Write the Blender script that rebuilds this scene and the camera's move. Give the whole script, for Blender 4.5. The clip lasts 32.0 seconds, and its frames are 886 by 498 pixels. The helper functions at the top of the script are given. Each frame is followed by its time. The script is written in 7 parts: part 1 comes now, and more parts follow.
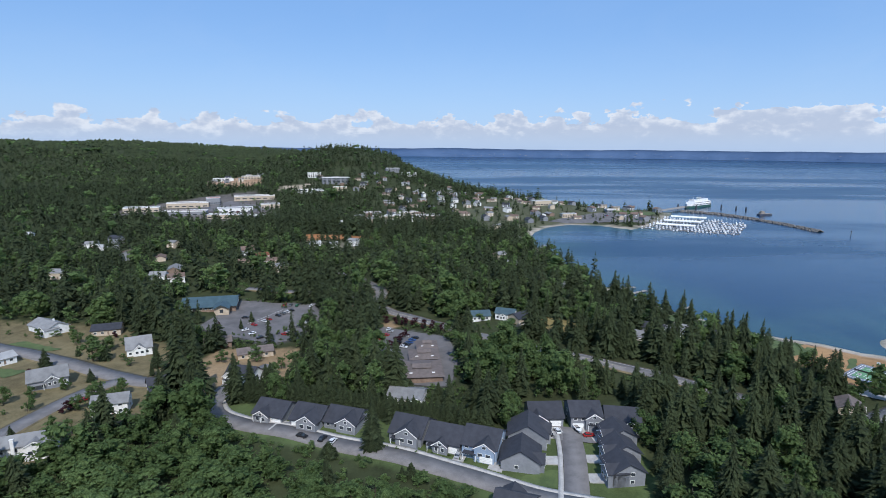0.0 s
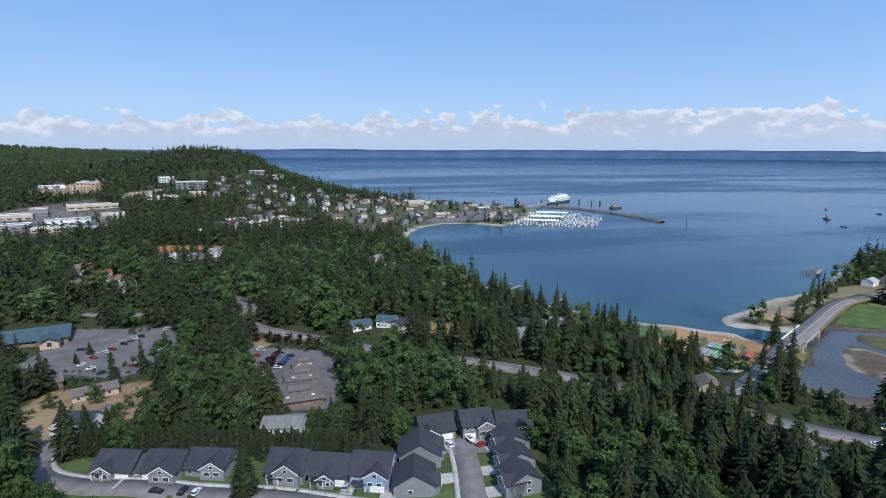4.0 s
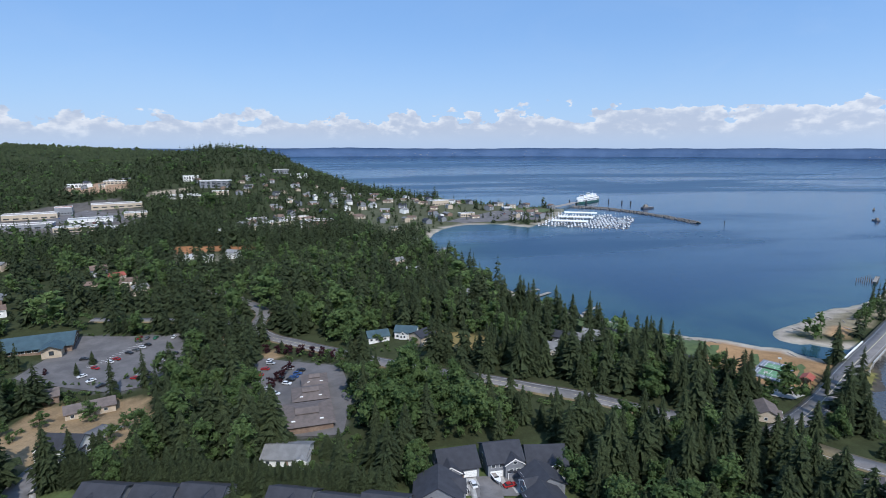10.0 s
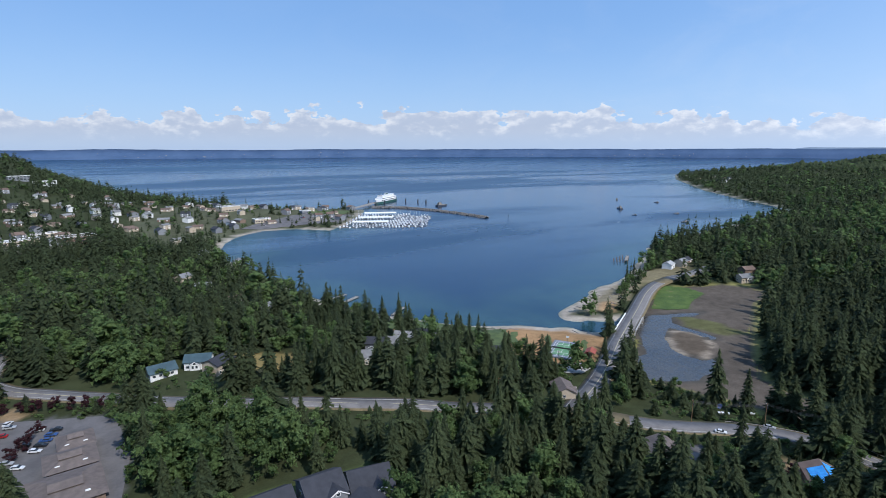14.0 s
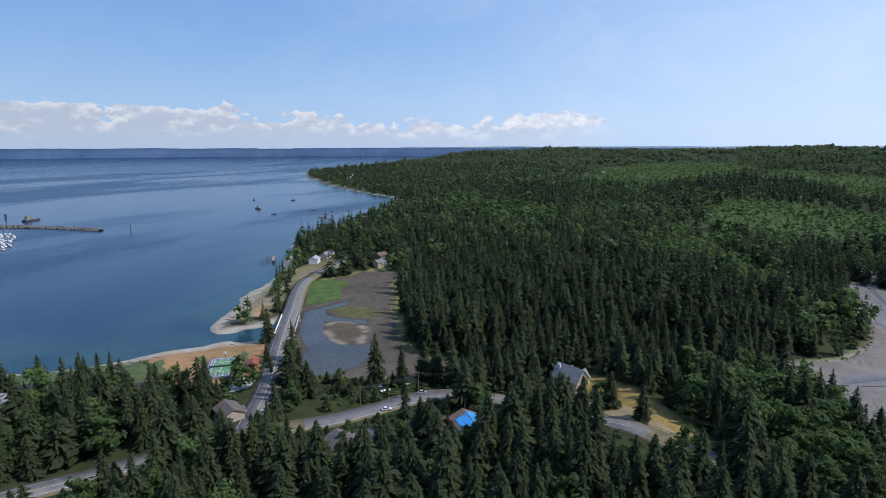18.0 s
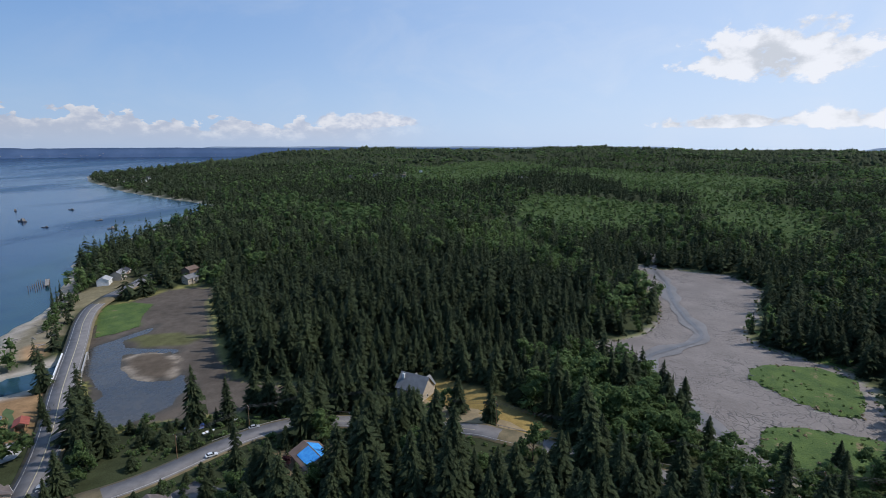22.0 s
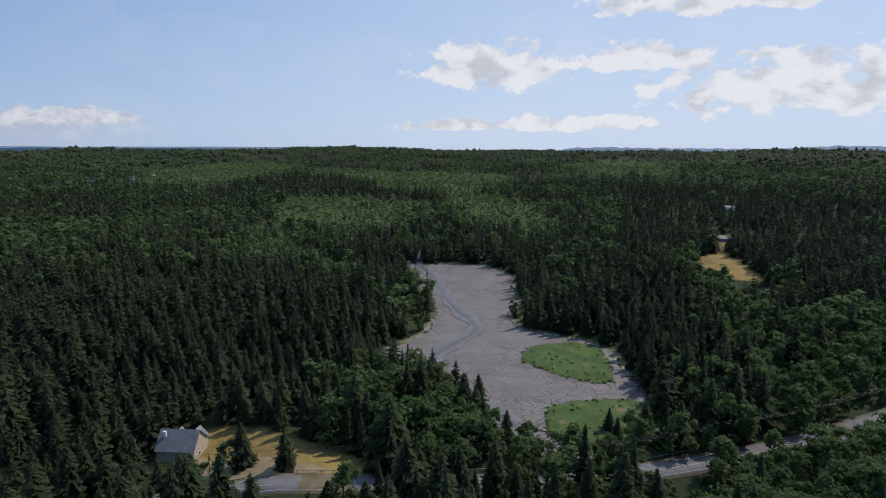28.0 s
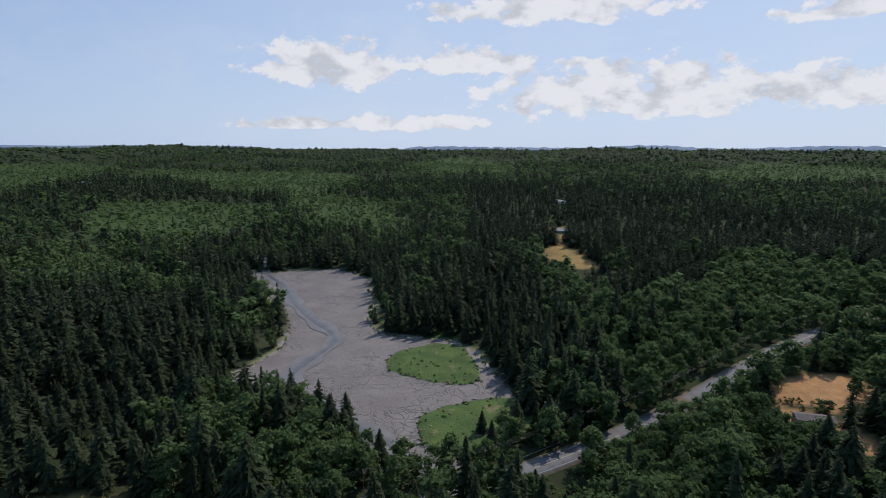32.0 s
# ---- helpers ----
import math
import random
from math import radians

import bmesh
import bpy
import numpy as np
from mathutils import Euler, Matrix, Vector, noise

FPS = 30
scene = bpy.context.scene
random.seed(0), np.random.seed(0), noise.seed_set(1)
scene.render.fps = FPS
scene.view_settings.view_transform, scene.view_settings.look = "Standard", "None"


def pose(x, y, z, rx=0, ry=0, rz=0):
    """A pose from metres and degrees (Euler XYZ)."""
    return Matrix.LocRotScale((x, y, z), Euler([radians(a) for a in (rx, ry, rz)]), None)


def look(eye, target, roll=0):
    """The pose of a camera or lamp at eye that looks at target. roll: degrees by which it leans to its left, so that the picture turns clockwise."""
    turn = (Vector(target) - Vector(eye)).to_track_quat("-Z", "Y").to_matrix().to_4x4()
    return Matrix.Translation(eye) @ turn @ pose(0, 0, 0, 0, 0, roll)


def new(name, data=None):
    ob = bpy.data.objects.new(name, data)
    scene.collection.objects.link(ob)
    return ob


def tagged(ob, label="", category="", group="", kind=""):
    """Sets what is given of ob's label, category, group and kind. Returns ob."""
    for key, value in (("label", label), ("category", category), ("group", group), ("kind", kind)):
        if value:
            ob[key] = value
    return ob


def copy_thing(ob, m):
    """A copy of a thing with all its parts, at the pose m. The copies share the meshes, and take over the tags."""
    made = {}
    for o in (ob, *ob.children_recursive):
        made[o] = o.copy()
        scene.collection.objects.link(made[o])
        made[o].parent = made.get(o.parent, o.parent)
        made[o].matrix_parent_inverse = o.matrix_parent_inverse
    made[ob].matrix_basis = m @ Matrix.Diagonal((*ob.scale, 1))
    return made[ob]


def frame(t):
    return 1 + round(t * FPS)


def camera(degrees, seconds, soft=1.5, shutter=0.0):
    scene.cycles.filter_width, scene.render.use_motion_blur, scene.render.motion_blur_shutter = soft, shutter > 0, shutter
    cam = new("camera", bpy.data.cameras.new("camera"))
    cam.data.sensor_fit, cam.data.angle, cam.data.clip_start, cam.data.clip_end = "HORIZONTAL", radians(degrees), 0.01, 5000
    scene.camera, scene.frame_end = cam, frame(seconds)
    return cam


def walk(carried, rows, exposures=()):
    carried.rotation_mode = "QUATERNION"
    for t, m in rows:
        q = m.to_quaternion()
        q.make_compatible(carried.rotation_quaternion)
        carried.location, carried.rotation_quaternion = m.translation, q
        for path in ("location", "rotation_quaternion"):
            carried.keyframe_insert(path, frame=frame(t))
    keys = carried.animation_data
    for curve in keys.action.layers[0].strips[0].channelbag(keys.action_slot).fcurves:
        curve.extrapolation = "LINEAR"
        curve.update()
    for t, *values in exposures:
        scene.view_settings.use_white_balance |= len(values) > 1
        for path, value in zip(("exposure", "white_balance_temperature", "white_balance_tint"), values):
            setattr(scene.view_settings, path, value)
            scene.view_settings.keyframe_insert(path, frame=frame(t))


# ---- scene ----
EXPO = 0.0
# camera: seconds, x, y, z, heading (clockwise from +y), pitch, lean
cam = camera(78.9, 32.0, soft=0.75)
ROWS = [
    (0.0, -0.00, -0.00, 121.31, -0.00, -10.72, 0.46),
    (0.5, -0.05, 2.14, 121.27, 0.06, -10.72, 0.49),
    (1.0, -0.12, 4.28, 121.23, 0.07, -10.67, 0.37),
    (1.5, -0.21, 6.38, 121.17, 0.10, -10.67, 0.29),
    (2.0, -0.31, 8.41, 121.11, 0.31, -10.66, 0.26),
    (2.5, -0.41, 10.29, 121.07, 2.17, -10.62, 0.17),
    (3.0, -0.48, 12.02, 121.03, 8.18, -10.61, 0.10),
    (3.5, -0.47, 13.69, 121.00, 12.61, -10.59, 0.09),
    (4.0, -0.30, 15.41, 120.98, 13.52, -10.60, 0.12),
    (4.5, 0.05, 17.20, 120.95, 13.87, -10.64, 0.13),
    (6.5, 2.06, 24.82, 120.79, 14.52, -10.69, 0.04),
    (7.0, 2.57, 26.80, 120.77, 14.65, -10.69, 0.03),
    (7.5, 3.07, 28.85, 120.73, 14.78, -10.71, -0.00),
    (8.0, 3.60, 30.94, 120.68, 14.88, -10.71, 0.01),
    (8.5, 4.15, 33.06, 120.61, 13.37, -10.75, 0.04),
    (9.0, 4.74, 35.26, 120.55, 12.39, -10.75, 0.02),
    (9.5, 5.32, 37.54, 120.47, 11.65, -10.75, 0.03),
    (10.0, 5.88, 39.87, 120.40, 10.86, -10.75, 0.00),
    (10.5, 6.37, 42.20, 120.33, 10.62, -10.76, 0.07),
    (11.0, 6.84, 44.49, 120.28, 10.40, -10.76, 0.04),
    (11.5, 7.32, 46.63, 120.25, 9.37, -10.74, 0.03),
    (12.0, 7.81, 48.56, 120.24, 12.12, -10.75, 0.06),
    (12.5, 8.24, 50.28, 120.22, 17.78, -10.69, 0.00),
    (13.0, 8.62, 51.83, 120.20, 23.74, -10.64, -0.09),
    (13.5, 8.98, 53.17, 120.15, 28.66, -10.65, -0.07),
    (15.5, 10.56, 57.76, 119.48, 41.26, -10.67, -0.39),
    (16.0, 11.10, 58.98, 119.39, 47.40, -10.71, -0.36),
    (16.5, 11.81, 60.36, 119.36, 56.61, -10.73, -0.31),
    (17.0, 12.76, 61.95, 119.34, 62.76, -10.74, -0.22),
    (17.5, 13.97, 63.66, 119.33, 67.14, -10.77, -0.13),
    (18.0, 15.46, 65.38, 119.33, 69.59, -10.77, -0.07),
    (18.5, 17.18, 66.96, 119.35, 71.78, -10.79, -0.07),
    (19.0, 19.07, 68.39, 119.37, 75.50, -10.79, -0.06),
    (19.5, 21.12, 69.67, 119.37, 77.79, -10.82, 0.03),
    (20.0, 23.28, 70.79, 119.36, 78.99, -10.80, 0.05),
    (20.5, 25.45, 71.78, 119.35, 79.56, -10.81, 0.04),
    (21.0, 27.56, 72.72, 119.33, 80.90, -10.79, 0.05),
    (21.5, 29.60, 73.65, 119.31, 83.62, -10.80, 0.08),
    (22.0, 31.56, 74.62, 119.29, 88.66, -10.78, 0.02),
    (22.5, 33.53, 75.59, 119.27, 92.96, -10.75, -0.01),
    (23.0, 35.55, 76.54, 119.25, 96.68, -10.70, 0.01),
    (23.5, 37.64, 77.41, 119.24, 99.03, -10.69, 0.02),
    (24.0, 39.79, 78.18, 119.22, 99.60, -10.69, 0.03),
    (24.5, 41.98, 78.83, 119.21, 99.68, -10.71, 0.07),
    (25.0, 44.17, 79.39, 119.21, 100.09, -10.72, 0.15),
    (25.5, 46.37, 79.92, 119.22, 104.90, -10.68, 0.03),
    (26.0, 48.56, 80.38, 119.21, 110.19, -10.66, 0.02),
    (26.5, 50.77, 80.69, 119.19, 112.06, -10.69, 0.07),
    (28.5, 59.66, 80.91, 118.87, 117.63, -10.75, 0.10),
    (29.0, 61.84, 80.74, 118.81, 123.37, -10.72, 0.25),
    (29.5, 63.97, 80.40, 118.74, 126.84, -10.71, 0.17),
    (30.0, 66.08, 79.92, 118.68, 128.64, -10.72, 0.13),
    (30.5, 68.14, 79.33, 118.63, 129.48, -10.74, 0.10),
    (31.0, 70.16, 78.65, 118.58, 130.19, -10.75, 0.12),
    (31.5, 72.16, 77.92, 118.54, 130.70, -10.76, 0.16),
    (32.0, 74.16, 77.16, 118.51, 130.93, -10.79, 0.15),
]
walk(cam, [(t, pose(x, y, z, 0, 0, -h) @ pose(0, 0, 0, 90 + p, 0, 0) @ pose(0, 0, 0, 0, 0, r)) for t, x, y, z, h, p, r in ROWS],
     exposures=[(0.0, EXPO, 6180, 11), (12.0, EXPO, 6180, 11), (17.0, EXPO - 0.1, 6320, 12), (23.0, EXPO - 0.35, 6480, 13), (32.0, EXPO - 0.5, 6550, 14)])

# ---- sun and sky ----
SUN_AZ, SUN_EL = 172.0, 47.0
sun_dir = Vector((math.sin(radians(SUN_AZ)) * math.cos(radians(SUN_EL)), math.cos(radians(SUN_AZ)) * math.cos(radians(SUN_EL)), math.sin(radians(SUN_EL))))
sun_data = bpy.data.lights.new("sun", "SUN")
sun_data.energy, sun_data.angle, sun_data.color = 3.9, radians(0.6), (1.0, 0.96, 0.9)
sun = new("sun", sun_data)
sun.matrix_world = look(sun_dir * 900, (0, 0, 0))


class Nodes:
    """A small helper for node trees."""

    def __init__(self, tree):
        self.tree = tree

    def add(self, kind, **values):
        node = self.tree.nodes.new(kind)
        for key, value in values.items():
            if key.startswith("in_"):
                node.inputs[key[3:].replace("_", " ")].default_value = value
            elif key == "operation":
                node.operation = value
            elif key == "blend_type":
                node.blend_type = value
            elif key == "data_type":
                node.data_type = value
        return node

    def link(self, a, b):
        self.tree.links.new(a, b)

    def put(self, value, socket):
        if hasattr(value, "is_linked"):
            self.link(value, socket)
        else:
            socket.default_value = value

    def math(self, operation, a, b=0.0, c=0.0):
        node = self.tree.nodes.new("ShaderNodeMath")
        node.operation = operation
        self.put(a, node.inputs[0])
        self.put(b, node.inputs[1])
        self.put(c, node.inputs[2])
        return node.outputs[0]

    def step(self, value, lo, hi, a=0.0, b=1.0):
        node = self.tree.nodes.new("ShaderNodeMapRange")
        node.interpolation_type = "SMOOTHSTEP"
        self.put(value, node.inputs[0])
        for k, v in zip((1, 2, 3, 4), (lo, hi, a, b)):
            node.inputs[k].default_value = v
        return node.outputs[0]

    def noise(self, vector, scale, detail=4.0, rough=0.55, warp=0.0):
        node = self.tree.nodes.new("ShaderNodeTexNoise")
        if vector is not None:
            self.link(vector, node.inputs["Vector"])
        node.inputs["Scale"].default_value, node.inputs["Detail"].default_value = scale, detail
        node.inputs["Roughness"].default_value, node.inputs["Distortion"].default_value = rough, warp
        return node.outputs[0]

    def mix(self, factor, a, b):
        node = self.tree.nodes.new("ShaderNodeMix")
        node.data_type = "RGBA"
        self.put(factor, node.inputs[0])
        self.put((*a, 1.0) if isinstance(a, tuple) and len(a) == 3 else a, node.inputs[6])
        self.put((*b, 1.0) if isinstance(b, tuple) and len(b) == 3 else b, node.inputs[7])
        return node.outputs[2]


def build_world():
    world = bpy.data.worlds.new("sky")
    scene.world = world
    world.use_nodes = True
    n = Nodes(world.node_tree)
    world.node_tree.nodes.clear()
    sky = n.add("ShaderNodeTexSky")
    sky.sky_type, sky.sun_disc = "NISHITA", False
    sky.sun_elevation, sky.sun_rotation = radians(SUN_EL), radians(SUN_AZ)
    sky.altitude, sky.air_density, sky.dust_density, sky.ozone_density = 100, 1.0, 0.6, 1.6
    where = n.add("ShaderNodeTexCoord").outputs["Generated"]
    split = n.add("ShaderNodeSeparateXYZ")
    n.link(where, split.inputs[0])
    az = n.math("MULTIPLY", n.math("ARCTAN2", split.outputs[0], split.outputs[1]), 57.2958)
    el = n.math("MULTIPLY", n.math("ARCSINE", split.outputs[2]), 57.2958)
    flat = n.add("ShaderNodeCombineXYZ")
    n.link(n.math("MULTIPLY", az, 0.20), flat.inputs[0])
    n.link(n.math("MULTIPLY", el, 0.34), flat.inputs[1])
    puff = n.noise(flat.outputs[0], 1.5, 3.0, 0.5)
    fine = n.noise(flat.outputs[0], 5.0, 7.0, 0.62, 0.15)
    lump = n.math("ADD", n.math("MULTIPLY", puff, 0.72), n.math("MULTIPLY", fine, 0.28))
    # a long bank of cumulus low over the far shore: a ragged white top over grey bases that sink into haze
    top = n.math("MULTIPLY", n.math("MULTIPLY_ADD", n.step(lump, 0.34, 0.68), 2.5, 2.0), n.math("MULTIPLY", n.step(az, -30.0, 25.0, 0.8, 1.08), n.step(az, 48.0, 66.0, 1.0, 0.74)))
    over = n.math("SUBTRACT", top, el)
    bank = n.step(over, 0.0, 0.30)
    bank = n.math("MULTIPLY", bank, n.step(az, 76.0, 90.0, 1.0, 0.0))
    bank = n.math("MULTIPLY", bank, n.step(el, -0.2, 2.1, 0.45, 1.0))
    # single larger clouds higher up on the sunny side: heading, height, half width, half height
    cover = None
    for a, e, wide, tall in CLOUDS:
        da = n.math("DIVIDE", n.math("SUBTRACT", az, a), wide)
        de = n.math("DIVIDE", n.math("SUBTRACT", el, e), tall)
        de = n.math("MAXIMUM", de, n.math("MULTIPLY", de, -1.7))  # flatter below than above
        fall = n.math("SUBTRACT", 1.0, n.math("ADD", n.math("MULTIPLY", da, da), n.math("MULTIPLY", de, de)))
        cover = fall if cover is None else n.math("MAXIMUM", cover, fall)
    round_way = n.add("ShaderNodeCombineXYZ")
    n.link(n.math("MULTIPLY", az, 0.17), round_way.inputs[0])
    n.link(n.math("MULTIPLY", el, 0.27), round_way.inputs[1])
    higher = n.add("ShaderNodeVectorMath", operation="ADD")
    n.link(round_way.outputs[0], higher.inputs[0])
    higher.inputs[1].default_value = (0.03, 0.22, 0.0)
    billow = n.noise(round_way.outputs[0], 1.7, 9.0, 0.60)
    billow_above = n.noise(higher.outputs[0], 1.5, 4.0, 0.5)
    heap = n.step(n.math("ADD", n.math("MAXIMUM", cover, -1.5), n.math("MULTIPLY_ADD", billow, 5.0, -2.45)), 0.0, 0.55)
    crest = n.step(n.math("SUBTRACT", billow, billow_above), -0.20, 0.08)
    cloud = n.math("MAXIMUM", bank, heap)
    veil = n.step(n.noise(flat.outputs[0], 0.5, 5.0, 0.6, 0.6), 0.42, 0.75, 0.0, 0.22)
    veil = n.math("MULTIPLY", veil, n.step(az, 20.0, 120.0, 0.15, 1.0))
    haze = n.math("MULTIPLY", n.step(el, -2.0, 13.0, 0.62, 0.0), n.step(az, 40.0, 140.0, 0.75, 1.0))
    raised = n.add("ShaderNodeVectorMath", operation="ADD")  # what lies a little higher: cloud bases are greyer than tops
    n.link(flat.outputs[0], raised.inputs[0])
    raised.inputs[1].default_value = (-0.04, 0.20, 0.0)
    above = n.noise(raised.outputs[0], 3.2, 4.0, 0.5)
    shade = n.step(n.math("SUBTRACT", n.noise(flat.outputs[0], 3.2, 6.0, 0.55), above), -0.20, 0.16, 0.0, 1.0)
    shade = n.math("MULTIPLY", shade, n.step(over, 1.9, 0.15, 0.05, 1.0))
    white = n.mix(shade, (5.0, 5.7, 7.0), (7.9, 8.2, 8.7))
    white = n.mix(n.math("MULTIPLY", heap, n.step(az, 86.0, 100.0)), white, n.mix(crest, (5.4, 5.8, 6.3), (7.9, 8.2, 8.6)))
    tint = n.mix(0.55, sky.outputs[0], (2.5, 5.2, 10.2))
    base = n.mix(haze, tint, (5.0, 6.9, 9.3))
    base = n.mix(veil, base, (7.0, 7.6, 8.4))
    base = n.mix(n.step(az, 45.0, 135.0, 0.0, 0.55), base, (6.2, 7.1, 8.2))
    full = n.mix(n.math("MULTIPLY", cloud, 0.93), base, white)
    glow = n.add("ShaderNodeVectorMath", operation="SCALE")  # the sky is brighter towards the sun
    n.link(full, glow.inputs[0])
    n.link(n.step(az, 25.0, 130.0, 1.0, 1.37), glow.inputs["Scale"])
    full = glow.outputs[0]
    out = n.add("ShaderNodeBackground")
    n.link(full, out.inputs[0])
    out.inputs[1].default_value = 0.1
    n.link(out.outputs[0], n.add("ShaderNodeOutputWorld").inputs[0])


CLOUDS = [(119.0, 7.4, 7.5, 3.2), (134.0, 8.2, 7.5, 1.9), (141.0, 12.8, 13.0, 2.0), (150.0, 5.0, 16.0, 3.6), (167.0, 4.6, 9.0, 2.2), (166.0, 11.0, 5.0, 1.4), (128.0, 2.2, 10.0, 1.1), (116.0, 2.2, 7.0, 0.9),
          (80.0, 2.3, 5.5, 1.0), (195.0, 12.0, 14.0, 5.0), (230.0, 14.0, 16.0, 4.0)]
build_world()

# ---- materials ----
MATS = {}


def material(name, build, **shader):
    m = bpy.data.materials.new(name)
    m.use_nodes = True
    n = Nodes(m.node_tree)
    bsdf = m.node_tree.nodes["Principled BSDF"]
    for key, value in shader.items():
        bsdf.inputs[key.replace("_", " ")].default_value = value
    build(n, bsdf)
    MATS[name] = m
    return m


def place(n):
    return n.add("ShaderNodeNewGeometry").outputs["Position"]


def bump(n, bsdf, height, strength=0.4, distance=0.2):
    b = n.add("ShaderNodeBump", in_Strength=strength, in_Distance=distance)
    n.link(height, b.inputs["Height"])
    n.link(b.outputs[0], bsdf.inputs["Normal"])


def plain(name, low, high, scale=0.6, rough=0.8, relief=0.05, metal=0.0, random=0.0, detail=6.0):
    """A surface that wanders between two colours at two scales."""

    def build(n, bsdf):
        where = n.add("ShaderNodeTexCoord").outputs["Object"]
        big, small = n.noise(where, scale, detail), n.noise(where, scale * 9, 3.0)
        f = n.math("MULTIPLY_ADD", small, 0.35, n.math("MULTIPLY", big, 0.65))
        f = n.step(f, 0.32, 0.68)
        if random:
            chance = n.add("ShaderNodeObjectInfo").outputs["Random"]
            f = n.math("MULTIPLY_ADD", chance, random, n.math("MULTIPLY", f, 1.0 - random))
        n.link(n.mix(f, low, high), bsdf.inputs["Base Color"])
        n.link(n.step(small, 0.3, 0.7, max(rough - 0.08, 0.02), min(rough + 0.08, 1.0)), bsdf.inputs["Roughness"])
        if relief:
            bump(n, bsdf, small, 0.5, relief)

    return material(name, build, Metallic=metal)


def foliage(name, low, high, gloss=0.8, glow=0.0):
    """Needles or leaves: tone differs from tree to tree (attribute) and from clump to clump; painted light pales it up
    the crown.
    """

    def build(n, bsdf):
        tone = n.add("ShaderNodeAttribute")
        tone.attribute_name = "tone"
        isle = n.add("ShaderNodeNewGeometry").outputs["Random Per Island"]
        own = n.add("ShaderNodeObjectInfo").outputs["Random"]
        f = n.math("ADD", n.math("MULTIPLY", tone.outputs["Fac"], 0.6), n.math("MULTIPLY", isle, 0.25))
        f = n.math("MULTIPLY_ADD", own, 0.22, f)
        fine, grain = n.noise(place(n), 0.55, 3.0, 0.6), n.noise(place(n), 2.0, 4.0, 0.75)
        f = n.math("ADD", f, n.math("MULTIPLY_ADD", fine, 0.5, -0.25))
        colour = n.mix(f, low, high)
        sprig = n.add("ShaderNodeVectorMath", operation="SCALE")
        n.link(colour, sprig.inputs[0])
        n.link(n.step(grain, 0.34, 0.66, 0.62, 1.5), sprig.inputs["Scale"])
        colour = sprig.outputs[0]
        bump(n, bsdf, grain, 0.9, 0.7)
        n.link(colour, bsdf.inputs["Base Color"])
        if glow:  # thin leaves let some light through
            thin, both = n.add("ShaderNodeBsdfTranslucent"), n.add("ShaderNodeMixShader")
            n.link(colour, thin.inputs[0])
            both.inputs[0].default_value = glow
            n.link(bsdf.outputs[0], both.inputs[1])
            n.link(thin.outputs[0], both.inputs[2])
            n.link(both.outputs[0], n.tree.nodes["Material Output"].inputs[0])

    return material(name, build, Roughness=gloss, Specular_IOR_Level=0.06)


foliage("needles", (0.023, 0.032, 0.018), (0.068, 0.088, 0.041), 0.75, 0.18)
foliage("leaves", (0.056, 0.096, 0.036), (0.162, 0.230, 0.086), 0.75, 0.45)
foliage("plum_leaves", (0.024, 0.010, 0.013), (0.050, 0.020, 0.024))
plain("bark", (0.045, 0.032, 0.022), (0.12, 0.09, 0.065), 2.0, 0.9, 0.05)


def ground_build(n, bsdf):
    cover = n.add("ShaderNodeAttribute")
    cover.attribute_name = "cover"
    where = place(n)
    big, mid, small = n.noise(where, 0.018, 5.0), n.noise(where, 0.16, 5.0, 0.62), n.noise(where, 1.3, 3.0)
    f = n.math("ADD", n.math("MULTIPLY", big, 0.4), n.math("ADD", n.math("MULTIPLY", mid, 0.4), n.math("MULTIPLY", small, 0.2)))
    vary = n.step(f, 0.3, 0.7, 0.62, 1.38)
    scaled = n.add("ShaderNodeVectorMath", operation="SCALE")
    n.link(cover.outputs["Color"], scaled.inputs[0])
    n.link(vary, scaled.inputs["Scale"])
    n.link(scaled.outputs[0], bsdf.inputs["Base Color"])
    bump(n, bsdf, n.math("ADD", mid, small), 0.5, 0.3)


material("ground", ground_build, Roughness=0.95, Specular_IOR_Level=0.05)


def water_build(n, bsdf):
    where = place(n)
    shoal = n.add("ShaderNodeAttribute")
    shoal.attribute_name = "tone"
    stretch = n.add("ShaderNodeMapping")
    stretch.inputs["Rotation"].default_value = (0, 0, radians(-25))
    stretch.inputs["Scale"].default_value = (0.28, 1.0, 1.0)
    n.link(where, stretch.inputs[0])
    lane = n.noise(stretch.outputs[0], 0.004, 5.0, 0.55, 0.8)
    patch = n.noise(stretch.outputs[0], 0.0016, 4.0, 0.5, 0.6)
    deep = n.mix(n.step(lane, 0.35, 0.7), (0.004, 0.025, 0.064), (0.009, 0.040, 0.088))
    weed = n.step(n.noise(where, 0.02, 5.0, 0.6), 0.42, 0.66)  # sand and eelgrass seen through shallow water
    shallow = n.mix(weed, (0.026, 0.068, 0.080), (0.010, 0.040, 0.066))
    n.link(n.mix(shoal.outputs["Fac"], deep, shallow), bsdf.inputs["Base Color"])
    calm = n.step(n.math("MULTIPLY_ADD", patch, 0.5, n.math("MULTIPLY", lane, 0.5)), 0.42, 0.60)
    n.link(n.step(calm, 0.0, 1.0, 0.16, 0.34), bsdf.inputs["Roughness"])
    chop = n.noise(stretch.outputs[0], 0.7, 3.0, 0.6)
    bump(n, bsdf, chop, 0.22, 0.3)


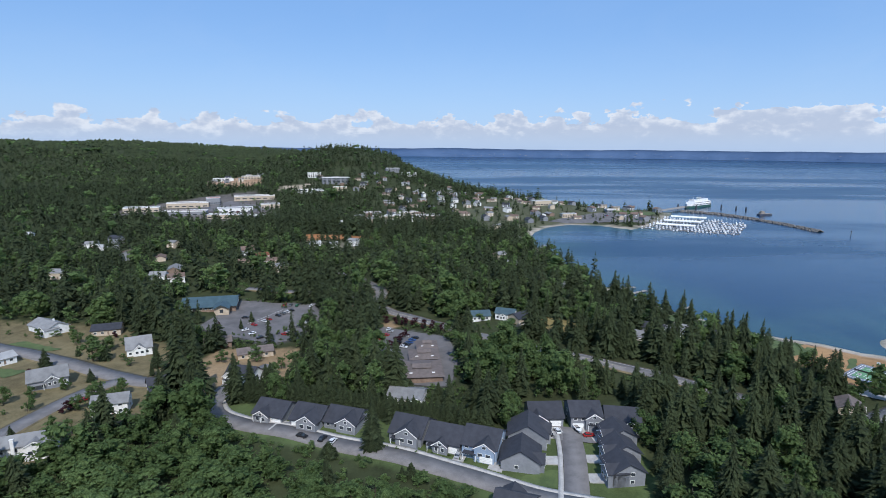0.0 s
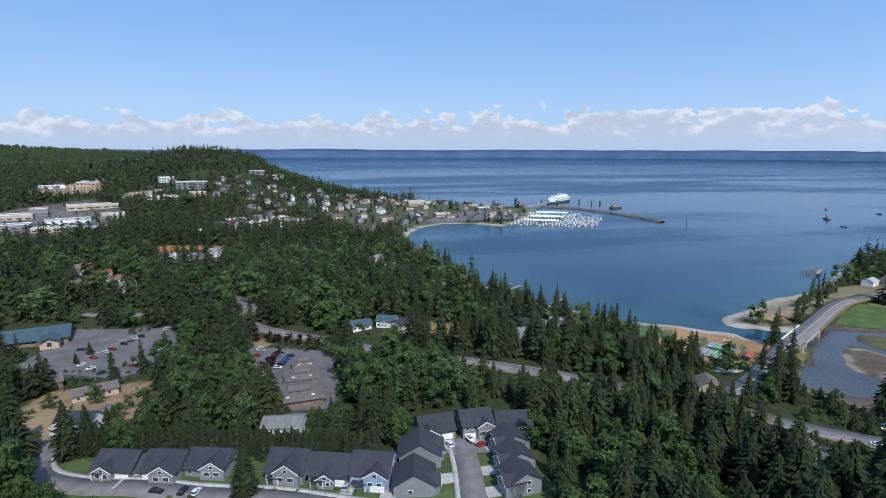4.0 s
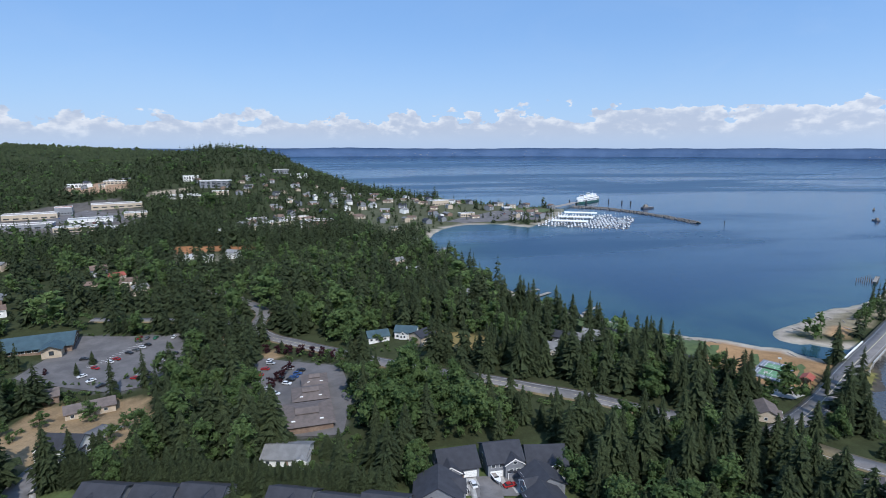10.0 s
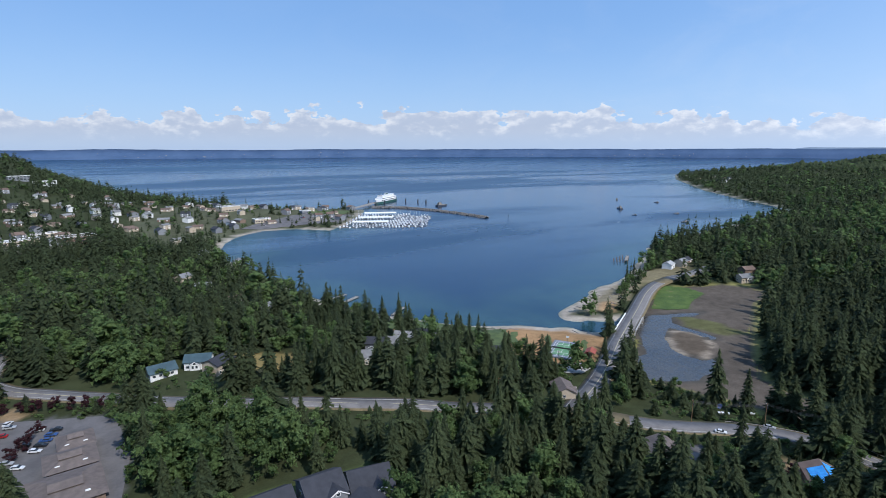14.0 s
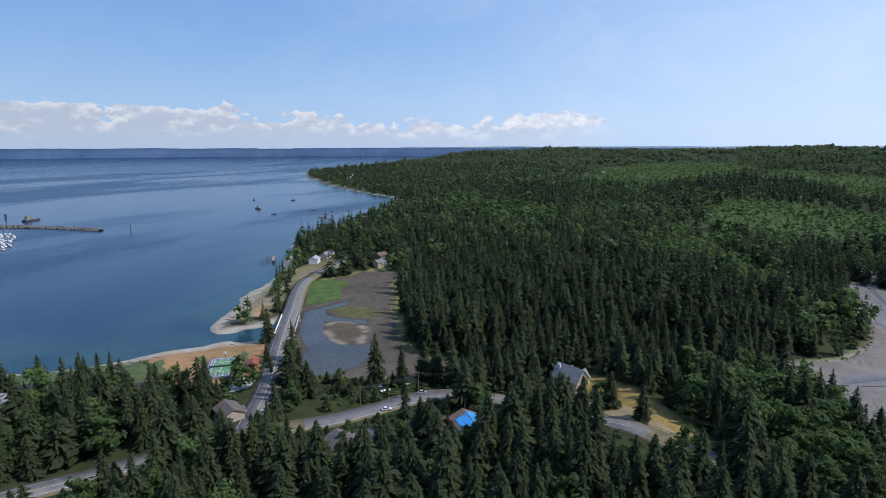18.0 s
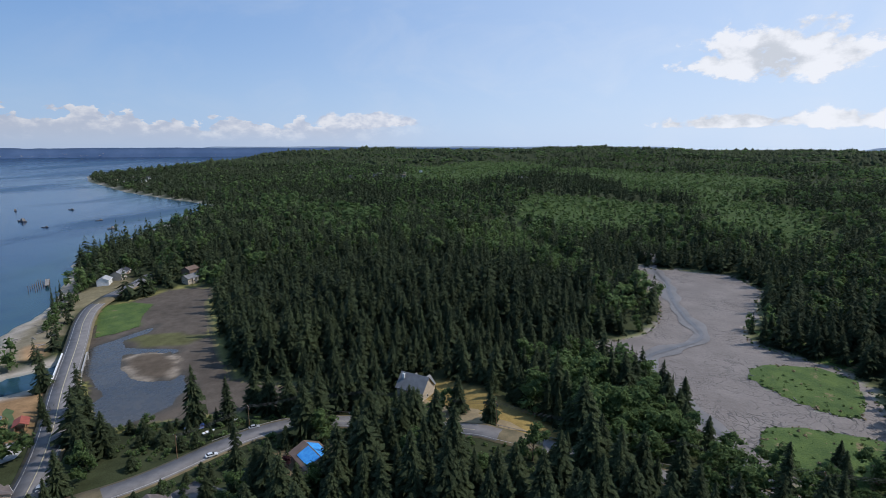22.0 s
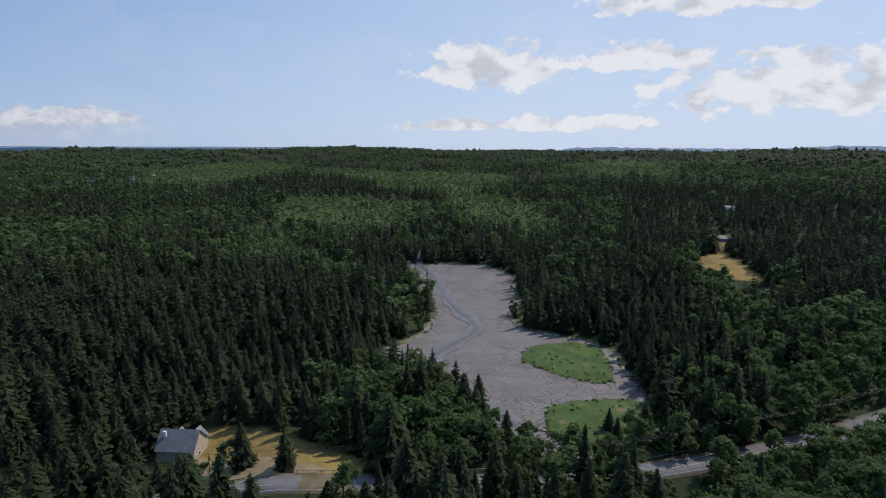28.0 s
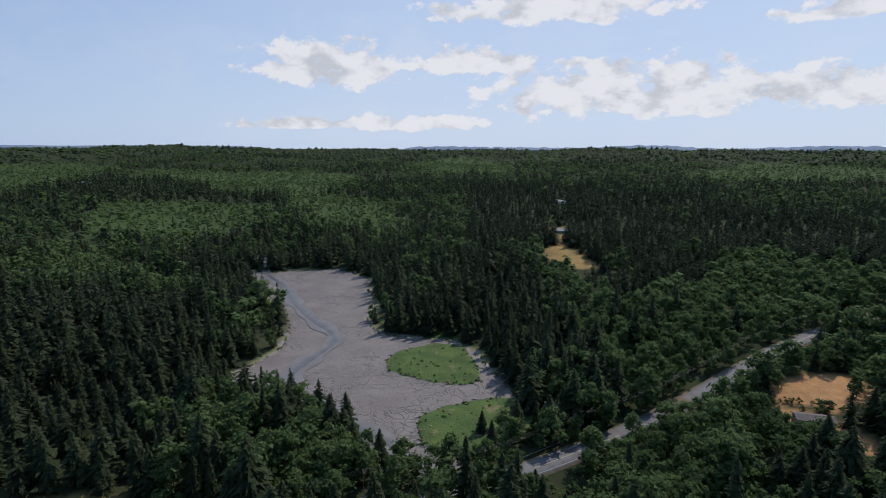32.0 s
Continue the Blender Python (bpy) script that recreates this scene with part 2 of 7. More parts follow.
material("sea_water", water_build, IOR=1.33)
plain("asphalt", (0.125, 0.118, 0.116), (0.20, 0.188, 0.183), 0.25, 0.88, 0.02)
plain("lot_asphalt", (0.085, 0.08, 0.08), (0.15, 0.14, 0.138), 0.12, 0.9, 0.02)
plain("concrete", (0.30, 0.29, 0.275), (0.44, 0.425, 0.40), 0.5, 0.85, 0.02)
plain("paint_white", (0.62, 0.62, 0.60), (0.80, 0.80, 0.78), 1.0, 0.6, 0.0)
plain("paint_worn", (0.28, 0.275, 0.265), (0.44, 0.43, 0.42), 0.6, 0.8, 0.0)
plain("paint_yellow", (0.42, 0.36, 0.22), (0.52, 0.46, 0.30), 1.0, 0.7, 0.0)
plain("dry_grass", (0.19, 0.145, 0.08), (0.31, 0.235, 0.13), 0.12, 0.95, 0.05)
plain("verge", (0.10, 0.085, 0.045), (0.20, 0.155, 0.085), 0.25, 0.95, 0.05)
plain("lawn", (0.042, 0.068, 0.020), (0.095, 0.128, 0.040), 0.2, 0.95, 0.05)
def marsh_build(n, bsdf):
    where = place(n)
    f = n.step(n.math("MULTIPLY_ADD", n.noise(where, 1.4, 4.0, 0.7), 0.5, n.math("MULTIPLY", n.noise(where, 0.10, 5.0), 0.5)), 0.36, 0.64)
    green = n.mix(f, (0.034, 0.072, 0.010), (0.088, 0.135, 0.024))
    bare = n.step(n.noise(where, 0.085, 6.0, 0.68), 0.60, 0.68)
    n.link(n.mix(bare, green, (0.20, 0.15, 0.075)), bsdf.inputs["Base Color"])
    bump(n, bsdf, n.noise(where, 1.1, 4.0), 0.8, 0.5)


material("marsh_grass", marsh_build, Roughness=0.95)
plain("sand", (0.36, 0.31, 0.25), (0.52, 0.46, 0.38), 0.15, 0.95, 0.05)
plain("rock", (0.10, 0.095, 0.09), (0.26, 0.245, 0.23), 0.5, 0.9, 0.1, random=0.4)
plain("roof_dark", (0.020, 0.022, 0.029), (0.042, 0.044, 0.055), 0.5, 0.85, 0.03, random=0.3)
plain("roof_grey", (0.13, 0.13, 0.13), (0.25, 0.25, 0.25), 0.4, 0.85, 0.03, random=0.4)
plain("roof_brown", (0.10, 0.065, 0.05), (0.20, 0.14, 0.11), 0.4, 0.85, 0.03, random=0.4)
plain("roof_teal", (0.035, 0.062, 0.075), (0.06, 0.10, 0.115), 0.3, 0.55, 0.02)
plain("roof_pale", (0.24, 0.24, 0.24), (0.42, 0.42, 0.41), 0.3, 0.7, 0.02, random=0.5)
plain("siding_white", (0.62, 0.62, 0.60), (0.78, 0.78, 0.76), 0.6, 0.75, 0.01)
plain("siding_grey", (0.15, 0.16, 0.18), (0.25, 0.26, 0.28), 0.6, 0.8, 0.01, random=0.4)
plain("siding_tan", (0.38, 0.31, 0.23), (0.54, 0.46, 0.36), 0.6, 0.8, 0.01, random=0.4)
plain("siding_blue", (0.20, 0.27, 0.37), (0.29, 0.36, 0.46), 0.6, 0.75, 0.01)
plain("siding_brown", (0.15, 0.10, 0.075), (0.25, 0.18, 0.135), 0.6, 0.85, 0.01)
plain("trim_white", (0.74, 0.74, 0.72), (0.82, 0.82, 0.80), 1.0, 0.6, 0.0)
plain("glass_dark", (0.02, 0.025, 0.03), (0.05, 0.06, 0.07), 1.0, 0.1, 0.0)
plain("wood_grey", (0.17, 0.15, 0.13), (0.33, 0.30, 0.27), 1.2, 0.85, 0.03)
plain("wood_brown", (0.15, 0.085, 0.045), (0.28, 0.17, 0.09), 1.2, 0.85, 0.03)
plain("metal_dark", (0.05, 0.05, 0.055), (0.10, 0.10, 0.105), 1.0, 0.5, 0.0, 0.6)
plain("court_green", (0.085, 0.20, 0.10), (0.13, 0.27, 0.14), 0.8, 0.8, 0.0)
plain("court_blue", (0.13, 0.15, 0.18), (0.19, 0.21, 0.25), 0.8, 0.8, 0.0)
plain("tarp_blue", (0.03, 0.26, 0.72), (0.08, 0.42, 0.85), 0.8, 0.45, 0.15)
plain("rubber", (0.015, 0.015, 0.015), (0.035, 0.035, 0.035), 3.0, 0.85, 0.0)
for tint, rgb in dict(white=(0.75, 0.75, 0.75), silver=(0.42, 0.43, 0.44), black=(0.02, 0.02, 0.022), red=(0.36, 0.02, 0.02), blue=(0.04, 0.09, 0.24), grey=(0.13, 0.135, 0.14), green=(0.03, 0.16, 0.07)).items():
    plain("car_" + tint, tuple(c * 0.92 for c in rgb), rgb, 1.0, 0.25, 0.0, 0.2)
plain("hull_white", (0.66, 0.67, 0.68), (0.80, 0.80, 0.80), 0.6, 0.35, 0.0, random=0.4)
plain("hull_dark", (0.03, 0.035, 0.05), (0.08, 0.085, 0.10), 0.6, 0.4, 0.0)
plain("sail_cover", (0.05, 0.09, 0.22), (0.16, 0.22, 0.38), 0.6, 0.8, 0.0, random=0.6)
plain("deck_green", (0.015, 0.06, 0.05), (0.03, 0.10, 0.08), 0.5, 0.6, 0.0)
# far land: distance haze is put into these blue base colours
plain("hazed_shore", (0.034, 0.074, 0.155), (0.062, 0.110, 0.205), 0.006, 0.95, 0.0)
plain("hazed_hills", (0.16, 0.22, 0.30), (0.20, 0.27, 0.36), 0.003, 0.95, 0.0)
plain("red_roof", (0.22, 0.05, 0.035), (0.34, 0.09, 0.06), 0.6, 0.8, 0.02)
plain("flat_roof", (0.26, 0.23, 0.215), (0.42, 0.38, 0.355), 0.12, 0.85, 0.02, random=0.4)
plain("shingle_brown", (0.10, 0.082, 0.075), (0.16, 0.13, 0.118), 0.5, 0.9, 0.03)

# ---- the lie of the land ----
SEA = [(-900, 5600), (-420, 3900), (-150, 2900), (-10, 2150), (60, 1700), (150, 1400), (250, 1215), (350, 1105), (440, 1035), (405, 960), (332, 850), (286, 812),
       (250, 850), (200, 858), (160, 825), (130, 768), (112, 700), (118, 640), (124, 572), (140, 490), (154, 433), (176, 392), (212, 343), (243, 325),
       (256, 310), (264, 308), (269, 303), (268, 296), (275, 288), (286, 280), (300, 284), (312, 294), (300, 298), (293, 303), (290, 309), (284, 308), (279, 312), (276, 318), (279, 327), (285, 333), (296, 338), (316, 345), (337, 354),
       (354, 364), (371, 370), (385, 370), (396, 373), (412, 379), (431, 388), (461, 405), (489, 422),
       (560, 466), (700, 500), (900, 530), (1125, 572), (1200, 660), (1266, 748), (1443, 950), (1872, 1340), (2180, 1560), (2350, 1500), (3000, 1540), (5600, 1900), (6500, 6500)]
LAGOON = [(300, 284), (284, 262), (262, 246), (240, 228), (246, 205), (256, 178), (264, 150), (283, 152), (292, 190), (357, 232), (420, 262), (468, 280), (478, 300), (460, 318), (420, 330), (380, 322), (340, 304), (316, 292)]
MUD = [(600, -108), (552, -120), (553, -140), (525, -186), (470, -182), (440, -160), (400, -140), (374, -115), (350, -108), (336, -116), (312, -134), (288, -134), (264, -122), (234, -111), (212, -88), (208, -50), (214, -34),
       (240, -28), (271, -26), (299, -24), (322, -12), (336, -3), (344, -7), (351, -18), (363, -46), (392, -66), (440, -84), (500, -92), (545, -104)]
ISLE_A = [(297, -78), (308, -84), (316, -96), (312, -124), (297, -132), (276, -122), (256, -106), (260, -94), (274, -85)]
ISLE_B = [(247, -58), (248, -72), (240, -96), (226, -112), (206, -96), (204, -62), (214, -46), (230, -47)]
CENTRE = (35.0, 60.0)
REACH = 4850.0


def smooth(x, lo, hi):
    t = np.clip((x - lo) / (hi - lo), 0, 1)
    return t * t * (3 - 2 * t)


def inside_by(poly, X, Y):
    """Signed distance to a polygon's edge: plus inside."""
    X, Y = np.asarray(X, float), np.asarray(Y, float)
    if X.size < 64:  # all edges at once
        a = np.array(poly, float)
        b = np.roll(a, -1, 0)
        e = b - a
        px, py = X.ravel()[:, None] - a[None, :, 0], Y.ravel()[:, None] - a[None, :, 1]
        t = np.clip((px * e[:, 0] + py * e[:, 1]) / (e * e).sum(1), 0, 1)
        near = ((px - t * e[:, 0]) ** 2 + (py - t * e[:, 1]) ** 2).min(1)
        cross = (a[:, 1] > Y.ravel()[:, None]) != (b[:, 1] > Y.ravel()[:, None])
        safe = np.where(e[:, 1] == 0, 1.0, e[:, 1])
        odd = (cross & (px < e[:, 0] * py / safe)).sum(1) % 2 == 1
        return (np.where(odd, 1, -1) * np.sqrt(near)).reshape(X.shape)
    best, odd = np.full(X.shape, 1e18), np.zeros(X.shape, bool)
    for (ax, ay), (bx, by) in zip(poly, poly[1:] + poly[:1]):
        dx, dy = bx - ax, by - ay
        t = np.clip(((X - ax) * dx + (Y - ay) * dy) / (dx * dx + dy * dy), 0, 1)
        best = np.minimum(best, (X - ax - t * dx) ** 2 + (Y - ay - t * dy) ** 2)
        if ay != by:
            odd ^= ((ay > Y) != (by > Y)) & (X < dx * (Y - ay) / dy + ax)
    return np.where(odd, 1, -1) * np.sqrt(best)


def line_by(line, X, Y):
    X, Y = np.asarray(X, float), np.asarray(Y, float)
    if X.size < 64:
        p = np.array(line, float)
        a, e = p[:-1], p[1:] - p[:-1]
        px, py = X.ravel()[:, None] - a[None, :, 0], Y.ravel()[:, None] - a[None, :, 1]
        t = np.clip((px * e[:, 0] + py * e[:, 1]) / (e * e).sum(1), 0, 1)
        return np.sqrt(((px - t * e[:, 0]) ** 2 + (py - t * e[:, 1]) ** 2).min(1)).reshape(X.shape)
    best = np.full(np.shape(X), 1e18)
    for (ax, ay), (bx, by) in zip(line, line[1:]):
        dx, dy = bx - ax, by - ay
        t = np.clip(((X - ax) * dx + (Y - ay) * dy) / (dx * dx + dy * dy), 0, 1)
        best = np.minimum(best, (X - ax - t * dx) ** 2 + (Y - ay - t * dy) ** 2)
    return np.sqrt(best)


def ripple(X, Y, size, seed=0):
    """Cheap smooth noise, about -1 to 1."""
    r = np.random.RandomState(seed)
    out = np.zeros(np.shape(X))
    for k in range(7):
        a, b, p = r.uniform(0, 6.28), size * r.uniform(0.6, 1.7), r.uniform(0, 6.28)
        out = out + np.sin((X * math.cos(a) + Y * math.sin(a)) * 6.28 / b + p + 1.3 * np.sin((Y * math.cos(a) - X * math.sin(a)) * 6.28 / (b * 1.9) + p * 2))
    return out / 4.0


def bell(X, Y, cx, cy, sx, sy):
    return np.exp(-((X - cx) / sx) ** 2 - ((Y - cy) / sy) ** 2)


def sea_by(X, Y):
    """The sea's edge, with small points and bights."""
    sea = inside_by(SEA, X, Y)
    wave = 2.2 * ripple(X, Y, 42, 71) + 1.0 * ripple(X, Y, 14, 72)
    return sea + wave * (1 - smooth(np.abs(sea), 15, 40)) * smooth(np.hypot(X - 292, Y - 305), 45, 80)


def height(X, Y):
    X, Y = np.asarray(X, float), np.asarray(Y, float)
    sea, lagoon, mud = sea_by(X, Y), inside_by(LAGOON, X, Y), inside_by(MUD, X, Y)
    s = -np.maximum(np.maximum(sea, lagoon), mud)
    d = np.hypot(X - CENTRE[0], Y - CENTRE[1])
    z = 0.10 * np.clip(s, 0, 12) + 2.4 * smooth(s, 8, 26) + 10.5 * smooth(s, 30, 150) * (1 - 0.45 * bell(X, Y, -90, 330, 130, 110)) + 0.5 * ripple(X, Y, 60, 3) * smooth(s, 5, 40)
    z = z + 12 * bell(X, Y, 115, 40, 75, 75) * smooth(s, 20, 90) + 3 * ripple(X, Y, 330, 5) * smooth(s, 60, 300)
    coast = smooth(s, 50, 520)
    z = z + smooth(s, 20, 240) * 96 * bell(X, Y, -330, 1850, 270, 600)
    z = z + coast * 105 * smooth(-X, 250, 2100) * smooth(Y, 900, 2300) + coast * 16 * ripple(X, Y, 1100, 8) * smooth(d, 1000, 2500)
    z = z + coast * smooth(d, 700, 3900) * 60 * np.maximum(smooth(X - Y * 0.55, 300, 1700), smooth(-Y, 200, 1600))
    z = z + coast * 30 * bell(X, Y, 3300, -700, 1000, 700) + coast * 12 * bell(X, Y, 1500, -100, 500, 300) - coast * 24 * bell(X, Y, 2300, 900, 900, 520) * smooth(s, 60, 500)
    bed_sea = np.maximum(-7, -0.09 * sea)
    pool, bar = inside_by(POOLS, X, Y) + 2.0 * ripple(X, Y, 26, 24), inside_by(BAR, X, Y) + 1.5 * ripple(X, Y, 18, 25)
    bed_lagoon = 0.16 + 0.05 * ripple(X, Y, 30, 21) - 0.55 * smooth(pool, -3, 9) + 0.44 * smooth(bar, -3, 4)
    channel = line_by(CHANNEL, X, Y)
    bed_mud = 0.45 + 0.10 * ripple(X, Y, 40, 22) - 0.2 * (1 - smooth(channel, 0.5, 6.0))
    z = np.where(sea > 0, bed_sea, z)
    z = np.where(lagoon > 0, bed_lagoon * smooth(lagoon, 0, 6), z)
    z = np.where(mud > 0, bed_mud * smooth(mud, 0, 4), z)
    isle = np.maximum(inside_by(ISLE_A, X, Y), inside_by(ISLE_B, X, Y))
    return np.where(isle > 0, 0.5 + 0.8 * smooth(isle, 0, 3), z)


CHANNEL = [(620, -140), (597, -134), (555, -121), (523, -116), (500, -113), (468, -103), (434, -94), (400, -88), (369, -85), (352, -75), (339, -54), (325, -36), (304, -30), (274, -33), (258, -33), (240, -37), (220, -34), (206, -42)]
# the lagoon's pools, its sandbar, a weedy bank and the green marsh at its head
POOLS = [(339, 291), (353, 289), (367, 281), (379, 276), (360, 272), (346, 278), (335, 273), (333, 255), (332, 237), (323, 239), (323, 265), (305, 256), (290, 237), (291, 223), (302, 220), (288, 209), (263, 204), (249, 213), (236, 221), (240, 230), (269, 248), (297, 272), (318, 296)]
BAR = [(316, 263), (325, 258), (326, 246), (316, 233), (307, 227), (294, 225), (288, 230), (293, 243)]
WEED = [(346, 280), (356, 277), (362, 253), (356, 232), (339, 237), (337, 265)]
MARSH = [(350, 302), (396, 330), (416, 340), (429, 326), (424, 306), (395, 298), (373, 287), (360, 293)]


def height_at(x, y):
    return float(height(np.array([x]), np.array([y]))[0])


# roads: centre line, width
ROADS = {
    "bay_road": ([(-95, 470), (-60, 425), (-47, 400), (-46, 371), (-29, 349), (-3, 325), (38, 288), (86, 256), (100, 247), (128, 230), (146, 221), (160, 213), (178, 203), (197, 183), (220, 166), (237, 148), (242, 130), (240, 108),
                  (232, 85), (222, 60), (214, 30), (204, -5), (190, -47), (181, -90), (171, -150), (163, -212), (155, -283), (138, -357), (110, -470)], 9.0),
    "bridge_road": ([(166, 205), (177, 211), (226, 237), (272, 265), (329, 298), (376, 326), (412, 342), (450, 346), (500, 350)], 10.5),
    "hall_road": ([(-150, 400), (-110, 398), (-83, 394), (-69, 387), (-55, 381), (-47, 378)], 7.0),
    "terrace_road": ([(-88, 262), (-97, 238), (-99, 218), (-92, 204), (-78, 195), (-61, 189), (-41, 181), (-16, 173), (4, 164), (18, 157), (34, 150), (60, 143)], 8.0),
    "close_road": ([(42, 148), (45, 162), (47.5, 176), (49, 189)], 8.0),
    "hill_road": ([(-330, 300), (-270, 284), (-237, 273), (-213, 266), (-188, 256), (-165, 246), (-140, 236), (-128, 236)], 9.0),
    "hill_road_lower": ([(-150, 240), (-158, 224), (-162, 200), (-164, 183), (-168, 160), (-176, 130)], 8.0),
}

def mud_build(n, bsdf):
    where = place(n)
    warp = n.add("ShaderNodeTexNoise", in_Scale=0.05, in_Detail=4.0)
    n.link(where, warp.inputs["Vector"])
    bent = n.add("ShaderNodeVectorMath", operation="MULTIPLY_ADD")
    n.link(warp.outputs["Color"], bent.inputs[0])
    bent.inputs[1].default_value = (46, 46, 0)
    n.link(where, bent.inputs[2])
    cells = n.add("ShaderNodeTexVoronoi", in_Scale=0.15)
    cells.feature = "DISTANCE_TO_EDGE"
    n.link(bent.outputs[0], cells.inputs["Vector"])
    small = n.add("ShaderNodeTexVoronoi", in_Scale=0.34)
    small.feature = "DISTANCE_TO_EDGE"
    n.link(bent.outputs[0], small.inputs["Vector"])
    where_cut = n.step(n.noise(where, 0.022, 3.0), 0.40, 0.58)
    rill = n.math("MULTIPLY", n.step(cells.outputs[0], 0.0, 0.06, 0.85, 0.0), where_cut)
    clods = n.step(n.noise(where, 0.42, 3.0, 0.6), 0.60, 0.66, 0.0, 0.8)  # dark weed and clods in drifts
    fine = n.math("MAXIMUM", n.math("MULTIPLY", n.step(small.outputs[0], 0.0, 0.10, 0.3, 0.0), n.step(n.noise(where, 0.03, 3.0), 0.5, 0.62)), n.math("MULTIPLY", clods, n.step(n.noise(where, 0.035, 3.0), 0.42, 0.6)))
    f = n.step(n.math("MULTIPLY_ADD", n.noise(where, 0.9, 4.0), 0.4, n.math("MULTIPLY", n.noise(where, 0.045, 5.0), 0.6)), 0.3, 0.7)
    base = n.mix(f, (0.145, 0.121, 0.106), (0.222, 0.190, 0.168))
    dark = n.mix(n.math("MAXIMUM", rill, fine), base, (0.085, 0.074, 0.068))
    n.link(dark, bsdf.inputs["Base Color"])
    bump(n, bsdf, n.math("SUBTRACT", n.noise(where, 0.5, 4.0), n.math("MULTIPLY", rill, 1.5)), 0.6, 0.3)


plain("murky_water", (0.045, 0.046, 0.046), (0.078, 0.074, 0.066), 0.03, 0.28, 0.0)
material("mud", mud_build, Roughness=0.75)
plain("wet_mud", (0.075, 0.070, 0.068), (0.13, 0.12, 0.114), 0.12, 0.35, 0.0)
plain("soft_mud", (0.125, 0.113, 0.106), (0.185, 0.168, 0.156), 0.12, 0.5, 0.0)
plain("shrub_soil", (0.05, 0.045, 0.03), (0.10, 0.085, 0.06), 0.3, 0.95, 0.05)


# ---- mesh helpers ----
def mesh_from(name, verts, faces, mat, tone=None, cover=None, shade=False):
    me = bpy.data.meshes.new(name)
    verts, faces = np.asarray(verts, np.float32), np.asarray(faces, np.int32)
    k = faces.shape[1]
    me.vertices.add(len(verts))
    me.vertices.foreach_set("co", verts.ravel())
    me.loops.add(faces.size)
    me.loops.foreach_set("vertex_index", faces.ravel())
    me.polygons.add(len(faces))
    me.polygons.foreach_set("loop_start", np.arange(0, faces.size, k, dtype=np.int32))
    if shade:
        me.polygons.foreach_set("use_smooth", np.ones(len(faces), bool))
    if tone is not None:
        me.attributes.new("tone", "FLOAT", "POINT").data.foreach_set("value", np.asarray(tone, np.float32))
    if cover is not None:
        me.attributes.new("cover", "FLOAT_COLOR", "POINT").data.foreach_set("color", np.asarray(cover, np.float32).ravel())
    me.update(calc_edges=True)
    me.materials.append(MATS[mat])
    return me


def part(name, bm, mat, parent=None, label=""):
    """Links a bmesh as one mesh object, under a thing where one is given."""
    me = bpy.data.meshes.new(name)
    bm.to_mesh(me)
    bm.free()
    me.materials.append(MATS[mat])
    ob = new(name, me)
    ob.parent = parent
    return tagged(ob, label)


def thing(name, m, label, category, group="", kind=""):
    ob = new(name)
    ob.matrix_world = m
    return tagged(ob, label, category, group, kind)


def box(bm, cx, cy, cz, sx, sy, sz, turn=0.0):
    """A box by its centre and size, turned about z."""
    m = Matrix.Translation((cx, cy, cz)) @ Matrix.Rotation(radians(turn), 4, "Z") @ Matrix.Diagonal((sx, sy, sz, 1))
    bmesh.ops.create_cube(bm, size=1, matrix=m)
    return bm


def boxes(*rows):
    bm = bmesh.new()
    for row in rows:
        box(bm, *row)
    return bm


def tube(bm, a, b, r0, r1, sides=6):
    a, b = Vector(a), Vector(b)
    m = Matrix.Translation((a + b) / 2) @ (b - a).to_track_quat("Z", "Y").to_matrix().to_4x4()
    bmesh.ops.create_cone(bm, cap_ends=True, segments=sides, radius1=r0, radius2=r1, depth=(b - a).length, matrix=m)
    return bm


def prism(bm, outline, z0, z1, axis="z"):
    """An outline pushed along an axis; for axis y the outline is (x, z)."""
    if axis == "z":
        low, high = [bm.verts.new((x, y, z0)) for x, y in outline], [bm.verts.new((x, y, z1)) for x, y in outline]
    else:
        low, high = [bm.verts.new((x, z0, y)) for x, y in outline], [bm.verts.new((x, z1, y)) for x, y in outline]
    n = len(outline)
    bm.faces.new(low[::-1]), bm.faces.new(high)
    for i in range(n):
        bm.faces.new((low[i], low[(i + 1) % n], high[(i + 1) % n], high[i]))
    bmesh.ops.recalc_face_normals(bm, faces=bm.faces[:])
    return bm


# stands that can be told apart: young light wood, dark fir plantations, broad-leaved woods
YOUNG = [[(1143, -59), (1136, -116), (1003, -261), (904, -278), (787, -219), (727, -144), (720, -98), (771, -63), (815, -3)], [(770, 22), (705, -38), (642, -30), (585, -45), (523, -63), (536, -12), (552, 52), (534, 72), (622, 62)],
         [(2126, -321), (1800, -708), (1460, -802), (1030, -424), (1109, -367), (1186, -201), (1339, -175)], [(1041, -360), (1069, -497), (983, -525), (604, -341), (594, -290), (651, -254), (823, -296)],
         [(2019, -1332), (2125, -1837), (1643, -1723), (1229, -1196), (1410, -1023)], [(982, -1441), (833, -1468), (989, -2489), (469, -2174), (403, -1815), (699, -1565)], [(2379, 266), (2583, -15), (2356, -349), (1522, -102), (1379, 58), (1550, 215)]]
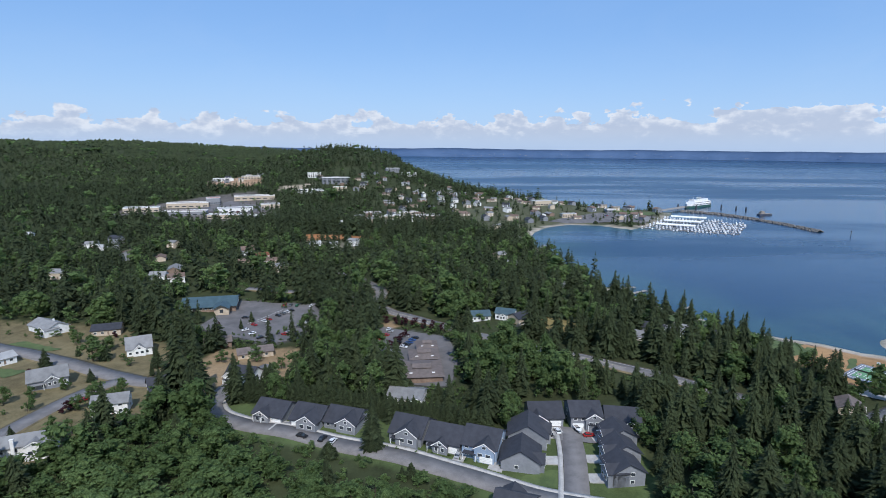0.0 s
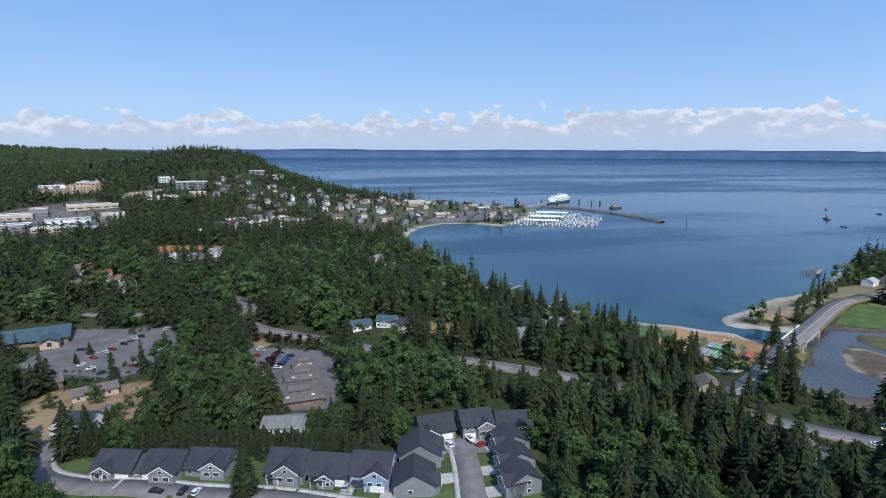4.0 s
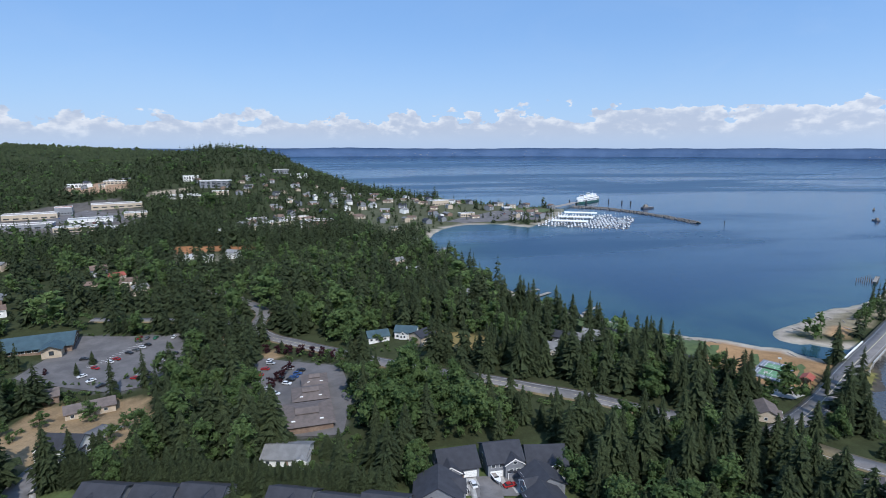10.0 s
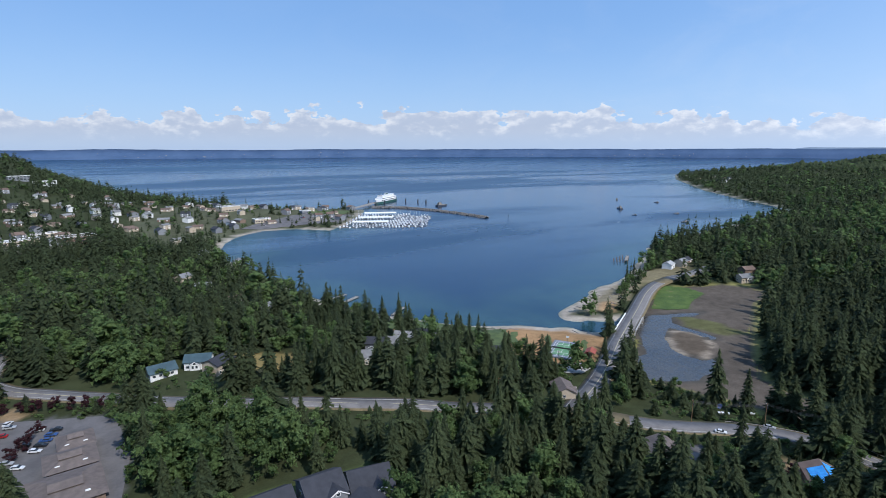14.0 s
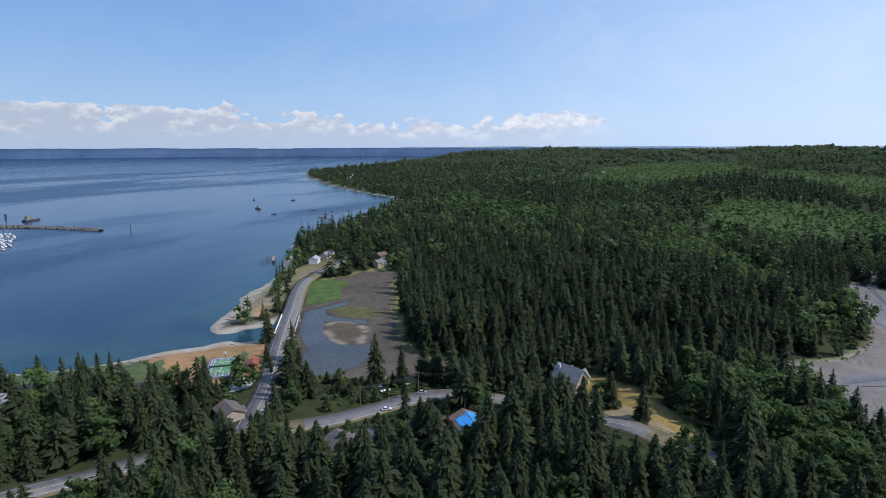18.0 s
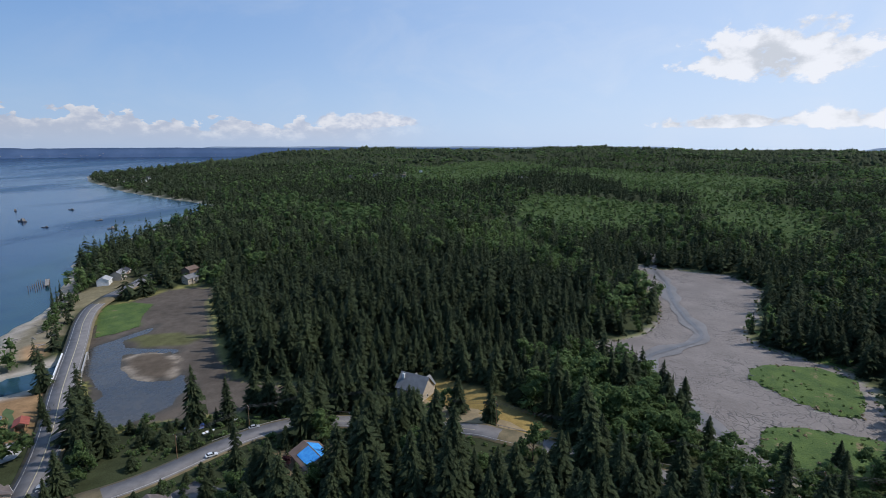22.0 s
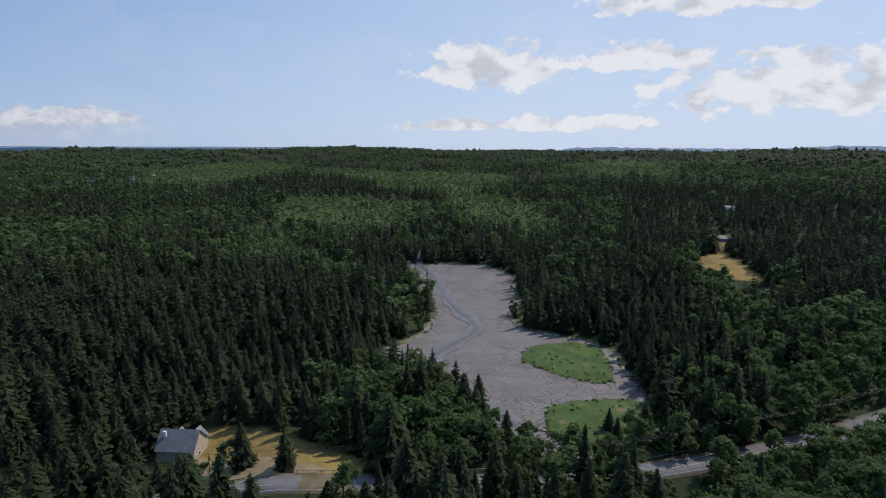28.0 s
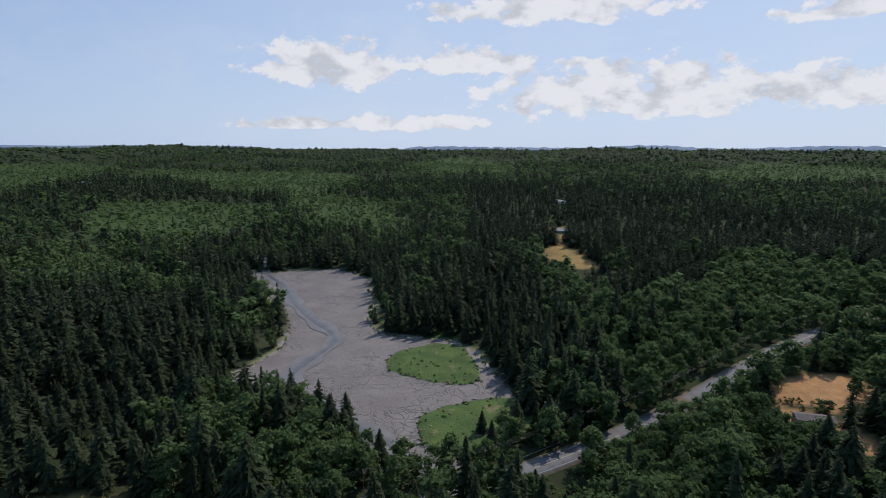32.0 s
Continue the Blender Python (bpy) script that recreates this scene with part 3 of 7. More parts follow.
DARK = [[(650, -33), (624, -137), (530, -237), (441, -153), (473, -86), (505, -58)], [(1456, -53), (1569, -199), (1409, -320), (1027, -280), (1114, -95), (1307, -37)],
        [(1092, -874), (847, -1062), (457, -939), (219, -792), (162, -476), (250, -439), (236, -298), (276, -241), (358, -355), (451, -283)], [(369, -200), (320, -234), (265, -188), (218, -120), (244, -94), (292, -94), (352, -109), (388, -149)],
        [(-260, 701), (-274, 805), (-146, 824), (-123, 731), (-98, 600), (-194, 615)], [(300, 200), (480, 250), (560, 140), (470, -60), (372, -30), (300, 30), (262, 110)]]
LEAFY = [[(-84, 300), (-42, 302), (-36, 262), (-42, 228), (-78, 232)], [(316, -229), (283, -323), (230, -385), (170, -522), (130, -301), (150, -172), (196, -128), (263, -186)], [(941, 337), (957, 227), (783, 170), (710, 227), (728, 293)]]


def stand(polys, X, Y, soft):
    """How much a place belongs to one of these stands, with frayed edges."""
    best = np.full(np.shape(X), -1e9)
    for poly in polys:
        best = np.maximum(best, inside_by(poly, X, Y))
    return smooth(best + soft * ripple(X, Y, 140, 58) + 0.6 * soft * ripple(X, Y, 45, 59), -soft * 0.6, soft * 0.6)


# ---- ground and water ----
CLEAR = []  # (polygon, cover colour)
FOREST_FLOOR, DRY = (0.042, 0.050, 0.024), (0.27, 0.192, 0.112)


def cover_at(X, Y, Z):
    sea, lagoon, mud = sea_by(X, Y), inside_by(LAGOON, X, Y), inside_by(MUD, X, Y)
    s = -np.maximum(np.maximum(sea, lagoon), mud)
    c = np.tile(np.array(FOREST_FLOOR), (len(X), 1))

    def lay(w, rgb):
        c[:] = c * (1 - w[:, None]) + np.array(rgb) * w[:, None]

    lay(0.9 * stand(YOUNG, X, Y, 24), (0.060, 0.092, 0.030))
    for poly, rgb in CLEAR:
        lay(smooth(inside_by(poly, X, Y) + 1.5 * ripple(X, Y, 14, 41), -1.5, 1.5), rgb)
    lay((-sea < 14) * (1.0 - smooth(-sea + 2 * ripple(X, Y, 17, 43), 6, 12)), (0.34, 0.30, 0.25))
    lay(((-lagoon < 6) & (lagoon < 0)) * 1.0, (0.20, 0.19, 0.07))
    lay(((-mud < 3.5) & (mud < 0)) * 0.8, (0.20, 0.20, 0.10))
    lay((sea > 0) * 1.0, (0.16, 0.17, 0.14))
    lay((lagoon > 0) * 1.0, (0.105, 0.088, 0.072))
    lay((lagoon > 0) * smooth(inside_by(POOLS, X, Y) + 2 * ripple(X, Y, 26, 24), -4, 2), (0.07, 0.066, 0.058))
    bar = inside_by(BAR, X, Y) + 1.5 * ripple(X, Y, 18, 25)
    lay((lagoon > 0) * smooth(bar, -3.5, -0.5) * smooth(ripple(X, Y, 14, 28), -0.7, 0.3), (0.27, 0.225, 0.175))
    lay((lagoon > 0) * smooth(bar, 0.5, 4.0), (0.105, 0.083, 0.062))
    lay((lagoon > 0) * smooth(inside_by(WEED, X, Y) + 2.5 * ripple(X, Y, 22, 26), -2, 3), (0.105, 0.105, 0.048))
    lay((lagoon > 0) * smooth(inside_by(MARSH, X, Y) + 1.5 * ripple(X, Y, 18, 27), -1, 3), (0.082, 0.112, 0.045))
    wet = 1 - smooth(line_by(CHANNEL, X, Y), 1.5, 9)
    lay((mud > 0) * 1.0, (0.30, 0.265, 0.245))
    lay((mud > 0) * wet * 0.6, (0.16, 0.155, 0.16))
    isle = np.maximum(inside_by(ISLE_A, X, Y), inside_by(ISLE_B, X, Y))
    lay((isle > -1) * smooth(isle, -1, 2), (0.06, 0.11, 0.02))
    return np.concatenate([np.clip(c, 0, 1), np.ones((len(c), 1))], 1)


def build_ground():
    rings = [0.0] + list(np.exp(np.arange(math.log(45), math.log(REACH), 0.0155))) + [REACH]
    turns = list(np.arange(-75, 178, 0.85)) + list(np.arange(180, 284, 3.0))
    a, r = np.radians(np.array(turns)), np.array(rings[1:])
    X = np.concatenate([[CENTRE[0]], (CENTRE[0] + np.outer(r, np.sin(a))).ravel()])
    Y = np.concatenate([[CENTRE[1]], (CENTRE[1] + np.outer(r, np.cos(a))).ravel()])
    Z = height(X, Y)
    n, k = len(a), len(r)
    i, j = np.meshgrid(np.arange(k - 1), np.arange(n), indexing="ij")
    i, j = i.ravel(), j.ravel()
    q = np.stack([1 + i * n + j, 1 + (i + 1) * n + j, 1 + (i + 1) * n + (j + 1) % n, 1 + i * n + (j + 1) % n], 1)
    faces = np.concatenate([q[:, [0, 2, 1]], q[:, [0, 3, 2]], np.stack([np.zeros(n, int), 1 + (np.arange(n) + 1) % n, 1 + np.arange(n)], 1)])
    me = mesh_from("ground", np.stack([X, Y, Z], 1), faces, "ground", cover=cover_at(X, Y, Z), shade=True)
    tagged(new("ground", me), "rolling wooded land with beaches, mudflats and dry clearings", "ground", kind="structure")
    w = np.radians(np.arange(0, 360, 1.5))
    m = len(w)
    far = np.concatenate([np.exp(np.linspace(math.log(150), math.log(3300), 70)), [3900.0, REACH]])
    wx, wy = CENTRE[0] + np.outer(far, np.sin(w)), CENTRE[1] + np.outer(far, np.cos(w))
    wz = np.zeros(wx.shape)
    wz[-2], wz[-1] = 12, 46
    verts = np.stack([wx.ravel(), wy.ravel(), wz.ravel()], 1)
    i, j = np.meshgrid(np.arange(len(far) - 1), np.arange(m), indexing="ij")
    i, j = i.ravel(), j.ravel()
    q = np.stack([i * m + j, i * m + (j + 1) % m, (i + 1) * m + (j + 1) % m, (i + 1) * m + j], 1)
    off = inside_by(SEA, wx.ravel(), wy.ravel()) + 22 * ripple(wx.ravel(), wy.ravel(), 110, 73) + 10 * ripple(wx.ravel(), wy.ravel(), 40, 74)
    tri, shoal = np.concatenate([q[:, [0, 2, 1]], q[:, [0, 3, 2]]]), 1 - smooth(off, 0, 105)
    tagged(new("water", mesh_from("water", verts, tri, "sea_water", tone=shoal, shade=True)), "calm blue sea water of a bay", "water", kind="structure")


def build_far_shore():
    """The low wooded coast on the other side of the water, and faint mountains; their haze is painted into the colours.
    """
    for name, a0, a1, dist, top, vary, mat, seed, label in (("backdrop", -32, 100, 4700, 108, 4.5, "hazed_shore", 4, "low wooded coast far across the water, painted haze-blue"),
                                                           ("backdrop", 60, 116, 4760, 119, 2.5, "hazed_hills", 9, "coast far behind the bay, painted in pale haze"),
                                                           ("backdrop", 122, 176, 4800, 118, 12, "hazed_hills", 6, "mountains far behind the woods, painted in pale blue haze")):
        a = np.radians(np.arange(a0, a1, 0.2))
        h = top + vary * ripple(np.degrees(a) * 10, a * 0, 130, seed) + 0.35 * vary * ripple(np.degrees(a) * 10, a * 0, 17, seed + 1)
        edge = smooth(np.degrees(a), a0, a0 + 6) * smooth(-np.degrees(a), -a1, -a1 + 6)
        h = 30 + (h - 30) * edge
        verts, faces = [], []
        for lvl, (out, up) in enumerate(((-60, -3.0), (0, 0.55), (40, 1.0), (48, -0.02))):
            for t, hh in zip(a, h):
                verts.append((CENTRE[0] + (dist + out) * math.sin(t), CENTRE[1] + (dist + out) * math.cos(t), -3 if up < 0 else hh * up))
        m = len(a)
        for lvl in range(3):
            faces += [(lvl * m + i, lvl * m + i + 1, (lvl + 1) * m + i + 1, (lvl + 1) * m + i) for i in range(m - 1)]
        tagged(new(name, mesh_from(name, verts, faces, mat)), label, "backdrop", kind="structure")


def build_far_town():
    """Pale specks of towns along the far coast."""
    rng, V, F = random.Random(19), [], []
    for k in range(75):
        t = rng.choice([rng.gauss(6, 5), rng.gauss(19, 6), rng.gauss(45, 12), rng.uniform(-10, 62), rng.gauss(52, 3)])
        up = min(0.9, 0.08 + abs(rng.gauss(0, 0.4)))
        out = 4700 - 58 + 55 * up
        p = Vector((CENTRE[0] + out * math.sin(radians(t)), CENTRE[1] + out * math.cos(radians(t)), 44 + 42 * up))
        e, r = Vector((math.cos(radians(t)), -math.sin(radians(t)), 0)), rng.uniform(1.5, 4.5)
        d, h, b = Vector((math.sin(radians(t)), math.cos(radians(t)), 0)) * 6, rng.uniform(1.0, 2.2), len(V)
        V += [p - e * r - d, p + e * r - d, p + e * r + d, p - e * r + d]
        V += [v + Vector((0, 0, h)) for v in V[b:b + 4]]
        F += [tuple(b + q for q in f) for f in ((4, 5, 6, 7), (0, 1, 5, 4), (1, 2, 6, 5), (2, 3, 7, 6), (3, 0, 4, 7))]
    tagged(new("far_town", mesh_from("far_town", V, F, "siding_tan")), "pale specks of houses along the far coast", "town", kind="stuff")


def ribbon(name, line, width, mat, lift, label, step=4.0, shift=0.0, bridge=None, wobble=0.0, skirt=1.2):
    """A road or strip that follows the ground."""
    pts = [Vector(p) for p in line]
    path = []
    for i in range(len(pts) - 1):  # smooth curve through the points
        p0, p1, p2, p3 = pts[max(i - 1, 0)], pts[i], pts[i + 1], pts[min(i + 2, len(pts) - 1)]
        for s in np.arange(0, 1, step / max((p2 - p1).length, step)):
            path.append(0.5 * (2 * p1 + (p2 - p0) * s + (2 * p0 - 5 * p1 + 4 * p2 - p3) * s * s + (3 * p1 - p0 - 3 * p2 + p3) * s ** 3))
    path.append(pts[-1])
    verts, faces, rows = [], [], []
    for i, p in enumerate(path):
        t = (path[min(i + 1, len(path) - 1)] - path[max(i - 1, 0)]).normalized()
        side = Vector((-t.y, t.x))
        w = width * (1 + wobble * math.sin(i * 0.53) * math.sin(i * 0.21 + 1))
        rows.append([p + side * (shift + w * k) for k in (-0.5, 0.0, 0.5)])
    flat = [q for row in rows for q in row]
    tall = height(np.array([q.x for q in flat]), np.array([q.y for q in flat])).reshape(-1, 3)
    for p, row, hs in zip(path, rows, tall):
        z = float(max(hs.max(), hs.mean() + 0.1)) + lift
        if bridge:
            z = max(z, bridge(p) + lift)
        verts += [(row[0].x, row[0].y, z - skirt), (row[0].x, row[0].y, z), (row[2].x, row[2].y, z), (row[2].x, row[2].y, z - skirt)]
    for i in range(len(path) - 1):
        a = 4 * i
        faces += [(a + k, a + k + 1, a + k + 5, a + k + 4) for k in (range(3) if skirt else (1,))]
    ob = new(name, mesh_from(name, verts, faces, mat))
    return tagged(ob, label, name.split(".")[0].replace("_", " "), kind="structure"), path


def patch(name, poly, mat, lift, label, cell=5.0, category="ground", level=None):
    """A level sheet of lawn, tarmac or sand laid on the ground."""
    from mathutils.geometry import delaunay_2d_cdt
    ring = []
    for (ax, ay), (bx, by) in zip(poly, poly[1:] + poly[:1]):
        k = max(1, int(math.hypot(bx - ax, by - ay) / cell))
        ring += [Vector((ax + (bx - ax) * i / k, ay + (by - ay) * i / k)) for i in range(k)]
    if mat in ("marsh_grass", "mud", "lawn", "dry_grass"):  # grown edges are never straight
        ring = [p + Vector((math.sin(p.y * 0.9 + p.x * 0.31), math.sin(p.x * 1.1 - p.y * 0.27))) * min(1.2, cell * 0.2) for p in ring]
    xs, ys = [p[0] for p in poly], [p[1] for p in poly]
    gx, gy = np.meshgrid(np.arange(min(xs), max(xs), cell), np.arange(min(ys), max(ys), cell))
    gx, gy = gx.ravel(), gy.ravel()
    keep = inside_by(poly, gx, gy) > cell * 0.4
    pts = ring + [Vector((x, y)) for x, y in zip(gx[keep], gy[keep])]
    v, _, f, *_ = delaunay_2d_cdt(pts, [], [list(range(len(ring)))], 1, 0.01)
    P = np.array([(p.x, p.y) for p in v])
    Z = height(P[:, 0], P[:, 1]) + lift if level is None else np.full(len(P), level)
    verts = np.concatenate([P, Z[:, None]], 1)
    ob = new(name, mesh_from(name, verts, np.array([list(t) for t in f]), mat, cover=cover_at(P[:, 0], P[:, 1], Z) if mat == "ground" else None, shade=mat == "ground"))
    return tagged(ob, label, category, kind="structure")


# ---- trees: plain arrays of points and triangles ----
def conifer_shape(rng, whorls, per, wide=0.19, bare=0.1, lean=0.34, hang=(0.12, 0.75)):
    """A unit-high fir: drooping sprays in whorls, pointed or forked at the tip, with gaps and a ragged outline."""
    V, F, T = [], [], []
    gap_at, gap_wide = rng.uniform(0, 6.28), rng.uniform(0.3, 0.9)
    for i in range(whorls):
        u = (i + rng.uniform(-0.4, 0.4)) / whorls
        u = min(max(u, 0.0), 0.99)
        h = bare + (0.97 - bare) * u ** 0.94
        reach = wide * (1 - 0.96 * u) ** 0.8 * (0.55 + 0.45 * min(1, (u + 0.06) * 5)) * rng.uniform(0.82, 1.14)
        n = max(4, int(per * (0.55 + 0.45 * (1 - u) ** 0.5) + 0.5))
        for j in range(n):
            a = 6.2832 * (j + rng.uniform(-0.45, 0.45)) / n + i * 2.4
            thin = 0.62 if abs((a - gap_at + 3.14) % 6.2832 - 3.14) < gap_wide and rng.random() < 0.5 else 1.0
            L = (reach * rng.uniform(0.5, 1.3) + 0.006) * thin
            droop = L * rng.uniform(*hang)
            w = L * rng.uniform(0.55, 1.1) * lean + 0.005
            ca, sa, tilt = math.cos(a), math.sin(a), rng.uniform(-0.35, 0.35) * w
            spot = lambda r, k, z: (ca * r - sa * k, sa * r + ca * k, h + z)
            b = len(V)
            if rng.random() < 0.5:
                V += [spot(L * 0.18, -w * 0.75, tilt + 0.004), spot(L * 0.12, w * 0.75, 0.006 - tilt), spot(L, rng.uniform(-w, w) * 0.3, -droop)]
            else:
                V += [spot(0.0, 0, 0.012), spot(L * rng.uniform(0.75, 1.0), w, -droop * 0.8 + tilt), spot(L * rng.uniform(0.85, 1.05), -w * rng.uniform(0.2, 1.0), -droop - tilt)]
            F.append((b, b + 1, b + 2))
            # tone climbs up the fir and at spray tips: light put into colour
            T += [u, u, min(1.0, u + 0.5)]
    b = len(V)
    V += [(0.011, 0, 0.88), (-0.006, 0.01, 0.88), (-0.006, -0.01, 0.88), (0, 0, 1.0)]
    F += [(b, b + 1, b + 3), (b + 1, b + 2, b + 3), (b + 2, b, b + 3)]
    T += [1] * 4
    return np.array(V), np.array(F), np.array(T)


def spire_shape(rng, tiers=3, sides=5, wide=0.2, heads=1):
    """A far fir: stacked ragged skirts."""
    V, F, T = [], [], []
    for k in range(heads):
        ox, oy = (0, 0) if heads == 1 else (rng.uniform(-0.32, 0.32), rng.uniform(-0.32, 0.32))
        hh = rng.uniform(0.72, 1.05)
        for i in range(tiers):
            z0, z1 = 0.05 + 0.72 * i / tiers, min(1.0, 0.05 + 0.72 * i / tiers + 0.55 - 0.05 * i)
            rad = wide * (1 - 0.8 * i / tiers)
            b = len(V)
            V.append((ox + rng.uniform(-0.01, 0.01), oy, (1.0 if i == tiers - 1 else z1) * hh))
            for j in range(sides):
                a = 6.2832 * (j + rng.uniform(-0.3, 0.3)) / sides + i
                q = rad * rng.uniform(0.65, 1.25)
                V.append((ox + math.cos(a) * q, oy + math.sin(a) * q, (z0 + rng.uniform(-0.05, 0.06)) * hh))
            F += [(b, b + 1 + j, b + 1 + (j + 1) % sides) for j in range(sides)]
            # upper skirts get a paler tone, painted top light
            T += [i / tiers] * (sides + 1)
    return np.array(V), np.array(F), np.array(T)


OCT_V = np.array([(0, 0, 1), (1, 0, 0), (0, 1, 0), (-1, 0, 0), (0, -1, 0), (0, 0, -1)], float)
OCT_F = [(0, 1 + k, 1 + (k + 1) % 4) for k in range(4)] + [(5, 1 + (k + 1) % 4, 1 + k) for k in range(4)]


def broadleaf_shape(rng, clumps, cards, size, wide=0.4, low=0.12, lump=(0.30, 0.52)):
    """A unit-high leafy crown: uneven lumps hidden under many small leaf sprays, with hollows between them."""
    V, F, T, lumps = [], [], [], []
    lean_x, lean_y = rng.uniform(-0.12, 0.12), rng.uniform(-0.12, 0.12)
    for i in range(clumps):
        a, u = rng.uniform(0, 6.28), (i + rng.uniform(0, 1)) / clumps
        r = wide * 0.72 * math.sqrt(rng.uniform(0.1, 1)) * math.sin(math.pi * min(1, 0.22 + 0.70 * u)) ** 0.7
        lumps.append((math.cos(a) * r + lean_x * u, math.sin(a) * r + lean_y * u, low + 0.12 + (0.72 - low) * u, wide * rng.uniform(*lump)))
    for cx, cy, cz, R in lumps:
        b = len(V)
        V += [np.array([cx, cy, cz]) + p * R * rng.uniform(0.55, 0.85) * np.array([1, 1, 0.85]) for p in OCT_V]
        F += [tuple(b + k for k in f) for f in OCT_F]
        # lump cores toned darker than the sprays: inner shade put into the colour
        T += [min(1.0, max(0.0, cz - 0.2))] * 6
    for i in range(clumps * cards):
        cx, cy, cz, R = lumps[i % clumps]
        n = np.array([rng.gauss(0, 1), rng.gauss(0, 1), rng.gauss(0.45, 1)])
        n /= np.linalg.norm(n)
        c = np.array([cx, cy, cz]) + n * R * rng.uniform(0.55, 1.16) * np.array([1, 1, 0.88])
        up = n + np.array([rng.gauss(0, 0.5), rng.gauss(0, 0.5), rng.gauss(0.35, 0.4)])
        up /= np.linalg.norm(up)
        t = np.cross(up, [rng.gauss(0, 1), rng.gauss(0, 1), rng.gauss(0, 1)])
        t /= np.linalg.norm(t)
        s = np.cross(up, t)
        k, m = size * rng.uniform(0.6, 1.5), size * rng.uniform(0.5, 1.2)
        b = len(V)
        V += [c + t * k, c - t * k * rng.uniform(0.3, 0.9) + s * m, c - t * k * rng.uniform(0.3, 0.9) - s * m]
        F.append((b, b + 1, b + 2))
        # higher sprays toned paler: light from above painted in
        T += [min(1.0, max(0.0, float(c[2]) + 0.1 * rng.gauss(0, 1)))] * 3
    return np.array(V), np.array(F), np.array(T)


def scatter_mesh(name, shapes, X, Y, Z, H, W, tone, mat, seed):
    """Many trees of the given shapes in one mesh."""
    r = np.random.RandomState(seed)
    pick, turn = r.randint(0, len(shapes), len(X)), r.uniform(0, 6.2832, len(X))
    VV, FF, TT, base = [], [], [], 0
    for k, (V, F, T) in enumerate(shapes):
        m = np.nonzero(pick == k)[0]
        if not len(m):
            continue
        c, s = np.cos(turn[m])[:, None], np.sin(turn[m])[:, None]
        x = (V[None, :, 0] * c - V[None, :, 1] * s) * W[m][:, None] + X[m][:, None]
        y = (V[None, :, 0] * s + V[None, :, 1] * c) * W[m][:, None] + Y[m][:, None]
        z = V[None, :, 2] * H[m][:, None] + Z[m][:, None]
        VV.append(np.stack([x, y, z], 2).reshape(-1, 3))
        FF.append((F[None] + (np.arange(len(m)) * len(V))[:, None, None]).reshape(-1, 3) + base)
        # T adds the crown's painted light to the tree's own tone
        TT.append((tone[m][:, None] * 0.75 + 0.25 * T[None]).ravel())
        base += len(m) * len(V)
    return mesh_from(name, np.concatenate(VV), np.concatenate(FF), mat, tone=np.concatenate(TT), shade=mat == "leaves")



# ---- clearings ----
LOT_A = [(-152, 318), (-146, 372), (-90, 372), (-78, 330), (-82, 306), (-100, 296)]
LOT_B = [(-42, 326), (-28, 318), (4, 300), (8, 262), (4, 230), (-22, 235), (-30, 262), (-36, 290)]
DRY_CORNER = [(-67, 376), (-53, 376), (-50, 368), (-55, 360), (-63, 350)]
DRY_ISLAND = [(-40, 330), (-36, 336), (-28, 331), (-27, 322), (-38, 320)]
TERRACE = [(-100, 215), (-92, 192), (-40, 174), (0, 160), (30, 138), (68, 138), (72, 160), (73, 192), (80, 198), (78, 210), (36, 214), (26, 192), (-30, 205), (-76, 212), (-90, 215)]
HILL_YARDS = [(-330, 320), (-200, 316), (-150, 285), (-122, 250), (-112, 215), (-132, 186), (-140, 160), (-200, 150), (-215, 200), (-260, 235), (-330, 280)]
YARD_C = [(-128, 235), (-80, 232), (-70, 262), (-84, 290), (-125, 288)]
PARK = [(150, 385), (190, 352), (226, 328), (268, 302), (282, 284), (262, 268), (228, 248), (205, 258), (190, 300), (160, 350)]
BANK_E = [(305, 284), (322, 290), (350, 306), (348, 312), (300, 290)]
SPIT = [(284, 329), (312, 312), (352, 325), (392, 348), (440, 372), (470, 400), (440, 388), (385, 368), (330, 345)]
HOUSE_YARD = [(182, 142), (204, 149), (226, 136), (222, 108), (194, 104)]
ROOF_YARD = [(284, 98), (276, 74), (244, 40), (226, 24), (222, 46), (244, 74), (262, 100)]
WEST_FIELD = [(152, -192), (132, -222), (112, -205), (122, -176), (142, -172)]
WEST_STRIP = [(142, -168), (124, -170), (96, -150), (110, -148), (136, -156)]
FAR_FIELD = [(402, -322), (338, -306), (332, -328), (390, -372), (470, -430), (520, -500), (500, -510), (440, -420)]
TOWN = [(60, 735), (125, 790), (160, 840), (250, 865), (330, 860), (430, 1020), (340, 1100), (240, 1200), (120, 1160), (40, 960), (20, 800)]
SHOPS = [(-520, 800), (-300, 735), (-250, 800), (-300, 960), (-380, 1080), (-520, 900)]
EARTH = [(-470, 1112), (-400, 1150), (-410, 1230), (-450, 1300), (-560, 1330), (-530, 1210)]
SHOPS_N = [(-340, 1135), (-286, 1165), (-262, 1122), (-305, 1075), (-335, 1085)]
SHOPS_E = [(-150, 790), (-90, 720), (0, 730), (10, 800), (-90, 850)]
ORANGE = [(-170, 640), (-80, 640), (-80, 622), (-160, 606)]
HOUSES_N = [(-160, 610), (-90, 600), (-90, 560), (-150, 560)]
PASTURE = [(60, 345), (92, 330), (98, 300), (70, 300), (50, 322)]
LAKE_ROAD_YARDS = [(395, 345), (470, 345), (500, 372), (440, 385)]
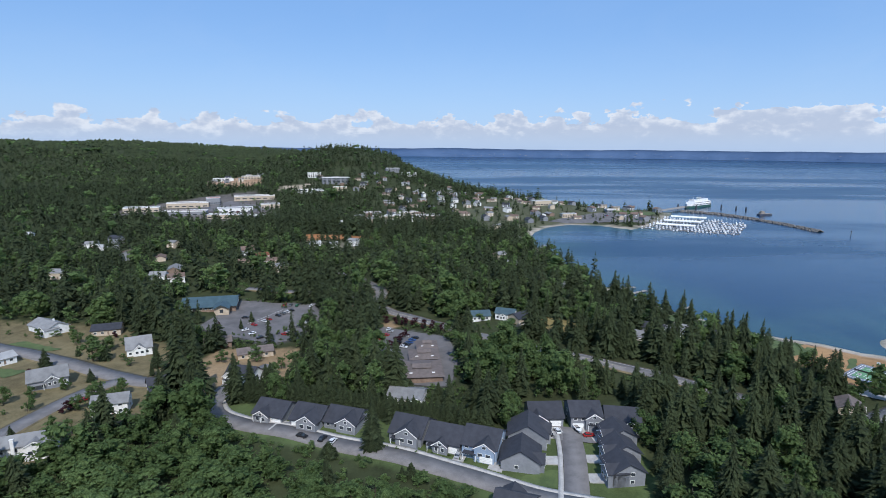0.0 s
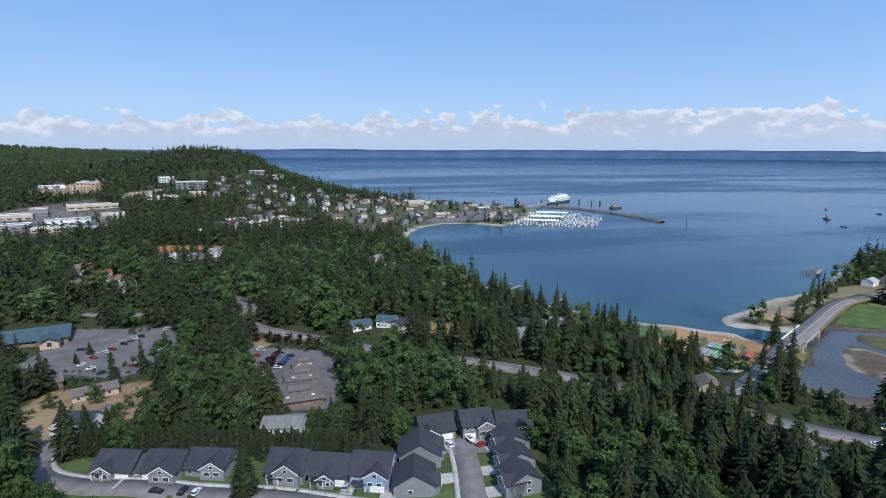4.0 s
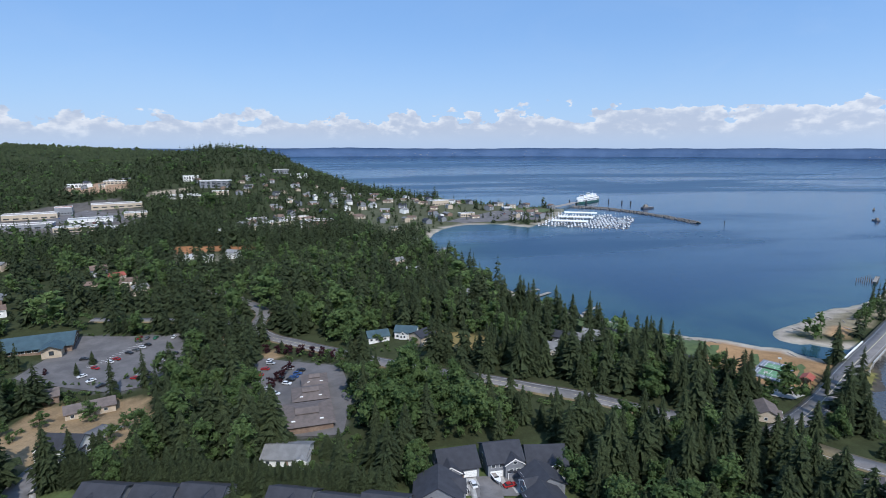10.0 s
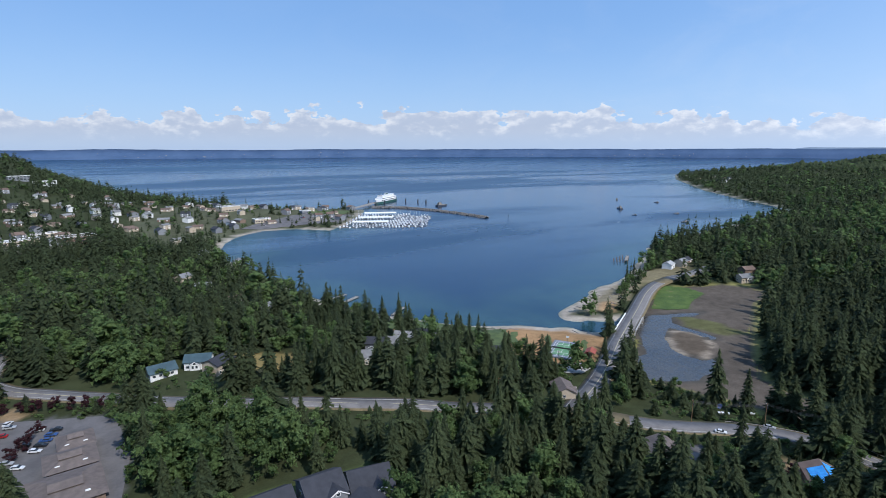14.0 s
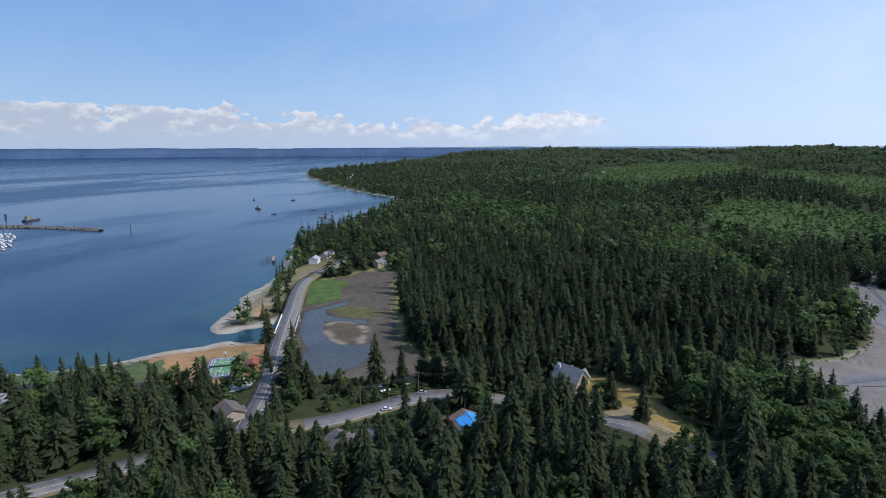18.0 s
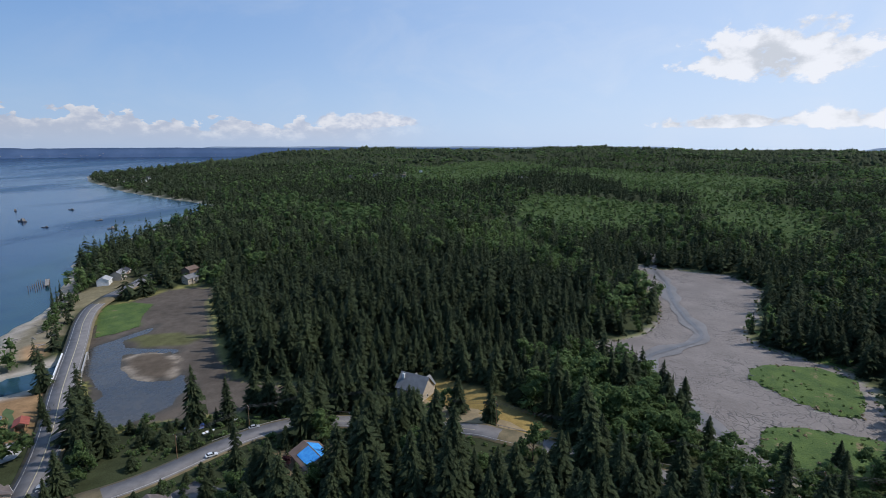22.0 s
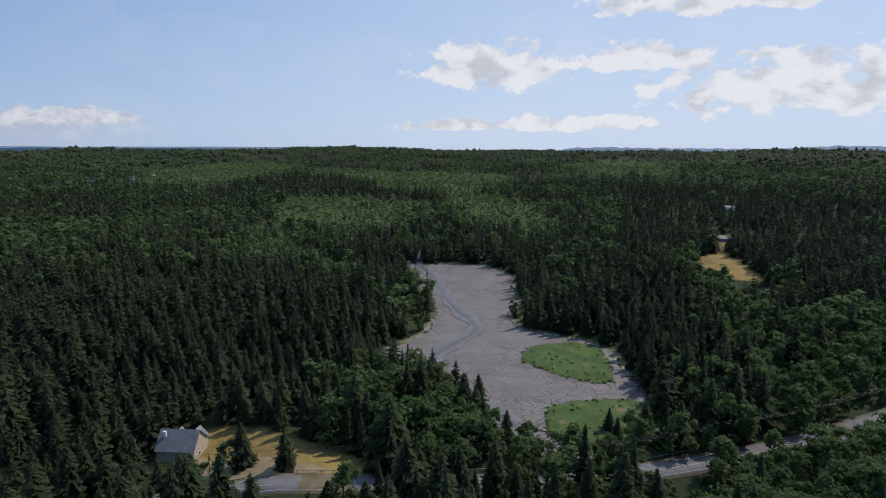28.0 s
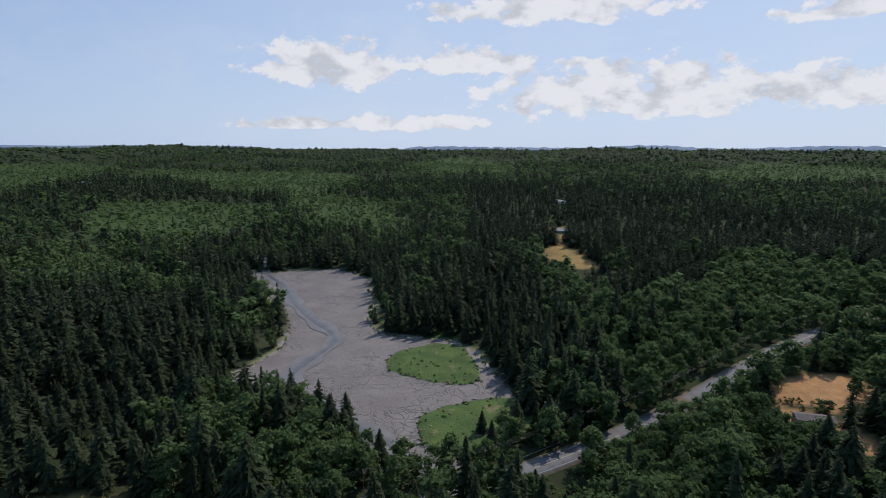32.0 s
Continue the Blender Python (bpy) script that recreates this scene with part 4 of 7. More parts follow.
CLEAR += [(TERRACE, (0.075, 0.10, 0.04)), (HILL_YARDS, (0.15, 0.125, 0.07)), (YARD_C, DRY), (DRY_CORNER, DRY), (DRY_ISLAND, DRY), (PARK, (0.30, 0.185, 0.095)), (BANK_E, (0.26, 0.17, 0.09)), (SPIT, (0.23, 0.195, 0.13)), ([(322, 328), (334, 325), (318, 308), (307, 314)], (0.31, 0.20, 0.11)), (HOUSE_YARD, DRY), (ROOF_YARD, (0.28, 0.20, 0.07)),
          (WEST_FIELD, (0.40, 0.22, 0.10)), (WEST_STRIP, (0.40, 0.22, 0.10)), (FAR_FIELD, (0.28, 0.19, 0.075)), (TOWN, (0.085, 0.090, 0.055)), (SHOPS, (0.12, 0.108, 0.098)), (SHOPS_E, (0.10, 0.098, 0.07)), (EARTH, (0.30, 0.20, 0.13)), (SHOPS_N, (0.30, 0.25, 0.19)),
          (ORANGE, (0.30, 0.14, 0.065)), (HOUSES_N, (0.15, 0.14, 0.10)), (PASTURE, (0.22, 0.17, 0.07)), (LAKE_ROAD_YARDS, (0.20, 0.17, 0.10)), (LOT_A, (0.12, 0.115, 0.115)), (LOT_B, (0.12, 0.115, 0.115))]
build_ground()
build_far_shore()
build_far_town()

# ---- roads ----
BRIDGE_AT = Vector((297, 279))


def deck(p):
    return 4.6 - max(0.0, (p - BRIDGE_AT).length - 45) * 0.02


for road_name, (road_line, road_wide) in ROADS.items():
    over = deck if road_name == "bridge_road" else None
    ribbon("road", road_line, road_wide, "asphalt", 0.35, "grey two-lane asphalt road, " + road_name.replace("_", " "), bridge=over)
    if road_name in ("close_road", "terrace_road"):
        ribbon("pavement", road_line, 1.7, "concrete", 0.42, "pale concrete footpath beside the " + road_name.replace("_", " "), 4.0, road_wide / 2 + 1.0)
        continue
    ribbon("road_verge", road_line, road_wide + 2.2, "verge", 0.22, "verge beside the " + road_name.replace("_", " "), bridge=over)
patch("pavement", LOT_A, "lot_asphalt", 0.3, "wide asphalt car park with planted islands")
patch("pavement", LOT_B, "lot_asphalt", 0.3, "asphalt car park beside a low building")

# ---- woods ----
HALL_PLOT = [(-186, 345), (-150, 330), (-138, 372), (-178, 388)]
KEEP_OUT = [HALL_PLOT, LOT_A, LOT_B, DRY_CORNER, DRY_ISLAND, TERRACE, HILL_YARDS, YARD_C, PARK, BANK_E, SPIT, HOUSE_YARD, ROOF_YARD, WEST_FIELD, WEST_STRIP, FAR_FIELD, SHOPS, EARTH, SHOPS_E, SHOPS_N, ORANGE, HOUSES_N, PASTURE, LAKE_ROAD_YARDS]


HOMES = [(24, 333), (41, 334), (48, 321), (156, 332), (168, 327), (131, 318), (144, 322), (118, 300), (178, 276), (174, 165), (187, 157), (471, 374), (488, 372), (506, 380), (488, 309), (508, 318), (184, 226), (209, 126), (268, 92), (-15, 219), (-120, 572), (-98, 584), (-140, 580),
         (-158, 486), (-172, 500), (-347, 540), (-366, 552), (-330, 528), (-228, 420), (-210, 412), (-310, 424), (96, 430), (84, 470), (70, 520), (60, 560), (690, -742), (480, -470), (126, -160), (-145, 172), (-136, 206), (-165, 278), (-181, 232), (-97, 246), (-127, 226), (-102, 278)]


def near_side(line, deep):
    """The strip of low yards and scrub on the inland side of a stretch of road or shore."""
    out = []
    for x, y in line:
        d = math.hypot(CENTRE[0] - x, CENTRE[1] - y)
        out.append((x + (CENTRE[0] - x) / d * deep, y + (CENTRE[1] - y) / d * deep))
    return list(line) + out[::-1]


LOW = [near_side([(60, 272), (86, 255), (128, 229), (160, 212)], 24), near_side([(172, 208), (200, 224), (240, 246)], 26), near_side([(182, 199), (197, 183), (220, 166), (240, 140)], 42),
       near_side([(231, 85), (222, 60), (213, 28)], 50), near_side([(188, -55), (181, -92)], 36), near_side([(165, -200), (158, -262)], 26), near_side([(190, 302), (205, 262), (232, 246)], 12),
       near_side([(-152, 316), (-100, 294), (-80, 304)], 22), near_side([(-40, 300), (-28, 244), (8, 248)], 42), near_side([(206, -92), (206, -60)], 18), near_side([(240, 230), (246, 205), (262, 155)], 12),
       near_side([(-66, 430), (-47, 400), (-46, 371), (-31, 345), (3, 323)], 30), near_side([(-100, 205), (-78, 191), (-40, 177), (-10, 166)], 26), near_side([(-10, 166), (18, 153), (34, 145)], 12), near_side([(150, -172), (112, -200)], 26), near_side([(136, -154), (96, -146)], 14)]


LOW.append(near_side([(112, 650), (118, 610), (124, 572), (140, 490), (154, 433), (176, 392)], 34))
LOW.append(near_side([(332, -328), (338, -306), (402, -322), (430, -350)], 46))
LOW.append([(-98, 232), (-70, 226), (-70, 252), (-90, 266)])
LOW.append([(-180, 345), (-150, 318), (-128, 298), (-150, 288), (-190, 328)])
LOW.append([(246, 206), (230, 224), (203, 192), (222, 174), (246, 148), (266, 152)])
for x, y in HOMES:  # gardens in front of the houses
    d = math.hypot(CENTRE[0] - x, CENTRE[1] - y)
    cx, cy = x + (CENTRE[0] - x) / d * 9, y + (CENTRE[1] - y) / d * 9
    LOW.append([(cx + 15 * math.cos(a * 0.785), cy + 15 * math.sin(a * 0.785)) for a in range(8)])
SPARSE = [[(-110, 880), (-20, 820), (60, 880), (120, 1100), (60, 1330), (-90, 1320), (-150, 1080)], [(-320, 1100), (-160, 1040), (-110, 1250), (-100, 1500), (-180, 1500), (-300, 1330)], [(-560, 1220), (-430, 1200), (-400, 1300), (-540, 1330)],
          [(-420, 520), (-330, 500), (-200, 400), (-120, 460), (-220, 560), (-380, 620)], TOWN]


def low_land(X, Y):
    best = np.full(np.shape(X), -1e9)
    for poly in LOW:
        best = np.maximum(best, inside_by(poly, X, Y))
    return best


def open_land(X, Y, margin=0.0):
    """How far a place keeps from water, roads and clearings (plus: free for trees)."""
    free = -np.maximum(np.maximum(inside_by(SEA, X, Y) + 9, inside_by(LAGOON, X, Y) + 3), inside_by(MUD, X, Y) + 2)
    for poly in KEEP_OUT:
        free = np.minimum(free, -inside_by(poly, X, Y))
    for line, wide in ROADS.values():
        free = np.minimum(free, line_by(line, X, Y) - wide / 2 - 3.5)
    return free - margin


def young_stand(X, Y):
    """Blocks of young, lighter wood far inland."""
    d = np.hypot(X - CENTRE[0], Y - CENTRE[1])
    block = 0.8 * smooth(ripple(X, Y * 1.5, 800, 53) + 0.35 * ripple(X, Y, 190, 54), 0.25, 0.45) * smooth(d, 1300, 1700)
    block = np.maximum(block, stand(YOUNG, X, Y, 24))
    return block * (1 - smooth(Y, 300, 600)) * (1 - stand(DARK, X, Y, 12))


def broad_share(X, Y):
    """Share of leafy trees among the firs."""
    d = np.hypot(X - CENTRE[0], Y - CENTRE[1])
    share = 0.26 + 0.36 * ripple(X, Y, 120, 51) + 0.2 * ripple(X, Y, 37, 52) - 0.22 * smooth(Y, 500, 900)
    share = share + 1.1 * bell(X, Y, -75, 125, 110, 58) + 0.5 * bell(X, Y, 20, 250, 40, 40) + 0.9 * bell(X, Y, 150, -120, 60, 90) + 1.3 * bell(X, Y, 225, -2, 26, 20) + 1.5 * bell(X, Y, 264, 13, 28, 20) + 0.8 * bell(X, Y, 215, -400, 90, 130) + 0.6 * bell(X, Y, 560, -60, 220, 90) + 0.5 * bell(X, Y, 300, -300, 60, 160)
    share = share + 0.55 * bell(X, Y, 250, -330, 160, 130)  - 0.8 * bell(X, Y, 380, 90, 130, 130) - 0.7 * bell(X, Y, 330, -210, 120, 60) - 0.12 * bell(X, Y, 120, 150, 60, 60)
    share = share - 0.6 * bell(X, Y, -100, 700, 160, 70) - 0.5 * bell(X, Y, 500, -650, 300, 150)
    far = smooth(d, 550, 950) * (1 - smooth(Y, 350, 700))
    share = share * (1 - far) + far * np.clip(0.30 + 0.5 * ripple(X, Y, 330, 56) + 0.35 * ripple(X, Y, 90, 57), 0.03, 0.9)
    share = np.maximum(share, 0.82 * young_stand(X, Y))
    share = np.maximum(share, 0.85 * stand(LEAFY, X, Y, 14))
    return share * (1 - 0.93 * stand(DARK, X, Y, 14))


rand = random.Random(7)
FIR_FINE = [conifer_shape(rand, rand.randint(50, 60), 13, wide=rand.uniform(0.16, 0.27), bare=rand.uniform(0.02, 0.12), lean=0.25) for _ in range(7)]
FIR_NEAR = [conifer_shape(rand, 32, 9, wide=rand.uniform(0.18, 0.27), bare=rand.uniform(0.02, 0.10), lean=0.32) for _ in range(7)]
FIR_MID = [conifer_shape(rand, 16, 6, wide=rand.uniform(0.19, 0.27), bare=0.03, lean=0.46, hang=(0.2, 1.0)) for _ in range(8)]
FIR_FAR = [conifer_shape(rand, 7, 5, wide=rand.uniform(0.17, 0.23), bare=0.1, lean=0.62, hang=(0.7, 1.7)) for _ in range(9)]
FIR_SKY = [conifer_shape(rand, 4, 4, wide=rand.uniform(0.19, 0.25), bare=0.2, lean=0.75, hang=(0.9, 1.9)) for _ in range(8)]
FIR_CLUMP = [spire_shape(rand, 2, 4, 0.26, 2) for _ in range(6)]
LEAF_FINE = [broadleaf_shape(rand, 16, 33, 0.034, rand.uniform(0.34, 0.46), 0.05, (0.22, 0.42)) for _ in range(7)]
LEAF_NEAR = [broadleaf_shape(rand, 12, 26, 0.044, rand.uniform(0.36, 0.46), 0.06, (0.24, 0.44)) for _ in range(6)]
LEAF_MID = [broadleaf_shape(rand, 7, 15, 0.066, rand.uniform(0.38, 0.46), 0.06, (0.28, 0.48)) for _ in range(8)]
LEAF_FAR = [broadleaf_shape(rand, 2, 11, 0.13, 0.44, 0.08, (0.40, 0.60)) for _ in range(8)]
LEAF_SKY = [broadleaf_shape(rand, 2, 4, 0.2, 0.46, 0.1, (0.45, 0.6)) for _ in range(6)]
LEAF_CLUMP = [broadleaf_shape(rand, 2, 3, 0.24, 0.5, 0.12, (0.45, 0.62)) for _ in range(6)]


def spread(r0, r1, gap, seed, a0=-46.0, a1=176.0):
    """Jittered places between two distances."""
    r = np.random.RandomState(seed)
    g = np.arange(-r1, r1, gap)
    X, Y = np.meshgrid(g, g)
    X, Y = (X + r.uniform(-0.5, 0.5, X.shape) * gap).ravel(), (Y + r.uniform(-0.5, 0.5, Y.shape) * gap).ravel()
    d, a = np.hypot(X, Y), np.degrees(np.arctan2(X, Y))
    keep = (d >= r0) & (d < r1) & (a > a0) & (a < a1)
    return X[keep] + CENTRE[0], Y[keep] + CENTRE[1], r


def plant(X, Y, r):
    """Heights and tones that go with the place."""
    patchy = 0.5 + 0.5 * np.clip(0.7 * ripple(X, Y, 90, 61) + 0.6 * ripple(X, Y, 260, 64), -1, 1)
    H = 10 + 23 * np.clip(0.5 * patchy + 0.55 * r.uniform(0, 1, len(X)) ** 1.5, 0, 1)
    young = young_stand(X, Y)
    H = H * (1 - 0.5 * np.clip(young, 0, 1))
    far = smooth(np.hypot(X - CENTRE[0], Y - CENTRE[1]), 500, 1500)
    tone = np.clip(0.40 - 0.2 * stand(DARK, X, Y, 14) + 0.2 * ripple(X, Y, 140, 62) + far * (0.25 * ripple(X, Y, 650, 63) - 0.15) + 0.5 * young + 0.35 * np.clip(bell(X, Y, -55, 118, 120, 50), 0, 1) + r.normal(0, 0.24, len(X)) * (1 - 0.6 * far), 0, 1)
    return H, tone


def tree_trunk(name, tall, thick, limbs, seed):
    """A tapered trunk of unit height with limbs."""
    rng, bm = random.Random(seed), bmesh.new()
    tube(bm, (0, 0, -0.02), (0.004, 0.003, tall * 0.5), thick, thick * 0.7, 7)
    tube(bm, (0.004, 0.003, tall * 0.5), (0, 0, tall), thick * 0.7, thick * 0.2, 7)
    for k in range(limbs):
        a, z = rng.uniform(0, 6.28), tall * rng.uniform(0.35, 0.75)
        tube(bm, (0, 0, z), (math.cos(a) * 0.17, math.sin(a) * 0.17, z + rng.uniform(0.1, 0.2)), thick * 0.4, thick * 0.12, 4)
    me = bpy.data.meshes.new(name)
    bm.to_mesh(me)
    bm.free()
    me.materials.append(MATS["bark"])
    return me


FIR_TRUNK, LEAF_TRUNK = tree_trunk("trunk", 0.95, 0.014, 0, 1), tree_trunk("trunk", 0.62, 0.018, 5, 2)
# crown tones follow T: top light painted into needles and leaves
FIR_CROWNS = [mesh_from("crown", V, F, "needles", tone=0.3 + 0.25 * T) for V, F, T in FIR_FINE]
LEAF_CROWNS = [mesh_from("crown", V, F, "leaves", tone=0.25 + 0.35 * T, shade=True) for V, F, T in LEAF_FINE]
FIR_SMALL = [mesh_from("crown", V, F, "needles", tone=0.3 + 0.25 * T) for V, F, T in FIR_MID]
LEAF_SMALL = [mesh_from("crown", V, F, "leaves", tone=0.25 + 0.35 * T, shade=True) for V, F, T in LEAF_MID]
PLUM_CROWNS = [mesh_from("crown", V, F, "plum_leaves", tone=0.25 + 0.35 * T) for V, F, T in LEAF_NEAR[:2]]
TREE_WORDS = {"fir_tree": "tall dark green fir with drooping ragged branches", "leafy_tree": "bright green leafy tree with an uneven crown", "plum_tree": "small purple-leaved plum tree with a round crown"}


def tree(kind, x, y, tall, wide, spin, pick, label="", group=""):
    trunk = FIR_TRUNK if kind == "fir_tree" else LEAF_TRUNK
    crowns = {"fir_tree": FIR_CROWNS, "leafy_tree": LEAF_CROWNS, "plum_tree": PLUM_CROWNS}[kind]
    if tall < 5.6 or math.hypot(x - CENTRE[0], y - CENTRE[1]) > 400:
        crowns = {"fir_tree": FIR_SMALL, "leafy_tree": LEAF_SMALL, "plum_tree": PLUM_CROWNS}[kind]
    m = pose(x, y, height_at(x, y) - 0.15, 0, 0, spin) @ Matrix.Diagonal((wide, wide, tall, 1))
    root = thing(kind, m, label or TREE_WORDS[kind], "tree", group)
    for name, me in (("trunk", trunk), ("crown", crowns[pick % len(crowns)])):
        new(name, me).parent = root
    return root


BANDS = [(85, 235, 7.9, FIR_FINE, LEAF_FINE), (235, 360, 8.1, FIR_NEAR, LEAF_NEAR), (360, 700, 9.8, FIR_MID, LEAF_MID), (700, 1500, 13.2, FIR_FAR, LEAF_FAR), (1500, 2500, 19.0, FIR_SKY, LEAF_SKY), (2500, 4750, 44.0, FIR_CLUMP, LEAF_CLUMP)]
for b, (r0, r1, gap, firs, leafy) in enumerate(BANDS):
    X, Y, r = spread(r0, r1, gap, 100 + b, -112.0 if b < 2 else -60.0 if b == 2 else -46.0)
    free = open_land(X, Y)
    X, Y = X[free > 0], Y[free > 0]
    Z = height(X, Y) - 0.3
    H, tone = plant(X, Y, r)
    leaf = r.uniform(0, 1, len(X)) < broad_share(X, Y)
    scale = (1.0, 1.0, 1.05, 1.15, 1.4, 2.7)[b]
    if b > 2:  # old woods have an uneven top
        H = H * r.uniform(0.6, 1.2, len(X))
    low = low_land(X, Y) > 0
    thin = ~(low & (r.uniform(0, 1, len(X)) < 0.35))
    for poly in SPARSE:
        thin &= ~((inside_by(poly, X, Y) > 0) & (r.uniform(0, 1, len(X)) < (0.70 if poly is TOWN else 0.62)))
    scale = scale / (1 - 0.22 * np.clip(young_stand(X, Y), 0, 1))  # young stands close their canopy
    W = H * r.uniform(0.8, 1.45, len(X)) * scale
    H2 = H * r.uniform(0.55, 0.92, len(X))
    W2 = H2 * r.uniform(0.85, 1.35, len(X)) * scale
    H, H2 = np.where(low, H * 0.32, H), np.where(low, H2 * 0.34, H2)
    scrubby = np.clip(1.25 * bell(X, Y, -55, 118, 120, 50), 0, 1)  # alder thicket on the slope below the terrace
    H, H2 = H * (1 - 0.45 * scrubby), H2 * (1 - 0.5 * scrubby)
    W, W2 = np.where(low, W * 0.5, W), np.where(low, W2 * 0.5, W2)
    town = inside_by(TOWN, X, Y) > -5
    H, H2, W, W2 = np.where(town, H * 0.6, H), np.where(town, H2 * 0.6, H2), np.where(town, W * 0.7, W), np.where(town, W2 * 0.7, W2)
    f, leaf = ~leaf & thin, leaf & thin
    if b == 0:  # the trees that stand nearest are things of their own
        d = np.hypot(X - CENTRE[0], Y - CENTRE[1])
        near = np.zeros(len(X), bool)
        near[np.nonzero(f)[0][np.argsort(d[f])[:150]]] = True
        near[np.nonzero(leaf)[0][np.argsort(d[leaf])[:110]]] = True
        for i in np.nonzero(near)[0]:
            kind = "leafy_tree" if leaf[i] else "fir_tree"
            tall, wide = (H2[i], W2[i]) if leaf[i] else (H[i], W[i])
            tree(kind, float(X[i]), float(Y[i]), float(tall), float(wide), float(r.uniform(0, 360)), int(i), group="trees of the hillside wood")
        f, leaf = f & ~near, leaf & ~near
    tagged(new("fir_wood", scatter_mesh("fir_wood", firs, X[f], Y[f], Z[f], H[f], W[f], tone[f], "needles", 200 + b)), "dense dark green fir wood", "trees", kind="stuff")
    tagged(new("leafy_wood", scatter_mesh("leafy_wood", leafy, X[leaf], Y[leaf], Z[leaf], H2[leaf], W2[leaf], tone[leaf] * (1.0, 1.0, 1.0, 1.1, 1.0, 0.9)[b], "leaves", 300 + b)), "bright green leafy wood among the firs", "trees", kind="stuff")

X, Y, r = spread(85, 340, 4.6, 140, -112.0)  # scrub and brambles on the low strips
keep = (low_land(X, Y) > 0) & (open_land(X, Y) > -1.5) & (r.uniform(0, 1, len(X)) < 0.72)
for hx, hy in HOMES:
    keep &= np.hypot(X - hx, Y - hy) > 9
X, Y = X[keep], Y[keep]
tall = r.uniform(1.0, 3.4, len(X))
tagged(new("scrub", scatter_mesh("scrub", LEAF_MID, X, Y, height(X, Y) - 0.2, tall, tall * r.uniform(1.3, 2.4, len(X)), np.clip(r.normal(0.5, 0.25, len(X)), 0, 1), "leaves", 141)), "low green scrub and brambles along the roads", "shrubs", kind="stuff")

# trees that stand by themselves: kind, x, y, height, width
SINGLE = [("fir_tree", 246, -15, 26, 30), ("fir_tree", 262, -2, 27, 26), ("fir_tree", 268, 2, 24, 24), ("fir_tree", 219, -70, 11, 13), ("fir_tree", 202, -84, 18, 19), ("leafy_tree", 224, -12, 16, 24), ("leafy_tree", 218, 2, 15, 22), ("leafy_tree", 232, 4, 15, 22),
          ("leafy_tree", 240, 16, 13, 18), ("leafy_tree", 252, 22, 12, 17), ("fir_tree", 246, 188, 28, 26), ("fir_tree", 243, 172, 23, 24), ("fir_tree", 254, 158, 24, 28), ("fir_tree", 258, 166, 22, 26), ("leafy_tree", 238, 205, 9, 12),
          ("fir_tree", -113, 215, 36, 44), ("fir_tree", -108, 222, 30, 36), ("fir_tree", -120, 168, 20, 24), ("leafy_tree", -180, 262, 15, 19), ("leafy_tree", -150, 216, 9, 14), ("leafy_tree", -144, 221, 9, 13), ("plum_tree", -153, 203, 6, 8),
          ("fir_tree", -25, 178, 19, 22), ("fir_tree", 147, 262, 33, 26), ("fir_tree", 152, 258, 34, 26), ("fir_tree", 170, 250, 26, 28), ("fir_tree", 192, 246, 24, 22), ("fir_tree", 186, 240, 20, 24), ("leafy_tree", -98, 268, 10, 13),
          ("fir_tree", 190, 146, 27, 20), ("fir_tree", 196, 158, 8, 12), ("plum_tree", 207, 136, 5, 8), ("leafy_tree", 183, 168, 9, 9), ("leafy_tree", 118, 590, 18, 26), ("fir_tree", 213, 22, 10, 9), ("leafy_tree", 205, 47, 16, 18), ("fir_tree", 210, 34, 12, 11),
          ("fir_tree", 205, 98, 24, 24), ("fir_tree", 208, 88, 23, 22), ("fir_tree", 212, 108, 25, 25), ("fir_tree", 203, 80, 21, 20), ("fir_tree", 236, 246, 11, 10), ("fir_tree", 242, 252, 12, 10), ("fir_tree", 249, 258, 11, 9), ("fir_tree", 231, 241, 9, 8),
          ("leafy_tree", 366, 340, 8, 10), ("fir_tree", 342, 320, 12, 11), ("leafy_tree", 350, 326, 9, 11), ("leafy_tree", 386, 352, 8, 9), ("fir_tree", 400, 366, 17, 14), ("fir_tree", 408, 372, 18, 13), ("fir_tree", 418, 376, 16, 13), ("fir_tree", 430, 382, 18, 14), ("leafy_tree", 352, -118, 9, 12),
          ("fir_tree", 360, -124, 16, 16), ("leafy_tree", 152, -128, 17, 28), ("leafy_tree", 160, -112, 15, 22), ("leafy_tree", 120, -195, 12, 12), ("leafy_tree", 138, -235, 14, 16)]
for k in range(26):  # young trees between the spit's beach and the road
    SINGLE.append((("fir_tree", "leafy_tree", "leafy_tree")[k % 3], 342 + 4.4 * k + (k * 13 % 7), 326 + 2.2 * k + (k * 17 % 9), 5.0 + (k * 7 % 6), 7.0 + (k * 5 % 4)))
for k in range(44):  # the clipped row of firs behind the terrace
    SINGLE.append(("fir_tree", -84 + 2.35 * k, 217 - 0.68 * k + (k * 7 % 3) * 0.6, 10.6 + (k * 5 % 4) * 0.7, 15.0 + (k * 3 % 3)))
for k, (kind, x, y, tall, wide) in enumerate(SINGLE):
    tree(kind, x, y, tall, wide, k * 67.0, k)

